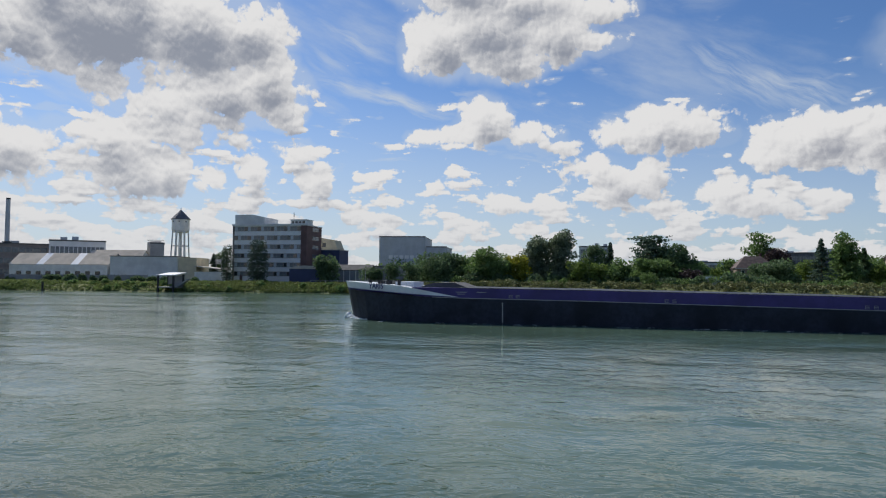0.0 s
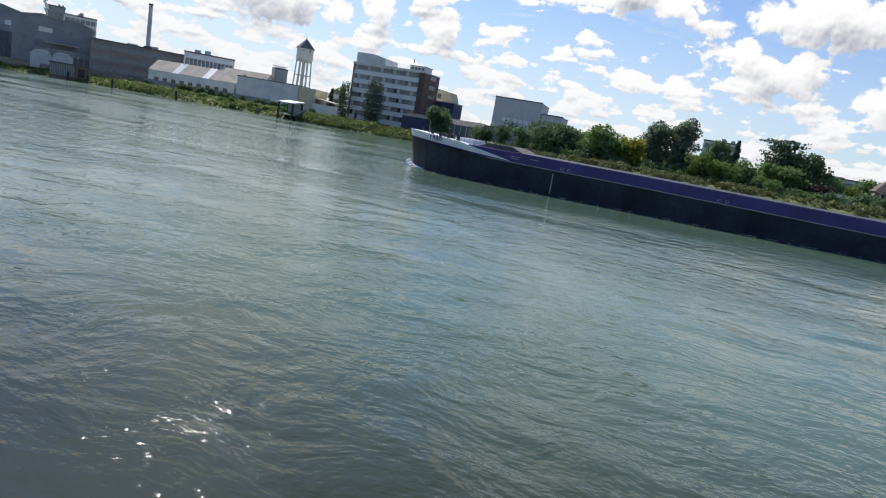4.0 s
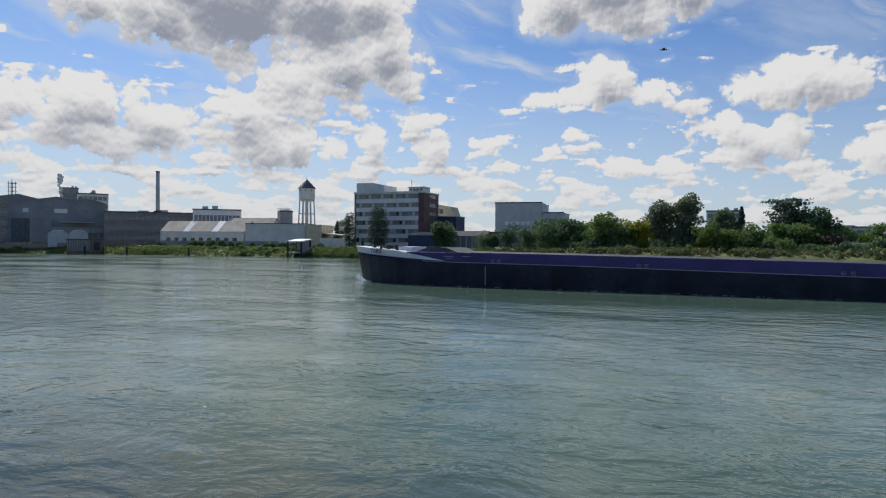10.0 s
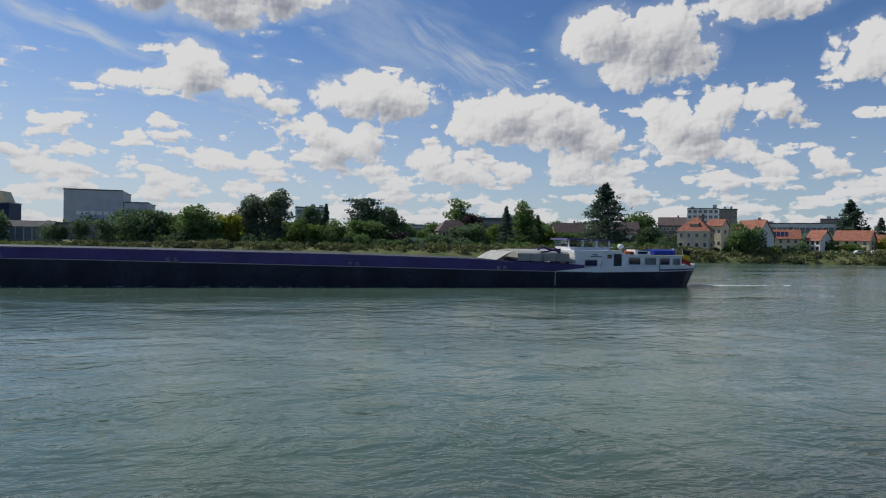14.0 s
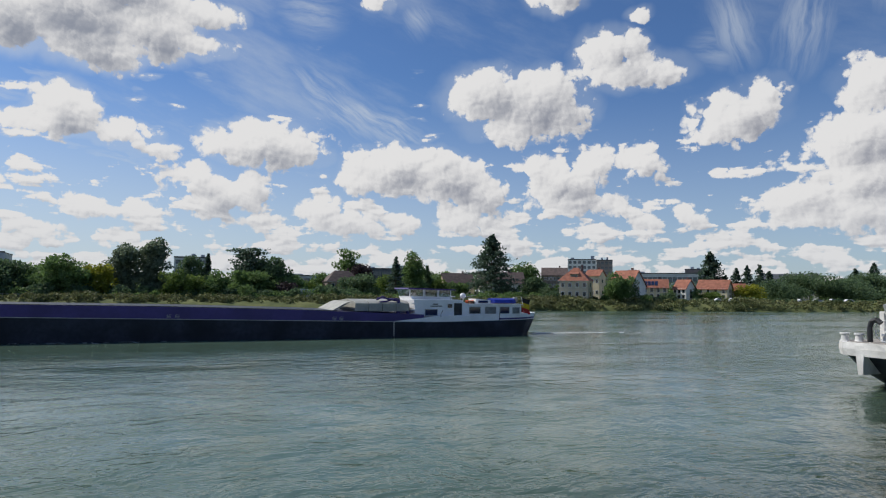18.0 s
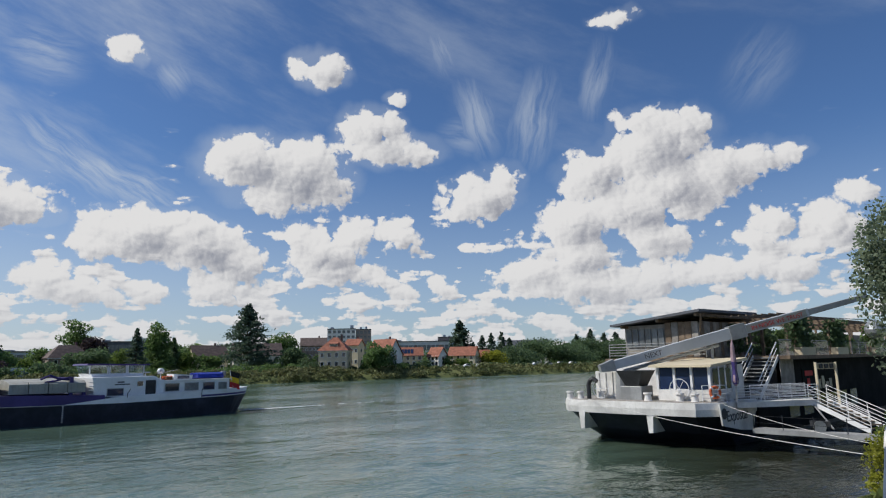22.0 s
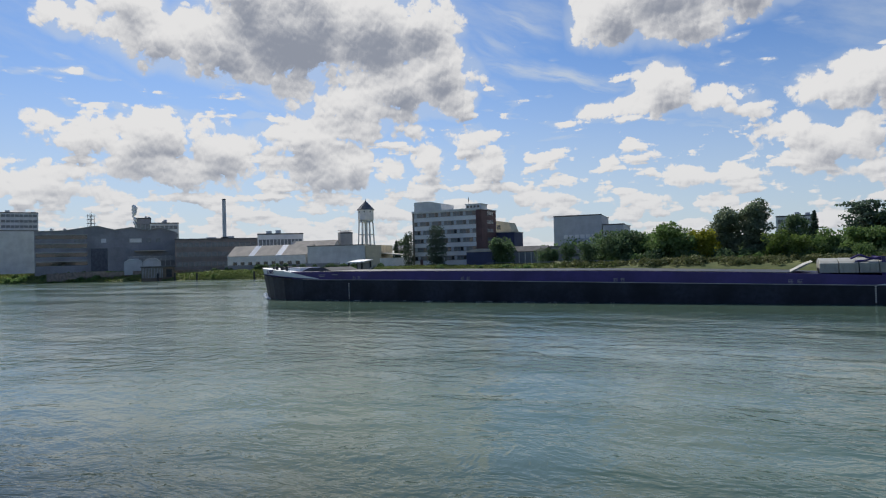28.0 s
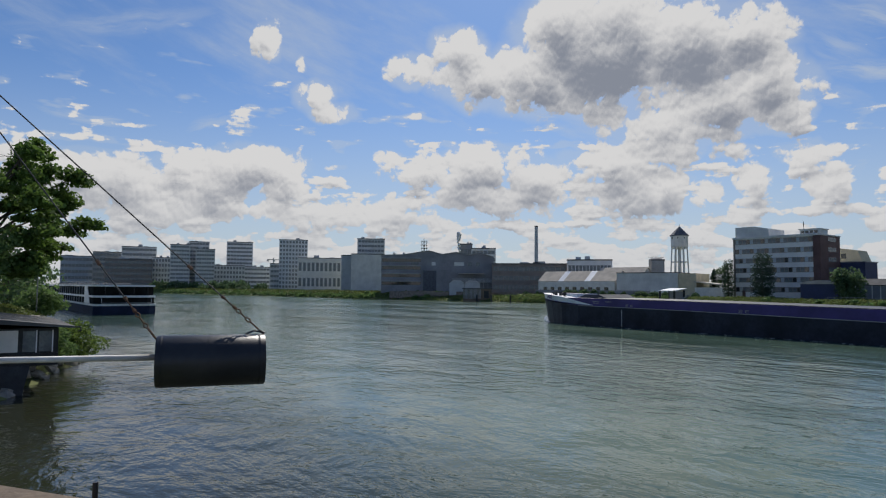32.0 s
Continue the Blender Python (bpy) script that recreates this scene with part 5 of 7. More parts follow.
def water_tower():
    ob = thing("water_tower", "white water tower on legs with a grey pointed roof", "water tower", -166.3, 255, 3.6)
    part("tank", G().turn([(3.5, 20.9), (3.62, 21.2), (3.62, 26.0)], 12), M["palewall"], ob, "white tank drum")
    part("roof", G().turn([(4.05, 25.85), (4.05, 26.1), (2.0, 28.3), (0.18, 30.1), (0.05, 31.2)], 12), M["slate"], ob, "grey pointed roof")
    part("cornice", G().turn([(3.75, 25.6), (3.8, 25.9)], 12), M["paleconcrete"], ob)
    for k in range(6):
        a = math.pi / 6 + k * math.pi / 3
        c, s = math.cos(a), math.sin(a)
        part("leg", G().tube((4.1 * c, 4.1 * s, -0.3), (3.15 * c, 3.15 * s, 21.0), 0.33, 0.28, 6), M["paleconcrete"], ob)
        b = a + math.pi / 3
        part("ring_beam", G().tube((3.5 * c, 3.5 * s, 14.4), (3.5 * math.cos(b), 3.5 * math.sin(b), 14.4), 0.22, 0.22, 6), M["paleconcrete"], ob)
        part("ring_beam", G().tube((3.25 * c, 3.25 * s, 20.4), (3.25 * math.cos(b), 3.25 * math.sin(b), 20.4), 0.25, 0.25, 6), M["paleconcrete"], ob)
    part("riser_pipe", G().tube((0, 0, -0.3), (0, 0, 21), 0.75, 0.75, 10), M["paleconcrete"], ob)
    for k in range(4):
        a = -math.pi / 2 + (k - 1.5) * 0.8
        part("hatch", G().box(-0.25, 0.25, -0.06, 0.06, -0.3, 0.3), M["dark"], ob).matrix_basis = pose(3.6 * math.cos(a), 3.6 * math.sin(a), 24.9, 0, 0, math.degrees(a) + 90)


water_tower()


def chimney():
    ob = thing("factory_chimney", "tall slim dark grey factory chimney", "chimney", -226.2, 226.3, 3.5)
    part("shaft", G().tube((0, 0, 0), (0, 0, 32.4), 0.95, 0.8, 14), M["greyblue"], ob, smooth=False)
    part("collar", G().turn([(1.2, 14.0), (1.7, 14.1), (1.7, 15.1), (1.2, 15.2)], 12), M["dark"], ob)
    part("tip", G().tube((0, 0, 32.4), (0, 0, 33.0), 0.86, 0.86, 14), M["dark"], ob)


chimney()


def dark_factory():
    ob = thing("factory_hall", "long dark grey factory with saddle roofs and pipe bridge", "factory", -281.7, 171.8, 3.4, 53.7)
    w, d = 57.0, 30.0
    prof = [(0, -0.5), (0, 18.6), (11, 18.9), (24, 21.0), (31, 19.2), (38, 20.4), (44, 19.0), (50, 20.2), (57, 18.0), (57, -0.5)]
    part("wall", G().extrude_y(prof, 0, d), M["darkfac"], ob)
    for a, b in zip(prof[1:-1], prof[2:-1]):
        part("roof", G().extrude_y([a, b, (b[0], b[1] + 0.3), (a[0], a[1] + 0.3)], -0.6, d), M["grey"], ob)
    for k in range(4):
        zc = 4.6 + k * 3.9
        part("window_band", G().box(0.5, 20, -0.06, 0.05, zc - 0.9, zc + 0.7), M["glass"], ob)
        part("sill_band", G().box(0.2, 20.3, -0.25, 0.02, zc + 0.75, zc + 1.3), M["concrete"], ob)
    part("projecting_bay", G().box(21, 36, -2.0, 0, -0.5, 11.5), M["darkfac"], ob)
    part("bay_front", G().box(21.4, 28, -2.15, -2.0, 0.5, 11.0), M["slate"], ob)
    for a, b, m in ((25.5, 27.5, "facade"), (37, 42, "palewall"), (44, 46, "curtain"), (15, 19, "curtain"), (48, 50, "curtain")):
        part("window", G().box(a, b, -0.1, 0.05, 13.6, 15.4), M[m], ob)
    part("canopy", G().box(39, 52, -4, -0.1, 9.4, 9.8), M["tin"], ob)
    part("pipe_bridge", pipe_rack(36, 62, -6, 5.2), M["steel"], ob)
    for k in range(4):
        part("roof_vent", G().turn([(0.6, 0), (0.6, 1.3), (0.9, 1.4), (0.3, 1.9)], 8, (6 + k * 5.1, 8)), M["steel"], ob).location = (0, 0, 18.7)
    mast = thing("lattice_mast", "grey lattice mast on the factory roof", "mast", -270.6, 190.5, 22.3, 20)
    for sx in (-0.9, 0.9):
        for sy in (-0.9, 0.9):
            part("post", G().tube((sx, sy, -1.0), (sx, sy, 7.6), 0.12, 0.12, 5), M["dark"], mast)
    for k in range(5):
        part("platform", G().box(-1.3, 1.3, -1.3, 1.3, k * 1.7, k * 1.7 + 0.16).tube((-0.9, -0.9, k * 1.7), (0.9, -0.9, k * 1.7 + 1.7), 0.07, 0.07, 4), M["dark"], mast)


def pipe_rack(x0, x1, y, z):
    g = G()
    for k in range(5):
        g.tube((x0, y + k * 0.35, z + k * 0.45), (x1, y + k * 0.35, z + k * 0.45), 0.14, 0.14, 6)
    for q in np.arange(x0, x1, 2.2):
        g.box(q, q + 0.2, y - 0.2, y + 0.0, -0.3, z + 2.2)
        g.tube((q, y, z), (q + 2.2, y, z + 2.0), 0.07, 0.07, 4)
    return g


dark_factory()


def works_sheds():
    # gabled white sheds
    a = thing("works_shed", "white gabled shed with pale sheet roof panels", "shed", -192.5, 216, 3.4, 6)
    part("wall", G().box(-20, 20, 0, 12, -0.6, 5.6), M["palewall"], a)
    for q in (-20.0, 19.7):
        part("gable_wall", G().extrude_x([(0, 5.6), (6, 10.0), (12, 5.6)], q, q + 0.3), M["palewall"], a)
    part("gable_door", G().box(20.0, 20.06, 4.2, 7.8, -0.4, 3.6), M["grey"], a)
    for q in (2.0, 8.6):
        part("gable_window", G().box(20.0, 20.06, q, q + 1.4, 1.6, 3.4), M["glass"], a)
    for k in range(5):
        m = ("tan", "white", "tan", "white", "tan")[k]
        x0, x1 = [(-20.4, -9), (-9, -6.0), (-6.0, 5), (5, 8.0), (8.0, 20.4)][k]
        part("roof_panel", G().gable(x0, x1, 0, 12, 5.6, 10.1, 0.0, 0.2), M[m], a)
    for k in range(9):
        part("window", G().box(-17 + k * 4.0, -15.0 + k * 4.0, -0.06, 0.05, 1.2, 3.2), M["glass"], a)
    b = thing("works_shed", "white gabled shed behind the long wall", "shed", -179, 228, 3.4, 8)
    part("wall", G().box(-11, 11, 0, 12, -0.6, 7.0), M["palewall"], b)
    part("roof", G().gable(-11, 11, 0, 12, 7.0, 11.8, 0.3, 0.2), M["tan"], b)
    part("gable_wall", G().extrude_x([(0, 7.0), (6, 11.7), (12, 7.0)], 10.7, 11.0), M["palewall"], b)
    c = thing("boundary_hall", "long pale windowless works hall beside the meadow", "hall", -163, 219, 3.4, 14)
    part("wall", G().box(-8, 17, 0, 14, -0.6, 8.9), M["paleconcrete"], c)
    part("roof", G().box(-8.2, 17.1, -0.2, 14.2, 8.9, 9.2), M["rooffelt"], c)
    part("wing", G().box(17.2, 24, 0.4, 16, -0.6, 8.7), M["cream"], c)
    part("lean_to_roof", G().extrude_y([(24.2, 5.2), (42, 3.3), (42, 3.6), (24.2, 5.6)], -3, 10), M["tin"], c)
    part("lean_to", G().box(24.3, 41, -2.6, 9.6, -0.6, 3.3), M["palewall"], c)
    fence = thing("works_fence", "weathered plank and mesh fence along the works", "fence", -176, 207, 3.0, 14)
    for k in range(40):
        part("post", G().box(-26 + k * 1.3, -25.88 + k * 1.3, 0, 0.12, -0.4, 2.6), M["board"], fence)
    part("panel", G().box(-26, 25, 0.06, 0.1, 0.1, 2.3), M["darkfac"], fence)
    # tanks and pipes behind
    tank = thing("storage_tank", "grey riveted storage tank with a ring of railings", "tank", -172.0, 246, 3.5)
    part("shell", G().turn([(3.2, -0.3), (3.2, 15.5), (2.0, 16.2)], 18), M["concrete"], tank)
    part("railing", G().path([(3.2 * math.cos(q / 9 * math.pi), 3.2 * math.sin(q / 9 * math.pi), 16.4) for q in range(19)], 0.06, 4), M["dark"], tank)
    rack = thing("pipe_rack", "long grey pipe rack behind the works hall", "pipes", -168, 240, 3.5, 10)
    part("pipe_run", pipe_rack(-14, 34, 0, 6.6), M["steel"], rack)
    # blue storage tent and pump house
    tent = thing("storage_tent", "pale blue double storage tent on the embankment", "tent", -230, 184.5, 3.3, 51)
    for k in (-1, 1):
        part("hood", G().extrude_y([(-3.4 + 3.5 * k, -0.8), (-3.4 + 3.5 * k, 4.4), (-1.7 + 3.5 * k, 5.5), (1.7 + 3.5 * k, 5.5), (3.4 + 3.5 * k, 4.4), (3.4 + 3.5 * k, -0.8)], 0, 7), M["greyblue"], tent)
        part("hood_roof", G().extrude_y([(-3.5 + 3.5 * k, 4.4), (-1.7 + 3.5 * k, 5.54), (1.7 + 3.5 * k, 5.54), (3.5 + 3.5 * k, 4.4), (1.7 + 3.5 * k, 5.8), (-1.7 + 3.5 * k, 5.8)], -0.2, 7.2), M["white"], tent)
    pump = thing("pump_house", "dark clad pump house over the bank wall", "pump house", -214.5, 179.0, 0, 47)
    part("wall", G().box(-6, 6, 0, 5, -1.2, 5.4), M["wood"], pump)
    part("roof", G().box(-6.4, 6.4, -0.4, 5.4, 5.4, 5.8), M["rooffelt"], pump)
    for k in range(14):
        part("slat", G().box(-5.8 + k * 0.55, -5.5 + k * 0.55, -0.15, 0, 1.2, 5.2), M["grey"], pump)
    part("doorway", G().box(3, 5, -0.12, 0, 1.5, 4.5), M["dark"], pump)
    wall = thing("embankment_wall", "stained concrete embankment wall of the works", "wall", -232, 172, 0, 22)
    for k in range(8):
        part("wall_panel", G().box(-34 + k * 8.5, -25.6 + k * 8.5, 9, 9.6, 0.5, 3.9 + (k % 3) * 0.2), M["stonewall"], wall)
    for q in (-214, -206, -196, -170):
        dolphin = thing("mooring_pile", "dark mooring pile at the works bank", "pile", q, float(bank_far(q)) - 1.2, 0)
        part("shaft", G().tube((0, 0, -1.5), (0, 0, 3.0), 0.35, 0.35, 8), M["dark"], dolphin)
    # landing hut on piles
    hut = thing("landing_shelter", "landing shelter with a pale sheet roof on dark posts", "shelter", -126.4, 188.2, 0)
    part("roof", G().extrude_x([(-2.2, 5.3), (4.6, 6.1), (4.6, 6.3), (-2.2, 5.5)], -3.1, 3.1), M["white"], hut, "pale sheet roof")
    for sx in (-2.8, 2.6):
        for sy in (-1.6, 3.8):
            part("post", G().box(sx - 0.25, sx + 0.25, sy - 0.25, sy + 0.25, -1.2, 5.6), M["dark"], hut)
    part("back_panel", G().box(-2.6, 2.4, 3.5, 3.7, 1.8, 5.2), M["darkfac"], hut)
    part("deck", G().box(-3.0, 2.8, -1.8, 4, 1.4, 1.75), M["concrete"], hut)
    part("ramp", G().extrude_y([(2.8, 1.6), (6.6, 4.2), (6.6, 3.8), (2.8, 1.2)], -0.5, 1.2), M["grey"], hut)


works_sheds()


def blue_annex():
    a = thing("blue_workshop", "blue clad workshop beside the office building", "workshop", -92.5, 236.5, 3.5)
    part("wall", G().box(-6.2, 6, 0, 10, -0.5, 11.8), M["bluefac"], a)
    part("roof", G().box(-6.4, 6.2, -0.2, 10.2, 11.8, 12.1), M["grey"], a)
    copies("window", window_mesh(1.2, 1.5, "curtain"), a, [(-4 + k * 2.0, -0.02, 8.6) for k in range(5)])
    b = thing("sloping_roofed_hall", "pale hall with a brick sloping roof behind the workshop", "hall", -96.5, 252, 3.5)
    part("wall", G().extrude_y([(-4, -0.5), (-4, 17.6), (2, 16.6), (3.4, 13.0), (3.4, -0.5)], 0, 8), M["cream"], b)
    part("window", G().box(-3.2, -1.6, -0.08, 0.02, 13.8, 15.6), M["glass"], b)
    c = thing("domed_store", "blue store with a pale curved roof", "store", -91.5, 214.5, 3.3)
    part("wall", G().box(-5.5, 5.5, 0, 6, -0.5, 4.6), M["bluefac"], c)
    part("roof", G().extrude_y([(-5.8, 4.6), (-4, 5.4), (0, 5.8), (4, 5.4), (5.8, 4.6)], -0.3, 6.3), M["tin"], c)
    d = thing("low_glasshouse", "low dark shed with white posts on the meadow edge", "shed", -79, 225, 3.3)
    part("wall", G().box(-9, 8, 0, 7, -0.5, 4.4), M["darkfac"], d)
    part("roof", G().gable(-9.4, 8.4, 0, 7, 4.4, 6.2, 0.3, 0.2), M["rooffelt"], d)
    for k in range(8):
        part("post", G().box(-8.6 + k * 2.3, -8.35 + k * 2.3, -0.15, 0, -0.4, 4.3), M["palewall"], d)
    wide = block("grey_hall", "large plain grey clad hall behind the trees", -78.3, 300, 6, 22.2, 30, 24.4, "greyblue", 1, 1, "none", 3.6)
    for k in range(7):
        part("window", G().box(-6.5 + k * 2.6, -4.6 + k * 2.6, -0.08, 0.02, 10.2, 11.8), M["facade"], wide)
    block("grey_hall", "lower grey clad hall beside the large one", -62, 302, 4, 9.6, 24, 19.6, "greyblue", 1, 1, "none", 3.6)
    block("dark_depot", "long dark flat-roofed depot behind trees", -72, 270, 4, 44, 14, 9.8, "darkfac", 1, 14, "ribbon", 3.5)
    block("white_block", "white flat-roofed block between the trees", 11.5, 300, -2, 14, 14, 19.5, "paleconcrete", 4, 6, "ribbon", 3.6)
    block("flat_roofed_hall", "long grey flat-roofed school hall behind trees", 68, 340, -11, 70, 20, 13.5, "greyblue", 2, 20, "ribbon", 3.6)
    block("flat_roofed_hall", "long grey flat-roofed building behind trees", 104, 320, -18, 30, 20, 17.4, "slate", 3, 10, "ribbon", 3.6)
    kiosk = thing("white_kiosk", "small white and blue kiosk behind the hedge", "kiosk", 42.6, 210, 3.0)
    part("wall", G().box(-2.7, 2.7, 0, 3, -0.4, 2.9), M["greyblue"], kiosk)
    part("front", G().box(-2.75, -0.8, -0.1, 0, -0.4, 2.95), M["white"], kiosk)
    part("roof", G().box(-2.9, 2.9, -0.2, 3.2, 2.95, 3.15), M["white"], kiosk)
    rail = thing("meadow_fence", "low pale railing along the meadow path", "fence", -60, 207, 3.0)
    for k in range(34):
        part("post", G().box(-26 + k * 1.8, -25.9 + k * 1.8, 0, 0.1, -0.3, 1.0), M["grey"], rail)
    part("rail", G().box(-26, 34, 0.02, 0.08, 0.92, 1.0), M["grey"], rail)


blue_annex()


def house(name, label, x, y, rz, w, d, eave, ridge, wall, roof, cols, rows, z=3.5, axis="x", hip=0.0, chimney=True, dormers=0, shutters=False):
    """A dwelling with pitched roof, windows with frames and a chimney."""
    ob = thing(name, label, "house", x, y, z, rz, "houses on the far bank")
    e, r = eave - z, ridge - z
    part("wall", G().box(-w / 2, w / 2, 0, d, -0.6, e), M[wall], ob)
    if hip:
        o = 0.5
        g = G().loft([[(-w / 2 - o, -o, e), (w / 2 + o, -o, e), (w / 2 + o, d + o, e), (-w / 2 - o, d + o, e)],
                      [(-w / 2 + hip, d / 2 - 0.2, r), (w / 2 - hip, d / 2 - 0.2, r), (w / 2 - hip, d / 2 + 0.2, r), (-w / 2 + hip, d / 2 + 0.2, r)]])
        part("roof", g, M[roof], ob)
    else:
        part("roof", G().gable(-w / 2, w / 2, 0, d, e, r, 0.45, 0.25, axis), M[roof], ob)
        if axis == "x":
            for s in (-w / 2, w / 2 - 0.3):
                part("gable_wall", G().extrude_x([(0, e), (d / 2, r), (d, e)], s, s + 0.3), M[wall], ob)
        else:
            part("gable_wall", G().extrude_y([(-w / 2, e), (0, r), (w / 2, e)], 0, 0.3), M[wall], ob)
            part("gable_wall", G().extrude_y([(-w / 2, e), (0, r), (w / 2, e)], d - 0.3, d), M[wall], ob)
    part("eave_board", G().box(-w / 2 - 0.35, w / 2 + 0.35, -0.38, -0.02, e - 0.22, e - 0.05), M["white"], ob)
    fh = e / rows
    for f in range(rows):
        for c in range(cols):
            q = -w / 2 + (c + 0.5) * w / cols
            zc = fh * (f + 0.52)
            win = part("window", G().box(q - 0.62, q + 0.62, -0.06, 0.03, zc - 0.8, zc + 0.8), M["white"], ob)
            part("pane", G().box(q - 0.5, q + 0.5, -0.075, -0.05, zc - 0.68, zc + 0.68), M["glass"], win)
            if shutters:
                for s in (-1, 1):
                    part("shutter", G().box(q + s * 0.95 - 0.28, q + s * 0.95 + 0.28, -0.07, 0.02, zc - 0.8, zc + 0.8), M["board"], win)
        for s in (-1, 1):
            win = new("window", window_mesh(1.1, 1.4, "glass"))
            win.parent, win.matrix_basis = ob, pose(s * (w / 2 + 0.02), d * 0.5, fh * (f + 0.52), 0, 0, 90)
    if chimney:
        part("chimney", G().box(w * 0.18, w * 0.18 + 0.7, d * 0.5, d * 0.5 + 0.6, r - 1.2, r + 1.1), M["darkred"], ob)
    for k in range(dormers):
        q = (k - (dormers - 1) / 2) * w / (dormers + 0.6)
        dm = part("dormer", G().box(q - 1.4, q + 1.4, 0.9, 3.6, e + 0.5, e + 2.3), M[wall], ob)
        part("dormer_roof", G().gable(q - 1.5, q + 1.5, 0.8, 3.6, e + 2.3, e + 2.9, 0.1, 0.15), M[roof], dm)
        part("pane", G().box(q - 1.1, q + 1.1, 0.84, 0.9, e + 0.9, e + 2.1), M["glass"], dm)
    return ob


house("stone_house", "grey-brown stone house with a dark tiled roof", 66.0, 250, 0, 13.5, 10, 9.3, 13.8, "stonewall", "darktile", 3, 2, 3.5, hip=4.0)
house("garden_house", "cream house with a dark gable roof behind the cedar", 131.0, 240, -20, 19, 11, 9.6, 14.2, "palewall", "darktile", 4, 2, 3.5)
house("brown_roofed_house", "brown-roofed house among trees", 116.0, 250, -10, 13, 10, 9.0, 13.6, "cream", "darktile", 3, 2, 3.5)
house("villa", "cream villa with a steep red hipped roof and dormer", 132.0, 190.0, -47, 10.1, 8.5, 10.1, 14.8, "cream", "tile", 4, 2, 3.9, hip=4.2, dormers=1)
house("gabled_house", "white house with a steep red gable roof", 152.8, 191.0, -77, 9.8, 8.5, 8.8, 14.1, "palewall", "tile", 3, 2, 3.9)
house("terraced_house", "cream terraced house with red roof and solar panels", 173.4, 196.0, -41, 9.4, 7, 8.3, 11.3, "cream", "tile", 4, 2, 3.9)
house("terraced_house", "white terraced house with a red roof", 181.7, 192.0, -78, 5.4, 6.5, 7.9, 11.2, "palewall", "tile", 3, 2, 3.9)
house("terraced_house", "white house with a low red roof", 200.3, 194.0, -61, 11.5, 8, 8.1, 11.5, "cream", "tile", 4, 2, 3.9)
house("terraced_house", "low house with a brown-red roof", 212.1, 192.0, -48, 4.9, 6, 7.2, 10.1, "cream", "tile", 2, 1, 3.9)
house("long_house", "long brown house with a tiled roof behind", 171.3, 262.0, -33, 11.7, 11, 14.1, 17.7, "stonewall", "darktile", 7, 3, 3.9)
house("back_house", "house with a red-brown roof behind the villa", 158.3, 215.0, -56, 5.7, 8, 12.8, 15.2, "cream", "tile", 3, 2, 3.9)
house("dark_roofed_villa", "large house with a dark slate roof among trees", 302.0, 240, -52, 26, 14, 10.0, 17.0, "palewall", "slate", 4, 2, 3.6)
flats = block("apartment_block", "white and brown apartment tower behind the houses", 235.5, 330, -35.5, 17, 12, 26.4, "facade", 7, 6, "grid", 3.6)
block("apartment_block", "brown apartment wing with yellow balconies", 246.6, 322.5, -37.5, 9.5, 12, 26.0, "brown", 7, 4, "grid", 3.6)
block("supermarket", "low flat-roofed commercial hall", 262.0, 290, -42, 44, 18, 17.6, "paleconcrete", 2, 16, "ribbon", 3.6)
block("supermarket", "flat-roofed pavilion with dark roof edge", 279.0, 280, -45, 14, 12, 20.0, "brown", 2, 5, "ribbon", 3.6)
panels = thing("solar_panels", "dark solar panels on a red roof", "solar panel", 173.4, 196.0, 8.3, -41)
for k in range(4):
    part("panel", G().extrude_x([(0.5, 0.70), (2.4, 2.33), (2.4, 2.41), (0.5, 0.78)], -3.9 + k * 1.3, -2.8 + k * 1.3), M["blueglass"], panels)


def parked_car(x, y, rz, paint, label):
    ob = thing("parked_car", label, "car", x, y, land_z(x, y) + 0.02, rz, "cars parked behind the bank")
    body = G().loft([[(-2.1, s * 0.85, 0.35), (-2.1, s * 0.85, 0.85), (-1.5, s * 0.85, 0.95), (-1.0, s * 0.72, 1.42), (0.6, s * 0.72, 1.45), (1.2, s * 0.85, 0.95), (2.1, s * 0.85, 0.8), (2.1, s * 0.85, 0.35)] for s in (-1, 1)])
    part("body", body, M[paint], ob)
    part("side_window", G().extrude_y([(-1.3, 0.98), (-0.9, 1.36), (0.5, 1.38), (1.0, 0.98)], -0.83, -0.75), M["glass"], ob)
    for sx in (-1.35, 1.35):
        part("wheel", G().tube((sx, -0.9, 0.32), (sx, -0.6, 0.32), 0.32, 0.32, 12), M["dark"], ob)


for k, (q, m) in enumerate(((188, "white"), (193.5, "white"), (199, "grey"), (222, "white"), (229, "grey"), (236, "white"), (243, "white"))):
    parked_car(q, float(bank_far(q)) + 15.5, -18, m, "small %s parked car behind the bank hedge" % ("white" if m == "white" else "grey"))
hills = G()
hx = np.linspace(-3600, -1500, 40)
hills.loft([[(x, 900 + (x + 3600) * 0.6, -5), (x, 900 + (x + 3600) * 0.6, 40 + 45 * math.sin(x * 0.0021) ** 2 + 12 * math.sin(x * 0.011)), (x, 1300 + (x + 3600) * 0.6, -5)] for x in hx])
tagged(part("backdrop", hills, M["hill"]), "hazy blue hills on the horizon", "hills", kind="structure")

# ---- the moored event ship and its gangway ----


def ring(g, c, r, t, axis="x", n=20):
    """A torus of radius r and tube t round c."""
    pts = []
    for k in range(n + 1):
        a = 2 * math.pi * k / n
        u, v = r * math.cos(a), r * math.sin(a)
        pts.append((c[0], c[1] + u, c[2] + v) if axis == "x" else (c[0] + u, c[1], c[2] + v))
    return g.path(pts, t, 6)


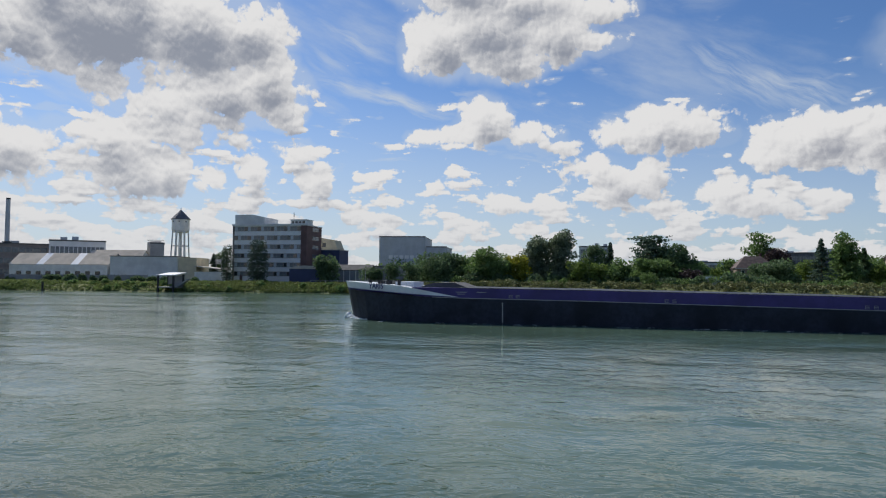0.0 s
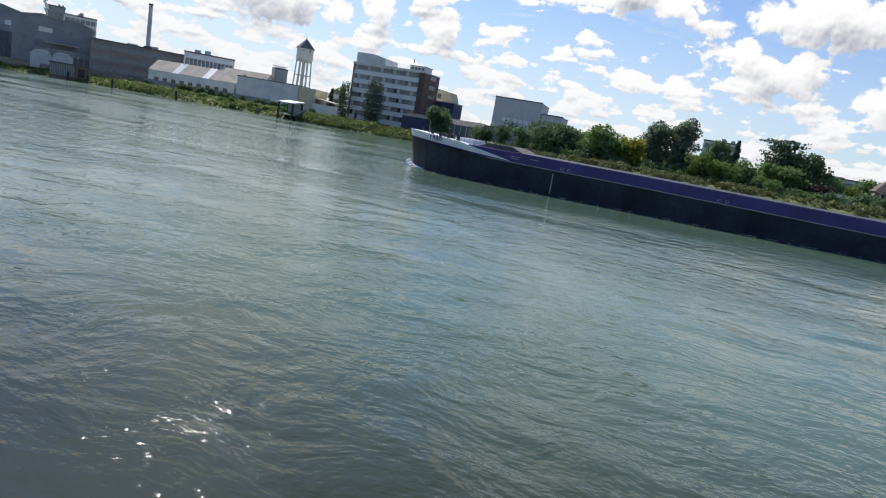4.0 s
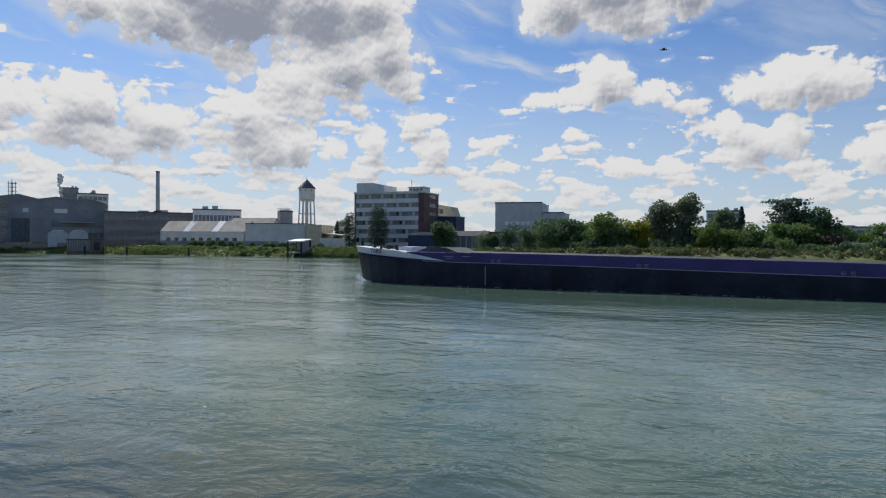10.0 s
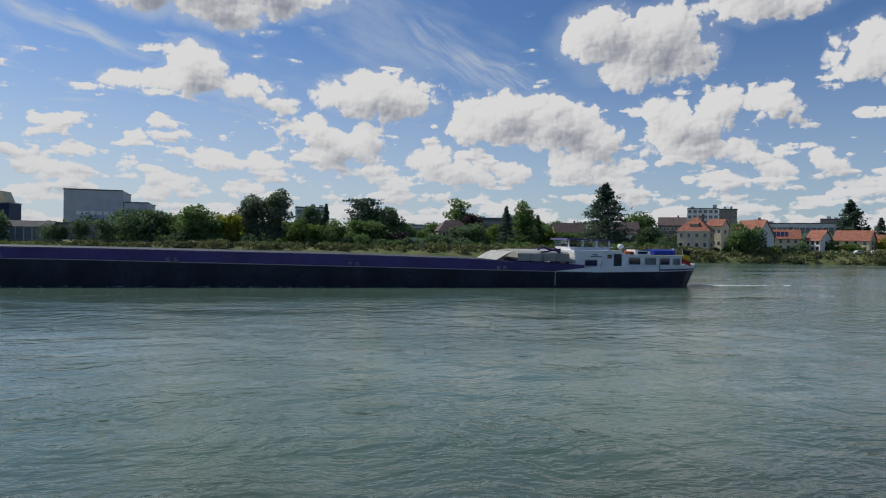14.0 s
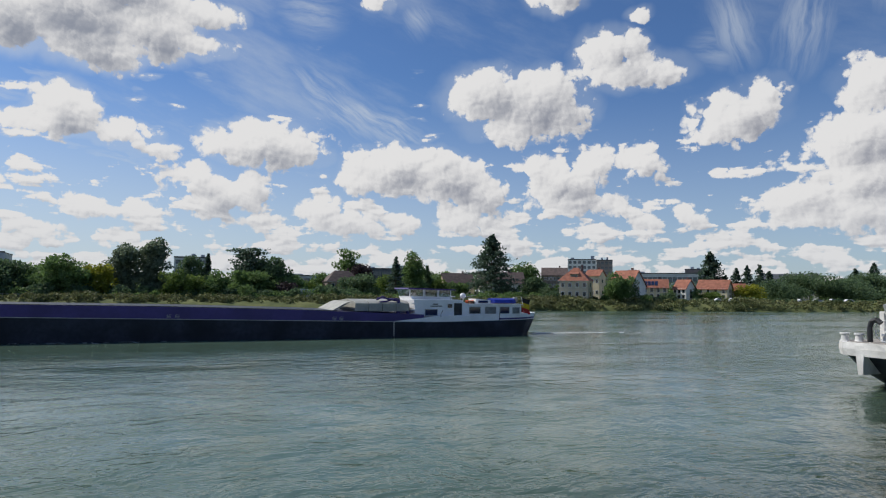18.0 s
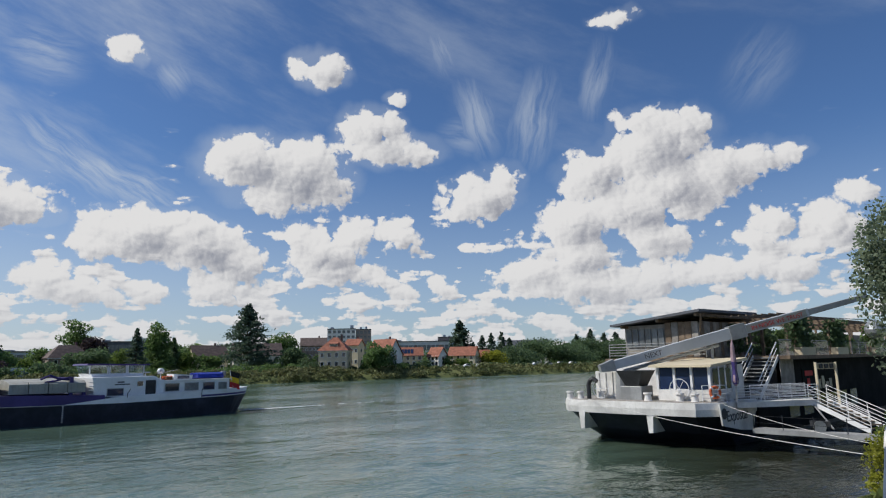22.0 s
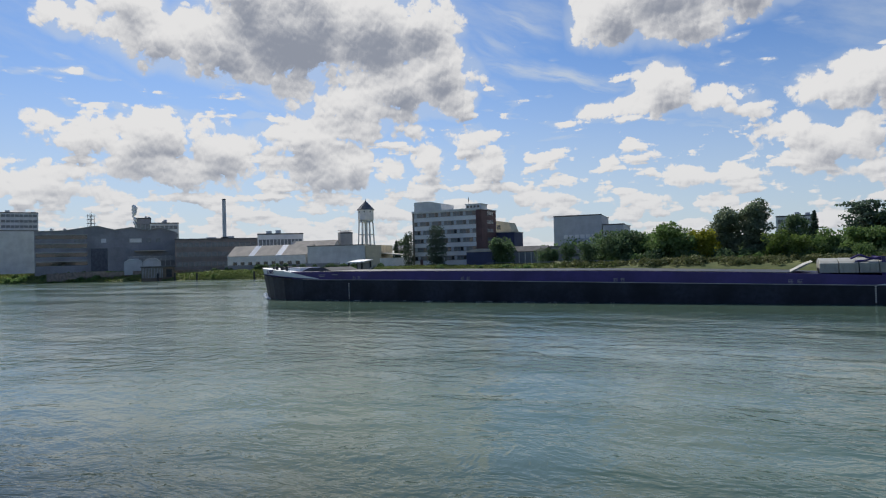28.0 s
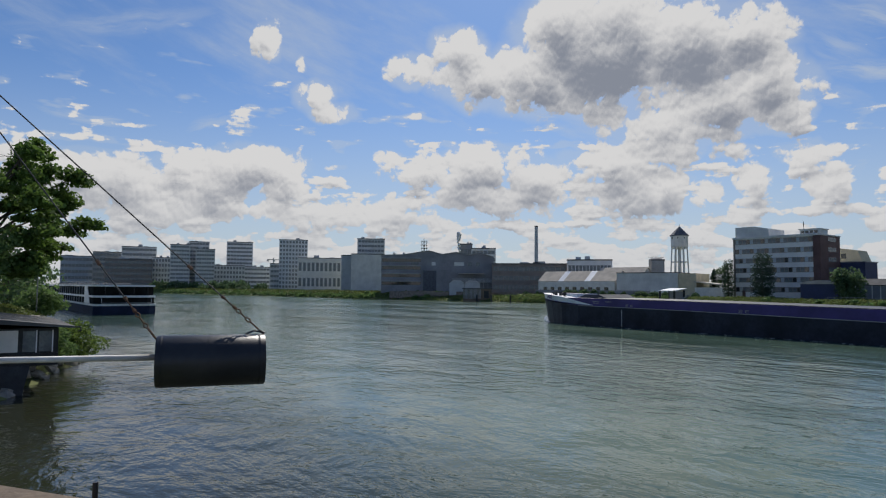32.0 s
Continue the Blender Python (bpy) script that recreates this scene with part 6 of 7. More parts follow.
def railing(parent, pts, height=1.0, bars=3, step=1.5, r=0.03, material="white"):
    """Posts and bars along a line of deck points."""
    for a, b in zip(pts, pts[1:]):
        a, b = Vector(a), Vector(b)
        n = max(1, int((b - a).length / step))
        for k in range(n + 1):
            p = a.lerp(b, k / n)
            part("rail_post", G().tube(p, p + Vector((0, 0, height)), r, r, 6), M[material], parent)
        for k in range(bars):
            z = Vector((0, 0, height * (k + 1) / bars))
            part("rail_bar", G().tube(a + z, b + z, r * 0.9, r * 0.9, 6), M[material], parent)


def event_ship():
    """Old cargo ship moored as a restaurant, seen on its blunt bow; white rim, black hull, roof terrace behind."""
    ob = thing("moored_ship", "old black and white ship moored as a terrace restaurant", "ship")
    X0, Y0, Y1, XE, D = 40.0, 17.5, 29.2, 118.0, 2.9

    def outline(z):
        """Plan at a height: the raked, rounded bow runs back below the rim."""
        back = np.interp(z, [-1.5, 0, 0.9, 2.0, 2.9], [6.0, 3.4, 1.7, 0.4, 0.0])
        nip = np.interp(z, [-1.5, 0, 0.9, 2.0, 2.9], [1.6, 1.0, 0.5, 0.15, 0.0])
        pts = [(XE, Y0 + nip * 0.2), (X0 + back + 5, Y0 + nip * 0.2), (X0 + back + 1.2, Y0 + nip * 0.6 + 0.15), (X0 + back, Y0 + nip + 1.2),
               (X0 + back - 0.25, (Y0 + Y1) / 2), (X0 + back, Y1 - nip - 1.2), (X0 + back + 1.2, Y1 - nip * 0.6 - 0.15), (X0 + back + 5, Y1 - nip * 0.2), (XE, Y1 - nip * 0.2)]
        return [(x, y, z) for x, y in pts]

    part("hull", G().loft([outline(z) for z in (-1.5, 0, 0.5, 0.9, 1.5, 2.02)]), M["black"], ob, "black riveted hull")
    grow = lambda ring_, s: [(x - s if x < X0 + 9 else x, y + (s if y > 23 else -s), z) for x, y, z in ring_]
    part("rim", G().loft([[(x, y, z) for x, y, _ in grow(outline(2.9), s)] for z, s in ((2.08, 0.04), (2.5, 0.09), (2.9, 0.05))]), M["offwhite"], ob, "white painted bow rim with rust streaks")
    part("deck", G().loft([grow(outline(2.9), -0.15), [(x, y, 2.94) for x, y, _ in grow(outline(2.9), -0.2)]]), M["board"], ob)
    for y in (26.9, 21.7):
        part("fender_bracket", G().loft([[(X0 - 0.16, y - 0.3, 2.75), (X0 - 0.16, y + 0.3, 2.75), (X0 + 0.6, y + 0.3, 2.75), (X0 + 0.6, y - 0.3, 2.75)],
                                         [(X0 - 0.12, y - 0.15, 0.95), (X0 - 0.12, y + 0.15, 0.95), (X0 + 1.6, y + 0.15, 0.95), (X0 + 1.6, y - 0.15, 0.95)]]), M["offwhite"], ob, "white tapered fender bracket")
    # white bow side with the name
    part("name_strake", G().extrude_y([(40.9, 1.55), (40.6, 2.88), (46.6, 2.88), (45.6, 0.95), (43.6, 1.1)], 17.40, 17.50), M["offwhite"], ob)
    text_on(ob, "Expostar", pose(43.2, 17.39, 1.75, 90, 0, 0), 0.95, M["bar"], 0.01)
    part("emblem", G().tube((41.15, 17.36, 2.25), (41.15, 17.42, 2.25), 0.34, 0.34, 16), M["bar"], ob)
    # bollards and deck gear
    for x, y in ((40.7, 28.4), (40.9, 27.6), (41.6, 26.3), (40.9, 22.3), (41.2, 20.2), (41.0, 19.1), (42.4, 18.1), (43.4, 17.9)):
        part("bollard", G().turn([(0.3, D), (0.24, D + 0.1), (0.2, D + 0.42), (0.3, D + 0.46), (0.28, D + 0.56)], 12, (x, y)), M["offwhite"], ob, smooth=False)
    part("vent_pipe", G().path([(40.9, 26.9, D), (40.9, 26.9, D + 1.0), (40.9, 26.75, D + 1.35), (40.9, 26.45, D + 1.45), (40.9, 26.2, D + 1.25)], 0.16, 8), M["dark"], ob, "dark goose-neck vent")
    box = part("deck_locker", G().box(42.0, 44.2, 24.3, 27.0, D, D + 1.95), M["offwhite"], ob, "weathered white deck locker", bevel=0.05)
    for k in range(5):
        part("rib", G().box(41.93, 42.0, 24.45 + k * 0.55, 24.53 + k * 0.55, D + 0.1, D + 1.85), M["offwhite"], box)
    for y, z in ((26.1, D + 0.75), (20.2, D + 0.8)):
        g = G()
        ring(g, (41.2, y, z), 0.66, 0.026)
        for k in range(3):
            a = k * math.pi / 3
            g.tube((41.2, y - 0.65 * math.cos(a), z - 0.65 * math.sin(a)), (41.2, y + 0.65 * math.cos(a), z + 0.65 * math.sin(a)), 0.018, 0.018, 5)
        part("hand_wheel", g, M["white"], ob, "white spoked brake wheel")
    part("crane_plinth", G().box(41.0, 42.6, 22.8, 24.4, D, D + 0.95), M["grey"], ob, "grey steel crane plinth", bevel=0.04)
    part("slewing_seat", G().loft([[(41.2, 23.1, D + 0.95), (41.2, 24.1, D + 0.95), (42.4, 24.1, D + 0.95), (42.4, 23.1, D + 0.95)],
                                   [(40.9, 22.6, D + 2.0), (40.9, 24.6, D + 2.0), (42.7, 24.6, D + 2.0), (42.7, 22.6, D + 2.0)]]), M["dark"], ob)
    # steering house on the bow
    cab = part("deckhouse_wall", G().box(41.6, 47.0, 18.35, 21.9, D, D + 0.75), M["offwhite"], ob)
    for k in range(4):
        y = 21.9 - k * 1.18
        part("window_post", G().box(41.58, 41.76, y - 0.09, y + 0.06, D + 0.75, D + 2.25), M["white"], cab)
    for k in range(3):
        y = 21.8 - k * 1.18
        part("pane", G().box(41.66, 41.70, y - 1.08, y - 0.04, D + 0.75, D + 2.2), M["blueglass"], cab)
    for k in range(3):
        x = 42.2 + k * 1.0
        part("side_pane", G().box(x, x + 0.75, 18.33, 18.37, D + 0.75, D + 2.1), M["blueglass"], cab)
        part("window_post", G().box(x + 0.76, x + 0.94, 18.31, 18.42, D + 0.75, D + 2.25), M["white"], cab)
    part("side_wall", G().box(45.0, 47.0, 18.3, 18.5, D, D + 2.3), M["offwhite"], cab)
    part("house_roof", G().extrude_y([(41.2, D + 2.2), (41.2, D + 2.35), (47.2, D + 2.75), (47.2, D + 2.55)], 18.0, 22.3), M["cream"], ob, "flat cream deckhouse roof")
    railing(ob, [(40.9, 18.55, D), (42.3, 17.62, D)], 1.05, 4, 0.9, 0.022)
    # lifebuoy on the rail
    buoy = thing("lifebuoy", "orange lifebuoy with white straps on the rail", "lifebuoy", 41.53, 18.0, D + 0.62, -33.6)
    part("tube", ring(G(), (0, 0, 0), 0.34, 0.09, "y", 18), M["orange"], buoy, smooth=True)
    for k in range(4):
        a = math.pi / 4 + k * math.pi / 2
        part("strap", G().box(-0.1, 0.1, -0.1, 0.1, -0.05, 0.05), M["white"], buoy).matrix_basis = pose(0.34 * math.cos(a), 0, 0.34 * math.sin(a), 0, math.degrees(-a), 0)
    # dark side wall with shuttered windows
    part("side_plating", G().box(52.0, XE, 17.36, 17.5, 0.4, 5.4), M["sooty"], ob)
    for k in range(6):
        part("window", G().box(52.5 + k * 3.2, 54.6 + k * 3.2, 17.3, 17.37, 1.2, 2.6), M["glass"], ob)
    part("lower_house", G().box(51.6, XE, 17.9, 28.8, D, 5.45), M["dark"], ob)
    part("concrete_panel", G().box(51.4, 54.2, 17.28, 17.35, 2.9, 5.44), M["board"], ob)
    part("mural", G().box(56.0, 64.0, 17.30, 17.36, 2.9, 4.7), M["sooty"], ob, "faded painted panel with pale and red shapes")
    part("mural_shape", G().box(56.6, 58.4, 17.26, 17.30, 4.1, 4.5).box(57.0, 57.6, 17.26, 17.30, 3.3, 3.9), M["red"], ob)
    for k in range(5):
        part("mural_shape", G().prism([(58.6 + k, 17.27), (59.3 + k, 17.27), (59.3 + k, 17.3), (58.6 + k, 17.3)], 3.0, 3.5 + 0.25 * (k % 3)), M["curtain"], ob)
    # terrace deck
    part("terrace_deck", G().prism([(47.0, 20.9), (51.2, 20.9), (51.2, 16.5), (XE, 16.5), (XE, 29.2), (47.0, 29.2)], 5.45, 5.72), M["wood"], ob)
    part("side_bulwark", G().box(46.6, 52.0, 17.36, 17.5, 0.4, 2.9), M["sooty"], ob)
    part("fore_cabin", G().box(47.0, 51.4, 21.2, 28.8, D, 5.45), M["offwhite"], ob)
    railing(ob, [(47.1, 28.8, 5.72), (47.1, 20.8, 5.72)], 1.1, 5, 1.6, 0.035, "grey")
    for k in range(52):
        x = 51.4 + k * 0.22
        part("baluster", G().box(x, x + 0.025, 17.2, 17.22, 5.72, 6.85), M["grey"], ob)
    part("handrail", G().box(51.3, 62.8, 17.17, 17.25, 6.85, 6.92), M["grey"], ob)
    railing(ob, [(62.9, 17.2, 5.72), (112, 17.2, 5.72)], 1.1, 6, 2.4, 0.03, "grey")
    # terrace hut
    hut = part("hut_wall", G().box(48.0, 56.0, 21.6, 27.8, 5.72, 8.3), M["board"], ob, "boarded terrace hut")
    for k in range(5):
        part("board", G().box(47.92, 48.0, 21.65 + k * 0.54, 22.13 + k * 0.54, 5.75, 8.4), M["wood" if k % 3 else "board"], hut)
    for k in range(6):
        part("pane", G().box(47.88, 47.93, 24.4 + k * 0.55, 24.85 + k * 0.55, 6.6, 8.0), M["curtain"], hut)
    for k in range(14):
        part("board", G().box(48.1 + k * 0.56, 48.6 + k * 0.56, 21.5, 21.6, 5.75, 8.4), M["board" if k % 3 else "wood"], hut)
    part("hut_roof", G().loft([[(46.9, 21.0, 9.05), (46.9, 28.5, 8.25), (57.0, 28.5, 8.25), (57.0, 20.6, 9.1)], [(46.9, 21.0, 9.25), (46.9, 28.5, 8.42), (57.0, 28.5, 8.42), (57.0, 20.6, 9.3)]]), M["slate"], ob, "shallow dark roof of the terrace hut")
    for y, z in ((21.4, 8.75), (24.5, 8.45), (27.6, 8.1)):
        part("roof_beam", G().box(47.1, 56.5, y - 0.1, y + 0.1, z, z + 0.22), M["wood"], ob)
    part("roof_brace", G().tube((47.9, 21.5, 7.6), (47.2, 21.0, 8.9), 0.07, 0.07, 5), M["wood"], ob)
    # pergola
    for k, x in enumerate((54.9, 57.7, 63.6, 67.6, 77.3, 84.0, 91.0, 99.0, 108.0)):
        for y in (17.2, 20.6, 24.0):
            part("pergola_post", G().box(x - 0.1, x + 0.1, y - 0.1, y + 0.1, 5.72, 8.5), M["wood"], ob)
        part("pergola_beam", G().box(x - 0.08, x + 0.08, 16.6, 25.0, 8.5, 8.72), M["wood"], ob)
    for k in range(15):
        part("pergola_lath", G().box(50.5, 112.0, 16.8 + k * 0.55, 16.88 + k * 0.55, 8.72, 8.82), M["wood"], ob)
    part("terrace_back", G().box(58, XE, 26.5, 26.8, 5.72, 8.4), M["dark"], ob)
    # stair to the terrace
    foot, head = Vector((47.1, 18.2, 3.0)), Vector((51.2, 18.2, 5.7))
    wide = Vector((0, -0.85, 0))
    for k in range(11):
        p = foot.lerp(head, k / 10.5)
        tread = part("tread", G().box(-0.17, 0.17, -0.85, 0.85, -0.03, 0.03), M["grey"], ob)
        tread.matrix_basis = pose(p.x, p.y, p.z)
    for sgn in (-1, 1):
        part("stair_stringer", G().loft([[q + wide * sgn + Vector((0, 0, z)) + wide.normalized() * w * sgn for z, w in ((-0.25, 0), (0.08, 0), (0.08, 0.06), (-0.25, 0.06))] for q in (foot, head)]), M["white"], ob)
        part("stair_rail", G().path([foot + wide * sgn + Vector((0, 0, 1.0)), head + wide * sgn + Vector((0, 0, 1.0))], 0.04), M["white"], ob)
        part("stair_rail", G().path([foot + wide * sgn + Vector((0, 0, 0.55)), head + wide * sgn + Vector((0, 0, 0.55))], 0.025), M["white"], ob)
    part("stair_back", G().box(51.4, 51.6, 17.6, 21.5, 2.9, 5.5), M["dark"], ob)
    return ob


event_ship()


def planter(x):
    ob = thing("planter_box", "pale wooden planter box with leafy bamboo on the terrace", "planter", x, 16.82, 5.72, 0, "planters on the terrace")
    part("trough", G().box(-1.6, 1.6, -0.28, 0.28, 0.0, 0.6), M["cream"], ob, bevel=0.03)
    rng = np.random.default_rng(int(x * 10))
    n = 1300
    pts = np.stack([rng.normal(0, 0.9, n).clip(-1.8, 1.8), rng.normal(0.3, 0.3, n), 0.7 + 2.3 * rng.uniform(0, 1, n) ** 0.9], 1)
    leaves = new("foliage", quads_mesh("foliage", leaf_quads(pts, 0.13, rng, 0.4, 1.5), M["deep" if int(x) % 2 else "leaf"]))
    leaves.parent = ob


for q in (55.8, 65.0, 78.5, 92.0):
    planter(q)
for q, m in ((53.5, "deep"), (59.6, "deep"), (65.9, "leaf"), (72.0, "deep"), (79.0, "deep"), (86.0, "leaf"), (96.0, "deep")):
    tree("poplar", q, 21.5, 8.4 if int(q) % 2 else 8.0, 3.2, m, "climbing plants and shrubs under the pergola", z=5.72, dense=0.7, leaf=0.14)


def boom():
    """Grey telescopic boom that lies from the bow gear over the terrace."""
    ob = thing("crane_boom", "grey steel crane boom lying across the moored ship", "crane")
    a, b = Vector((41.3, 25.4, 5.2)), Vector((54.3, 12.2, 9.75))
    d = (b - a).normalized()
    side = d.cross(Vector((0, 0, 1))).normalized()
    up = side.cross(d)

    def seg(f0, f1, h0, h1, w):
        rings = []
        for f, h in ((f0, h0), (f1, h1)):
            c = a.lerp(b, f)
            rings.append([c + side * w - up * h / 2, c - side * w - up * h / 2, c - side * w + up * h / 2, c + side * w + up * h / 2])
        return G().loft(rings)

    main = part("main_section", seg(0.0, 0.5, 0.62, 0.84, 0.28), M["greyblue"], ob, bevel=0.04)
    part("middle_section", seg(0.5, 0.78, 0.66, 0.6, 0.22), M["greyblue"], ob, bevel=0.03)
    part("tip_section", seg(0.78, 1.0, 0.44, 0.36, 0.16), M["grey"], ob, bevel=0.03)
    part("head", G().box(-0.25, 0.25, -0.2, 0.2, -0.28, 0.28), M["grey"], ob).matrix_basis = Matrix.Translation(b) @ d.to_track_quat("X", "Z").to_matrix().to_4x4()
    part("heel", seg(-0.035, 0.02, 0.5, 0.85, 0.4), M["grey"], ob)
    part("pedestal", G().tube((41.6, 24.6, 2.9), (41.6, 24.6, 4.8), 0.5, 0.4, 12), M["grey"], ob)
    c0, c1 = a.lerp(b, 0.05) - up * 0.6, a.lerp(b, 0.42) - up * 0.6
    part("hydraulic_ram", G().tube(c0, c1, 0.14, 0.1, 8), M["steel"], ob)
    part("clamp", seg(0.47, 0.53, 1.0, 1.0, 0.36), M["grey"], ob)
    part("support_post", G().tube(a.lerp(b, 0.4) - up * 0.3, (a.lerp(b, 0.4).x, a.lerp(b, 0.4).y, 5.5), 0.1, 0.1, 8), M["grey"], ob)
    face = d.to_track_quat("X", "Z").to_matrix().to_4x4()
    for words, f, size in (("NEXT", 0.17, 0.5), ("IN NOISE WE TRUST", 0.655, 0.42)):
        c = a.lerp(b, f) + side * (0.29 if f < 0.5 else 0.235) - up * 0.17
        text_on(ob, words, Matrix.Translation(c) @ face @ pose(0, 0, 0, 90, 0, 0), size, M["bar" if f < 0.5 else "red"], 0.005)
    panel = part("banner", seg(0.535, 0.77, 0.48, 0.46, 0.225), M["hatch"], ob)


boom()


def parasol():
    ob = thing("closed_parasol", "closed dusky pink and purple parasol on the ship's deck", "parasol", 42.6, 17.1, 2.9)
    part("pole", G().tube((0, 0, 0), (0, 0, 4.0), 0.04, 0.04, 8), M["steel"], ob)
    part("cloth", G().turn([(0.08, 1.0), (0.2, 1.3), (0.12, 2.0), (0.17, 2.6), (0.12, 3.4), (0.04, 3.9)], 9), M["parasol"], ob)
    part("cloth_stripe", G().turn([(0.16, 1.1), (0.225, 1.35), (0.14, 2.0), (0.19, 2.5)], 5), M["purple"], ob)


parasol()


def gangway():
    ob = thing("gangway", "white railed platform with steps down to a grey gangway", "gangway")
    part("platform", G().prism([(43.0, 17.3), (48.0, 14.0), (49.3, 15.2), (45.2, 17.3)], 2.66, 2.84), M["paleconcrete"], ob)
    part("platform_edge", G().prism([(42.96, 17.26), (47.96, 13.96), (48.0, 14.0), (43.0, 17.3)], 2.5, 2.86), M["offwhite"], ob)
    railing(ob, [(43.0, 17.25, 2.84), (48.0, 14.0, 2.84)], 1.0, 6, 1.5, 0.025)
    railing(ob, [(45.2, 17.25, 2.84), (49.3, 15.15, 2.84)], 1.0, 6, 1.7, 0.025)
    a, b = Vector((48.6, 14.2, 2.75)), Vector((45.9, 10.2, 1.3))
    for s in (-0.7, 0.7):
        off = Vector((0.83 * s, -0.56 * s, 0))
        part("stair_stringer", G().loft([[p + off + Vector((0, 0, z)) + off.normalized() * w for z, w in ((-0.2, 0), (0.1, 0), (0.1, 0.06), (-0.2, 0.06))] for p in (a, b)]), M["white"], ob)
        railing(ob, [tuple(a + off), tuple(b + off)], 1.0, 4, 1.4, 0.024)
    for k in range(9):
        p = a.lerp(b, (k + 0.5) / 9)
        tread = part("tread", G().box(-0.7, 0.7, -0.17, 0.17, -0.03, 0.03), M["wood"], ob)
        tread.matrix_basis = pose(p.x, p.y, p.z, 0, 0, -34)
    for q in ((48.1, 14.0), (49.9, 13.3)):
        part("gate_post", G().box(q[0] - 0.07, q[0] + 0.07, q[1] - 0.07, q[1] + 0.07, 2.5, 5.25), M["cream"], ob)
    part("gate_lintel", G().loft([[(48.1, 14.0, z), (49.9, 13.3, z), (49.92, 13.36, z), (48.12, 14.06, z)] for z in (4.8, 5.2)]), M["cream"], ob)
    for k in range(3):
        part("gate_panel", G().box(-0.13, 0.13, -0.08, 0.08, -0.15, 0.15), M["dark"], ob).matrix_basis = pose(48.5 + 0.48 * k, 13.82 - 0.19 * k, 5.0, 0, 0, -21)
    # lower grey gangway to the bank
    part("walkway", G().prism([(42.6, 16.3), (42.0, 5.0), (43.2, 5.0), (43.8, 16.3)], 1.2, 1.32), M["concrete"], ob)
    part("walkway_girder", G().prism([(42.48, 16.3), (41.88, 5.0), (42.0, 5.0), (42.6, 16.3)], 1.06, 1.34), M["grey"], ob)
    for k in range(7):
        p = Vector((42.5, 16.2, 0)).lerp(Vector((41.9, 5.0, 0)), k / 6.5)
        part("stanchion", G().tube((p.x, p.y, 0.9), (p.x, p.y, 2.2), 0.025, 0.025, 6), M["dark"], ob)
    part("wire", G().tube((42.5, 16.2, 2.1), (41.9, 5.0, 2.1), 0.012, 0.012, 5), M["dark"], ob)
    part("wire", G().tube((42.5, 16.2, 1.7), (41.9, 5.0, 1.7), 0.012, 0.012, 5), M["dark"], ob)
    part("trolley_wheel", G().tube((42.9, 12.6, 1.6), (43.05, 12.7, 1.6), 0.34, 0.32, 14), M["steel"], ob, "bright spoked trolley wheel")
    part("trolley_frame", G().box(43.1, 43.5, 12.2, 13.2, 1.6, 1.9), M["dark"], ob)
    part("strut", G().tube((47.6, 14.2, 2.5), (44.0, 12.2, 1.4), 0.05, 0.05, 6), M["grey"], ob)
    board = thing("notice_board", "grey framed notice board beside the gangway", "notice board", 45.8, 8.6, 2.0, -78)
    part("frame", G().box(-0.75, 0.75, -0.06, 0.06, 0.9, 2.0), M["steel"], board)
    part("sheet", G().box(-0.62, 0.62, -0.075, -0.055, 1.02, 1.88), M["dark"], board)
    part("sheet", G().box(-0.55, -0.05, -0.09, -0.07, 1.1, 1.8), M["palewall"], board)
    for k in range(3):
        part("writing_bar", G().box(0.05, 0.5, -0.09, -0.07, 1.25 + k * 0.2, 1.31 + k * 0.2), M["palewall"], board)
    for s in (-0.6, 0.6):
        part("post", G().box(s - 0.04, s + 0.04, 0, 0.08, -0.9, 1.0), M["steel"], board)
    fence = thing("landing_fence", "grey barred fence at the gangway landing", "fence", 45.2, 8.2, 1.3, -76)
    for k in range(12):
        part("bar", G().tube((-1.0 + k * 0.25, 0, -0.2), (-1.0 + k * 0.25, 0, 1.0), 0.018, 0.018, 5), M["steel"], fence)
    part("rail", G().tube((-1.1, 0, 1.0), (2.0, 0, 1.0), 0.03, 0.03, 6), M["steel"], fence)
    for k, (p, q) in enumerate((((40.2, 26.5, 2.95), (24.6, 4.5, 2.5)), ((41.8, 18.0, 2.9), (28.0, 5.0, 2.4)))):
        rope = thing("mooring_rope", "pale mooring rope from the bow to the bank", "rope")
        p, q = Vector(p), Vector(q)
        part("strand", G().path([p.lerp(q, i / 14) - Vector((0, 0, 1.2 * (i / 14) * (1 - i / 14))) for i in range(15)], 0.013, 6), M["offwhite"], rope)
    ball = thing("mirror_ball", "silver mirror ball hung from the pergola", "mirror ball", 60.0, 12.9, 7.6)
    part("ball", G().turn([(0.06, -0.75), (0.45, -0.62), (0.7, -0.3), (0.76, 0), (0.7, 0.3), (0.45, 0.62), (0.06, 0.75)], 18), M["steel"], ball)
    part("hanger", G().tube((0, 0, 0.7), (0, 3.9, 1.2), 0.03, 0.03, 5), M["dark"], ball)


gangway()
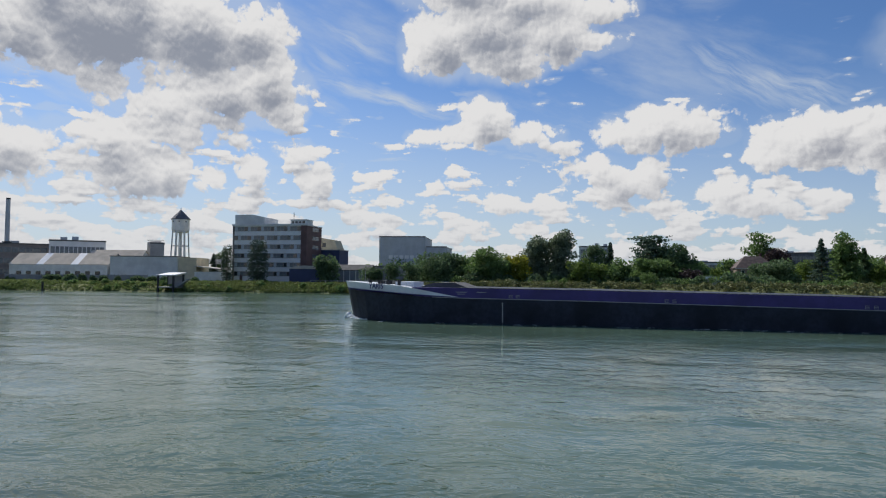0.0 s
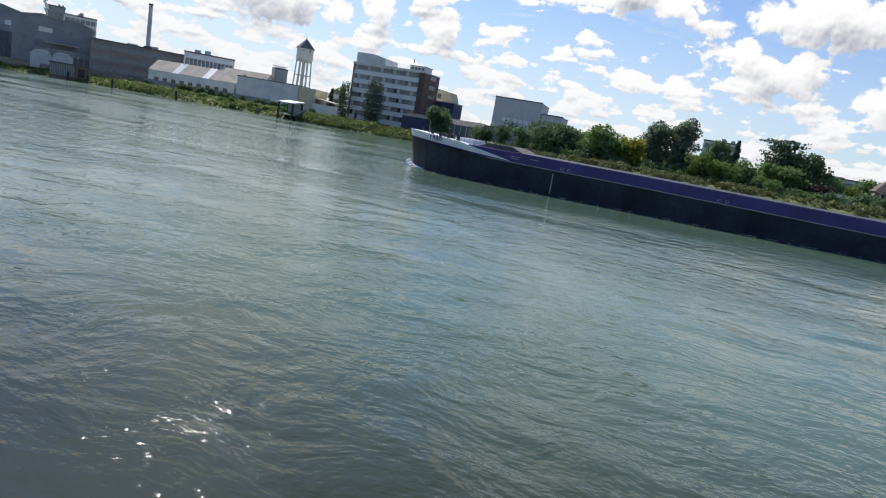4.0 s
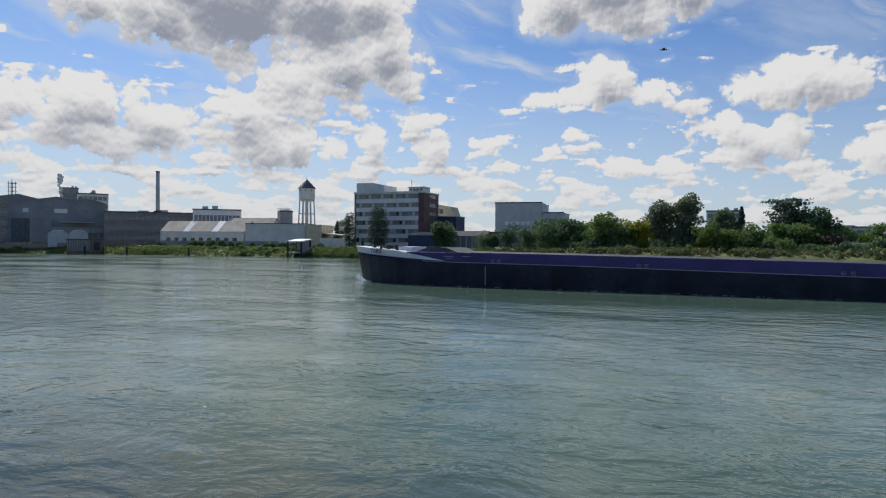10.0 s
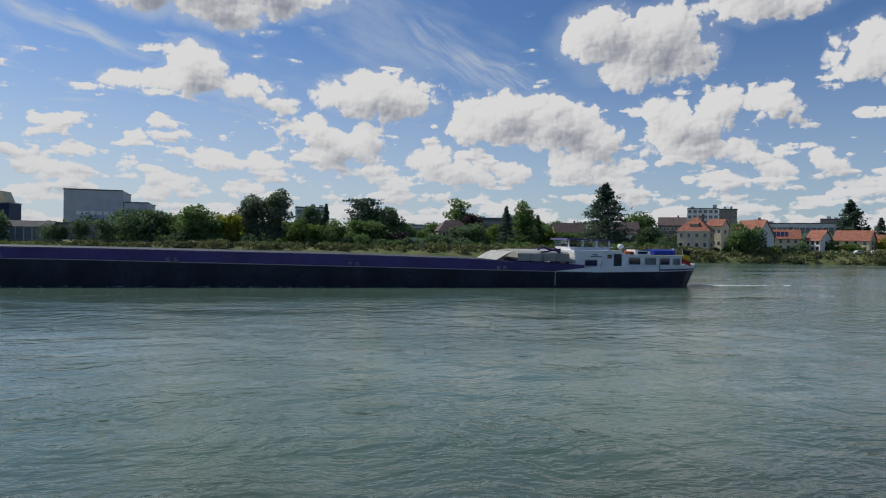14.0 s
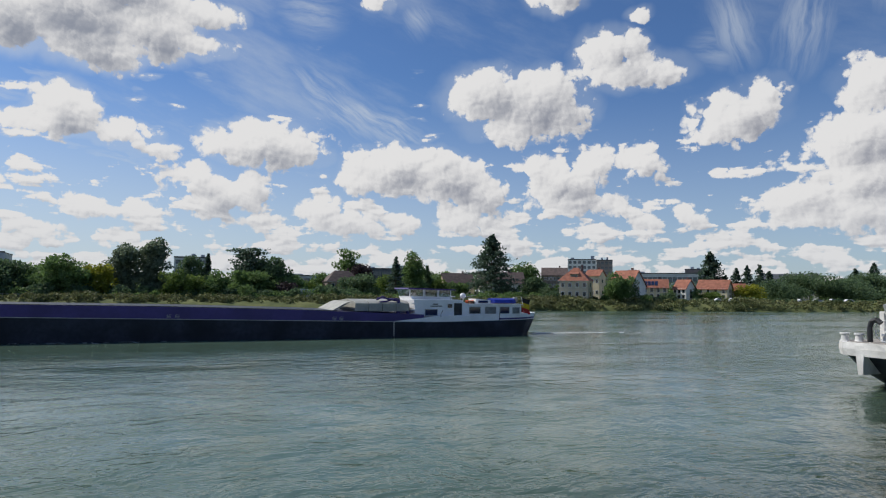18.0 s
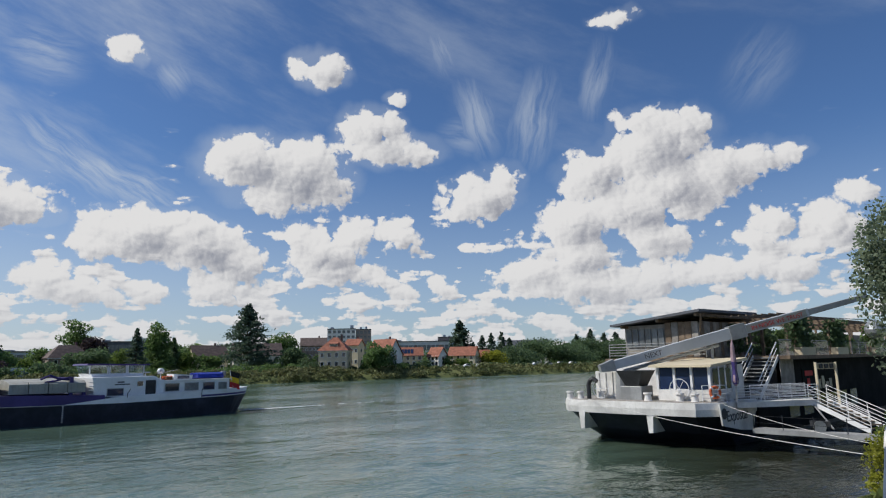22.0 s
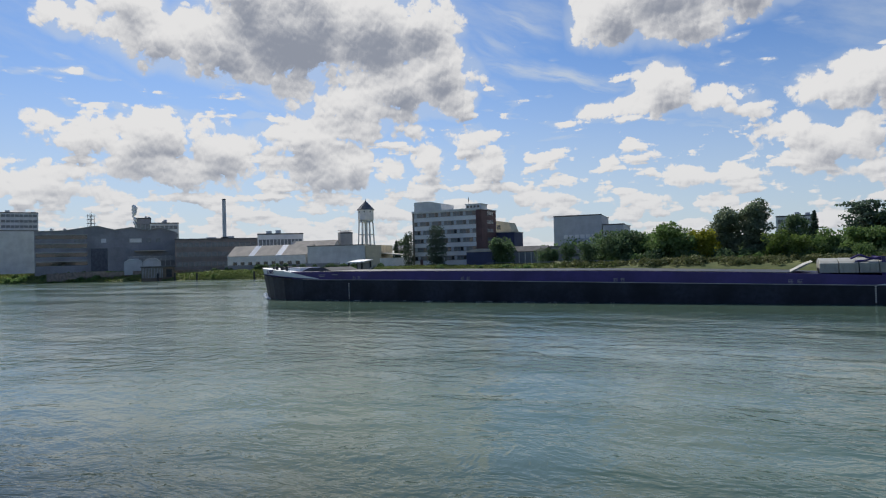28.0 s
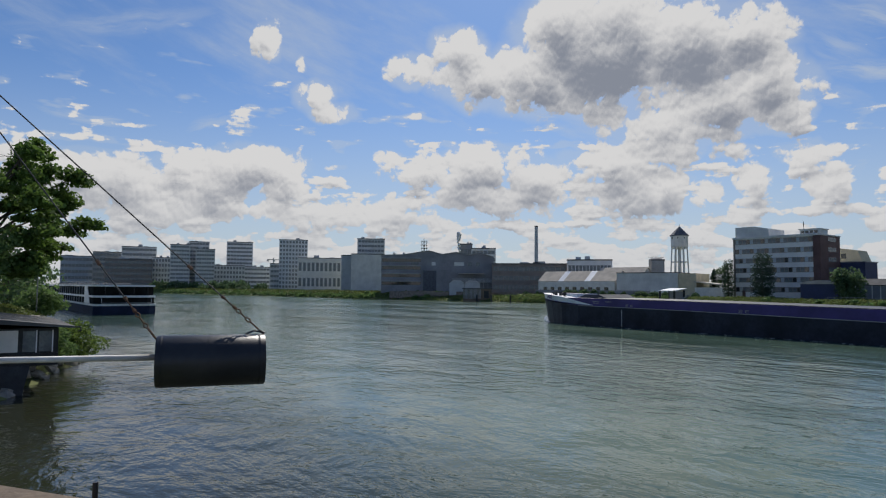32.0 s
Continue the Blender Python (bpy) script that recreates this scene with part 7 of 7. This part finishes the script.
# bank, bush and birch beside the gangway
tree("willow", 46.0, 8.0, 15.0, 7.2, "silver", "grey-green weeping birch above the landing place", z=2.4, dense=3.0, leaf=0.12, low=0.4)
for x, y, w, t, m in ((30.0, 5.6, 2.6, 2.7, "gold"), (34.5, 6.3, 2.6, 2.5, "lime"), (25.5, 4.6, 2.4, 3.1, "lime"), (20.0, 4.3, 1.5, 3.1, "gold"), (21.6, 3.9, 1.3, 3.2, "lime"), (42, 6.2, 2.6, 2.4, "leaf")):
    tree("bush", x, y, t, w, m, "light green bush on the near bank slope", z=float(near_height(y - float(bank_near(x)), x)) - 0.1, dense=3.0, leaf=0.038)


def near_grass(x0, x1, n, seed, label):
    rng = np.random.default_rng(seed)
    x = rng.uniform(x0, x1, n)
    d = -rng.uniform(0.4, 6, n) if x0 > 0 else -rng.uniform(0.8, 9, n)
    z = np.array([float(near_height(q, p)) for q, p in zip(d, x)])
    pts = np.stack([x, bank_near(x) + d, z + rng.uniform(0.02, 0.28, n)], 1)
    ob = new("bank_grass", quads_mesh("bank_grass", leaf_quads(pts, 0.12, rng, 0.2, 1.8), M["blade"]))
    tagged(ob, label, "grass", kind="stuff")


near_grass(10.5, 56, 22000, 31, "dry yellow-green grass on the near bank slope")
near_grass(-75, -44, 9000, 32, "tufted green grass on the stony bank")


def quay():
    """Stone quay with a timber edge and a tubular guard rail."""
    q = thing("quay", "stone quay edge with a weathered timber kerb", "quay", kind="structure")
    for k in range(12):
        x = -5.0 + k * 1.6
        part("kerb_beam", G().box(x, x + 1.58, 0.02, 0.56, 4.0, 4.30), M["wood"], q, bevel=0.02)
    part("wall_face", G().box(-5, 14, 0.42, 0.50, -1.5, 4.0), M["concrete"], q)
    part("paving", G().box(-14, 14, -6, 0.02, 4.15, 4.24), M["concrete"], q)
    for k in range(5):
        beam = part("kerb_beam", G().box(-1.58 * (k + 1), -1.58 * k - 0.02, -0.4, 0, -0.3, 0), M["wood"], q, bevel=0.02)
        beam.matrix_basis = pose(-5.15, 0.89, 4.3, 0, 0, 33.4)
    stake = thing("steel_stake", "short dark steel stake at the quay edge", "stake", -5.42, 0.88, 4.2)
    part("pin", G().tube((0, 0, -0.2), (0, 0, 0.16), 0.02, 0.02, 8), M["dark"], stake)
    g = thing("guard_rail", "blue-grey tubular guard rail on the bank", "railing", 9.78, 2.1, 3.66)
    part("top_rail", G().tube((0, 0, 1.22), (9, 0.1, 1.22), 0.03, 0.03, 10), M["bluerail"], g, smooth=True)
    part("mid_rail", G().tube((0.05, 0, 0.62), (9, 0.1, 0.62), 0.028, 0.028, 10), M["bluerail"], g, smooth=True)
    for k in range(6):
        part("post", G().tube((0.02 + k * 1.8, 0.02 * k, -1.6), (0.02 + k * 1.8, 0.02 * k, 1.22), 0.035, 0.035, 10), M["bluerail"], g, smooth=True)
    part("sloping_rail", G().tube((0, 0, 1.22), (-1.6, -0.1, -0.4), 0.038, 0.038, 10), M["bluerail"], g, smooth=True)
    part("sloping_rail", G().tube((0.1, 0, 0.95), (-0.75, -0.04, -0.4), 0.03, 0.03, 10), M["bluerail"], g, smooth=True)
    part("worn_band", G().tube((0.02, 0, 0.52), (0.02, 0, 0.78), 0.037, 0.037, 10), M["offwhite"], g, smooth=True)
    part("worn_top", G().tube((-0.05, -0.005, 1.17), (-0.22, -0.015, 1.0), 0.048, 0.048, 10), M["offwhite"], g, smooth=True)


quay()


def drum_boom():
    """Fender drum at the end of a boom, hung on two wires with turnbuckles."""
    ob = thing("fender_drum", "black steel fender drum hung on wires over the water", "fender")
    c, ax = Vector((-9.54, 2.99, 4.74)), Vector((0.299, 0.954, 0))
    r, L = 0.365, 0.735
    a, b = c - ax * L, c + ax * L
    rings = []
    side = ax.cross(Vector((0, 0, 1)))
    for s, q in ((-L, r * 0.97), (-L + 0.02, r), (L - 0.02, r), (L, r * 0.97)):
        rings.append([c + ax * s + (side * math.cos(2 * math.pi * i / 40) + Vector((0, 0, 1)) * math.sin(2 * math.pi * i / 40)) * q for i in range(40)])
    shell = part("shell", G().loft(rings, caps=False), M["drum"], ob, smooth=True)
    for s in (-L + 0.03, L - 0.06):
        end = G().loft([[c + ax * (s + e) + (side * math.cos(2 * math.pi * i / 32) + Vector((0, 0, 1)) * math.sin(2 * math.pi * i / 32)) * (r * 0.97) for i in range(32)] for e in (0, 0.02)])
        part("end_plate", end, M["rust"], ob)
    for s in (-L + 0.06, -0.05, L - 0.1):
        band = G().loft([[c + ax * (s + e) + (side * math.cos(2 * math.pi * i / 40) + Vector((0, 0, 1)) * math.sin(2 * math.pi * i / 40)) * (r + 0.004) for i in range(40)] for e in (0, 0.025)], caps=False)
        part("weld_seam", band, M["drum"], ob, smooth=True)
    part("boom_pole", G().tube(a - ax * 0.02 + Vector((0, 0, 0.06)), a - ax * 5.6 + Vector((0, 0, 0.1)), 0.042, 0.042, 14), M["offwhite"], ob, "weathered grey boom pole", smooth=True)
    top = Vector((-13.3, -0.75, 10.1))

    def wire(end, name, first):
        d = (top - end).normalized()
        p0 = end + d * 0.26
        p1, p2 = p0 + d * 0.32, p0 + d * 0.55
        shackle = G().path([end, end + d * 0.12 + side * 0.035, end + d * 0.26 + side * 0.03, end + d * 0.28 - side * 0.03, end + d * 0.12 - side * 0.035, end], 0.012, 6)
        part("shackle", shackle, M["rust"], ob)
        for k in range(3):
            q = p0 + d * (0.1 * k)
            w = side if k % 2 else side.cross(d)
            part("chain_link", G().path([q, q + d * 0.05 + w * 0.03, q + d * 0.12, q + d * 0.05 - w * 0.03, q], 0.010, 5), M["rust"], ob)
        bk = p0 + d * 0.32
        part("turnbuckle", G().tube(bk + side * 0.022, bk + d * 0.26 + side * 0.022, 0.010, 0.010, 6).tube(bk - side * 0.022, bk + d * 0.26 - side * 0.022, 0.010, 0.010, 6).tube(bk, bk + d * 0.05, 0.03, 0.02, 8).tube(bk + d * 0.22, bk + d * 0.27, 0.02, 0.03, 8), M["rust"], ob)
        part("wire_rope", G().tube(bk + d * 0.25, top, 0.011, 0.011, 7), M["dark"], ob)
        q = bk + d * 0.9
        part("wire_clip", G().tube(q, q + d * 0.09, 0.025, 0.025, 7), M["rust"], ob)

    wire(b - ax * 0.02 + Vector((0, 0, r)), "right", 0)
    wire(a + ax * 0.03 + Vector((0, 0, r * 0.75)) + side * 0.1, "left", 1)
    lug = c + ax * (L - 0.28) + Vector((0, 0, r))
    part("lashing", G().path([lug, lug + ax * 0.12 + Vector((0, 0, 0.05)), b + Vector((0, 0, r + 0.02))], 0.014, 6), M["dark"], ob)
    post = thing("boom_post", "steel post on the quay that carries the boom wires", "post", -13.3, -0.85, 4.2)
    part("shaft", G().tube((0, 0, 0), (0, 0.1, 6.0), 0.12, 0.09, 12), M["dark"], post)
    part("foot", G().box(-0.3, 0.3, -0.3, 0.3, -0.02, 0.05), M["dark"], post)


drum_boom()


def houseboat():
    """Dark floating hut with a flat felt roof and white window panels."""
    ob = thing("floating_hut", "dark floating hut with flat roof and white panels", "houseboat", -41.0, 0, 0)
    part("pontoon", G().loft([[(0, 3.3, 1.5), (0.4, 2.9, -0.3), (0.4, -4, -0.3), (0, -4, 1.5)], [(-11, 3.3, 1.5), (-10.6, 2.9, -0.3), (-10.6, -4, -0.3), (-11, -4, 1.5)]]), M["dark"], ob)
    part("wall", G().box(-10.5, -0.3, -3.8, 4.6, 1.45, 3.45), M["dark"], ob)
    for k in range(3):
        y = 4.35 - k * 1.62
        if k == 0:
            for e in (0.0, 0.75):
                part("pane", G().box(-0.31, -0.25, y - e - 0.66, y - e - 0.06, 2.2, 3.3), M["curtain"], ob)
                part("frame", G().box(-0.30, -0.22, y - e - 0.06, y - e + 0.0, 2.15, 3.35), M["white"], ob)
        else:
            part("panel", G().box(-0.31, -0.24, y - 1.5, y, 2.2, 3.35), M["palewall"], ob, "white window panel")
    part("panel", G().box(-0.31, -0.24, -1.6, -0.4, 2.2, 3.35), M["curtain"], ob)
    part("roof", G().extrude_x([(-4.5, 3.95), (2.0, 3.95), (5.3, 3.55), (5.3, 3.45), (1.9, 3.72), (-4.5, 3.72)], -11.2, 0.35), M["rooffelt"], ob, "felted flat roof")
    for k in range(10):
        part("roof_batten", G().extrude_x([(-4.4, 3.96), (2.0, 3.96), (5.25, 3.57), (2.0, 4.0), (-4.4, 4.0)], -10.8 + k * 1.1, -10.74 + k * 1.1), M["board"], ob)
    part("gutter_hook", G().path([(0.3, 5.2, 3.5), (0.35, 5.55, 3.5), (0.35, 5.6, 3.3), (0.35, 5.45, 3.28)], 0.04, 6), M["dark"], ob)
    part("stove_pipe", G().tube((-4.0, 1.2, 3.9), (-4.0, 1.2, 7.2), 0.14, 0.10, 8).tube((-4.0, 1.2, 3.95), (-4.0, 1.2, 4.6), 0.3, 0.3, 8), M["dark"], ob)
    part("skirting", G().box(-0.3, -0.2, -3.8, 4.6, 1.45, 2.1), M["dark"], ob)


houseboat()


def cruise_ship():
    ob = thing("river_cruiser", "long white and navy river cruise ship moored at the bank", "cruise ship", -140.5, 27.0, 0, 180)
    hw = 5.7

    def ring_at(s, z, q):
        return [(s, -q, z), (s, q, z)]
    deck = lambda z0, z1, x0, x1, w, nose: G().prism([(x0 + nose, -w), (x0, -w + nose * 1.2), (x0, w - nose * 1.2), (x0 + nose, w), (x1, w), (x1, -w)], z0, z1)
    part("hull", deck(-1, 1.7, 0, 112, hw, 1.2), M["navy"], ob, "navy hull")
    part("sheer", deck(1.7, 2.1, -0.1, 112, hw + 0.03, 1.2), M["offwhite"], ob)
    part("lower_deck", deck(2.1, 3.35, 0.5, 111, hw - 0.15, 1.3), M["sooty"], ob)
    part("deck_edge", deck(3.35, 3.75, 0.2, 112, hw + 0.02, 1.3), M["white"], ob)
    part("upper_deck", deck(3.75, 5.5, 0.9, 110, hw - 0.2, 1.5), M["sooty"], ob)
    part("roof_edge", deck(5.5, 5.85, 0.3, 112, hw + 0.02, 1.5), M["white"], ob)
    for k in range(26):
        x = 12 + k * 3.7
        for y in (-hw - 0.02, hw - 0.12):
            part("balcony_divider", G().box(x, x + 0.14, y, y + 0.14, 2.15, 5.5), M["grey"], ob)
    for y in (-hw - 0.03, hw - 0.09):
        part("bow_panel", G().extrude_y([(5.5, 2.15), (8.5, 5.5), (12, 5.5), (12, 2.15)], y, y + 0.12), M["white"], ob)
    for k in range(4):
        part("window_post", G().box(0.84, 0.95, -4.2 + k * 2.6, -4.08 + k * 2.6, 3.75, 5.5), M["dark"], ob)
    for k in range(36):
        part("roof_rail_post", G().tube((1.5 + k * 3, hw - 0.2, 5.85), (1.5 + k * 3, hw - 0.2, 6.5), 0.04, 0.04, 5), M["grey"], ob)
    part("roof_rail", G().tube((1.5, hw - 0.2, 6.5), (108, hw - 0.2, 6.5), 0.04, 0.04, 5), M["grey"], ob)
    for k in range(12):
        part("deck_chair_stack", G().box(6 + k * 7, 9 + k * 7, -2, 2.5, 5.85, 6.25), M["board"], ob)
    part("stern_rail", G().path([(-0.4, -4.5, 3.2), (-0.6, -4.5, 2.3), (-0.6, 4.5, 2.3), (-0.4, 4.5, 3.2)], 0.05, 6), M["steel"], ob)


cruise_ship()


def riprap():
    ob = thing("riprap", "loose pale stones along the near bank", "stones")
    rng = random.Random(14)
    shapes = []
    for k in range(6):
        bm = bmesh.new()
        bmesh.ops.create_icosphere(bm, subdivisions=1, radius=0.5)
        for v in bm.verts:
            v.co = v.co * rng.uniform(0.7, 1.15)
            v.co.z *= 0.65
        me = bpy.data.meshes.new("stone")
        bm.to_mesh(me)
        bm.free()
        me.materials.append(M["rock"])
        shapes.append(me)
    for k in range(190):
        x = rng.uniform(-60, -37) if k < 150 else rng.uniform(20, 46)
        d = -rng.uniform(-0.3, 3.4)
        st = new("stone", shapes[k % 6])
        st.parent = ob
        s = rng.uniform(0.5, 1.5)
        st.matrix_basis = pose(x, float(bank_near(x)) + d, float(near_height(d, x)) + 0.05, rng.uniform(-20, 20), rng.uniform(-20, 20), rng.uniform(0, 360)) @ Matrix.Diagonal((s, s * rng.uniform(0.7, 1), s, 1))


riprap()


def left_tree():
    """Spreading locust tree over the hut: limbs that fork outwards, flat tiers of leaves, a bare top."""
    ob = thing("tree", "spreading green locust tree with layered boughs over the floating hut", "tree", -56.5, 1.5, 3.0)
    rng = np.random.default_rng(44)
    wood = G().tube((0, 0, -0.2), (0.1, 0.4, 3.6), 0.42, 0.32, 10).tube((0.1, 0.4, 3.6), (0, -0.4, 7.5), 0.30, 0.16, 8)
    tiers = []
    for k in range(34):
        f = (k + 0.5) / 34
        z = 3.6 + 9.6 * f ** 0.85
        turn = k * 2.4 + rng.normal() * 0.25
        side = math.sin(turn)
        reach = (7.2 if side > 0 else 6.0) * math.sqrt(max(0.06, 1 - ((f - 0.30) / 0.78) ** 2)) * rng.uniform(0.72, 1.02)
        root = Vector((0.05, 0.3 - 0.06 * z, 2.4 + 0.55 * (z - 3.6)))
        tip = Vector((reach * math.cos(turn), reach * side, z + rng.uniform(-0.3, 0.3)))
        knee = root.lerp(tip, 0.5) + Vector((0, 0, 0.5))
        wood.tube(root, knee, 0.13, 0.085, 6).tube(knee, tip, 0.085, 0.03, 5)
        for s in (0.5, 0.72, 0.9, 1.0):
            p = knee.lerp(tip, (s - 0.4) / 0.6) + Vector(rng.normal(0, 0.35, 3)) * (1.2 if s < 1 else 0.4)
            wood.tube(knee.lerp(tip, (s - 0.5) * 1.5), p, 0.035, 0.012, 4)
            tiers.append((p, rng.uniform(0.75, 1.25), rng.uniform(0.34, 0.66)))
    part("trunk", wood, M["bark"], ob)
    pts = []
    for p, wide, deep in tiers:
        n = int(430 * wide * wide)
        d = rng.normal(size=(n, 3))
        d /= np.linalg.norm(d, axis=1, keepdims=True)
        pts.append(np.array(p) + d * np.array([wide, wide, deep]) * rng.uniform(0.2, 1.05, (n, 1)) - np.array([0, 0, 0.25]) * (d[:, :1] ** 2 + d[:, 1:2] ** 2))
    crown = new("crown", quads_mesh("crown", leaf_quads(np.concatenate(pts), 0.125, rng, 1.0, 1.4), M["locust"]))
    crown.parent = ob
    dead = G().tube((0.3, 2.0, 9.5), (0.3, 1.7, 12.4), 0.09, 0.06, 6)
    pick = random.Random(4)
    for k in range(13):
        p = Vector((0.3, 1.75, 11.6 + 0.07 * k))
        d = Vector((pick.uniform(-0.4, 0.4), pick.uniform(-1, 1), pick.uniform(0.25, 0.9))).normalized()
        for j in range(4):
            q = p + d * pick.uniform(0.3, 0.5)
            dead.tube(p, q, 0.032 * (1 - j * 0.2), 0.032 * (0.8 - j * 0.2), 5)
            p, d = q, (d + Vector((pick.uniform(-0.4, 0.4), pick.uniform(-0.7, 0.7), pick.uniform(-0.35, 0.25)))).normalized()
    part("bare_branches", dead, M["bark"], ob, "dead bare branches")


left_tree()
tree("round", -64.0, -1.5, 10.5, 9.0, "locust", "shady green tree behind the locust tree", z=3.3, dense=1.6, leaf=0.16, low=0.3)
tree("round", -76.0, 4.0, 9.0, 9.0, "deep", "dark green tree on the bank above the cruise ship", z=3.4, dense=1.3, leaf=0.2, low=0.12)
tree("round", -92.0, 4.5, 9.5, 11.0, "leaf", "green tree on the bank beside the cruise ship", z=3.4, dense=1.2, leaf=0.22, low=0.12)
tree("bush", -68.0, 6.0, 5.6, 4.5, "leaf", "leafy bush on the near bank", z=3.0, dense=2.5, leaf=0.12)
tree("willow", -50.0, 1.2, 9.6, 4.6, "leaf", "young green tree beside the bank path", z=3.4, dense=2.0, leaf=0.12)
tree("bush", -52.5, 6.6, 3.2, 4.5, "lime", "rank green weeds above the stones", z=0.7, dense=4.0, leaf=0.08)
tree("bush", -48.0, 4.3, 3.1, 3.6, "leaf", "rank green weeds above the stones", z=0.8, dense=4.0, leaf=0.08)
lamp = thing("lamp_post", "slim grey bank lamp with a curved head", "street lamp", -66.0, 5.6, 3.4)
part("pole", G().tube((0, 0, 0), (0, 0, 3.4), 0.06, 0.05, 8), M["grey"], lamp)
part("head", G().path([(0, 0, 3.4), (0, 0.25, 3.7), (0, 0.7, 3.4)], 0.12, 8), M["offwhite"], lamp)


def steam():
    ob = thing("steam_plume", "thin white steam plume over the works", "steam", -298.6, 236.0, 26.0)
    rng = random.Random(9)
    for k in range(16):
        f = k / 15
        g = G().turn([(0.1, -0.5), (0.4, -0.3), (0.5, 0.05), (0.36, 0.35), (0.08, 0.5)], 8)
        p = part("puff", g, M["foam"], ob, smooth=True)
        s = rng.uniform(0.8, 1.5) * (0.8 + 1.0 * f)
        p.matrix_basis = pose(rng.gauss(0, 0.35) - 2.0 * f, rng.gauss(0, 0.4), f * 12.8 - 0.95, rng.uniform(0, 90), rng.uniform(0, 90), 0) @ Matrix.Diagonal((s, s, s * 1.2, 1))


def tower_crane():
    ob = thing("tower_crane", "distant slim tower crane over the town", "crane", -700, 285, 4, 60)
    part("mast", G().box(-0.5, 0.5, -0.5, 0.5, 0, 34), M["grey"], ob)
    part("jib", G().box(-7, 16, -0.3, 0.3, 31.5, 32.3), M["grey"], ob)
    part("counterweight", G().box(-7, -5, -0.6, 0.6, 29.8, 31.5), M["concrete"], ob)
    part("cab", G().box(0.5, 2.0, -0.7, 0.7, 29.5, 31.4), M["white"], ob)


def gull():
    """A gull in flight: body, head, tail and two bent wings."""
    ob = thing("gull", "dark grey gull in flight over the river", "bird", 3.8, 42.6, 22.5)
    body = G().loft([[(x, r * math.cos(q * math.pi / 4), r * 0.85 * math.sin(q * math.pi / 4)) for q in range(8)] for x, r in ((-0.24, 0.02), (-0.17, 0.06), (-0.02, 0.085), (0.12, 0.06), (0.22, 0.025))])
    part("body", body, M["plume"], ob, smooth=True)
    head = G().loft([[(x, r * math.cos(q * math.pi / 3), r * math.sin(q * math.pi / 3) + 0.02) for q in range(6)] for x, r in ((-0.36, 0.006), (-0.31, 0.02), (-0.26, 0.05), (-0.19, 0.045))])
    part("head", head, M["plume"], ob, smooth=True)
    part("tail", G().prism([(0.18, -0.03), (0.36, -0.09), (0.38, 0.0), (0.36, 0.09), (0.18, 0.03)], -0.012, 0.012), M["plume"], ob)
    wings = []
    for s in (-1, 1):
        outline = [(-0.10, 0.0), (-0.15, 0.28), (-0.04, 0.52), (0.12, 0.70), (0.12, 0.62), (0.09, 0.45), (0.06, 0.25), (0.09, 0.0)]
        rise = (0.0, 0.05, 0.06, 0.01, 0.01, 0.04, 0.05, 0.0)
        g = G().loft([[(x, s * y, z + e) for (x, y), z in zip(outline, rise)] for e in (-0.008, 0.008)])
        wings.append(part("wing", g, M["plume"], ob))
        wings[-1].location = (0, s * 0.05, 0.03)
    return ob, wings


bird, bird_wings = gull()
steam()
tower_crane()


def motions():
    """The barge goes upstream to the left; the river drifts the other way."""
    u = Vector((math.cos(radians(-1.89)), math.sin(radians(-1.89)), 0))
    bow = Vector((-28.5, 84.9, 0))
    rows = []
    for t in (0, 8, 16, 24, 32):
        p = bow - u * 1.70 * t
        rows.append((t, pose(p.x, p.y, p.z, 0, 0, -1.89)))
    walk(ship, rows)
    # the gull crosses from right to left over midstream, beating its wings
    course = ((0, 118, 76, 28), (9.3, 7.6, 54.5, 20.9), (9.9, -1.0, 53.0, 20.7), (10.8, -12.6, 51.8, 20.3), (11.7, -24.0, 50.0, 19.8), (12.6, -34.6, 48.4, 19.4), (20, -125, 12, 24), (32, -270, -60, 30))
    walk(bird, [(t, pose(x, y, z, 18 * math.sin(t * 2.1), 0, 6)) for t, x, y, z in course])
    beats = [0] + [9.2 + k * 0.2 for k in range(20)] + [32]
    for s, wing in zip((-1, 1), bird_wings):
        walk(wing, [(t, pose(0, s * 0.05, 0.03, s * (10 + 30 * math.sin(k * 1.9)), 0, 0)) for k, t in enumerate(beats)])
    walk(water, [(t, pose(0.9 * t - 14, 0, 0)) for t in (0, 16, 32)])


motions()
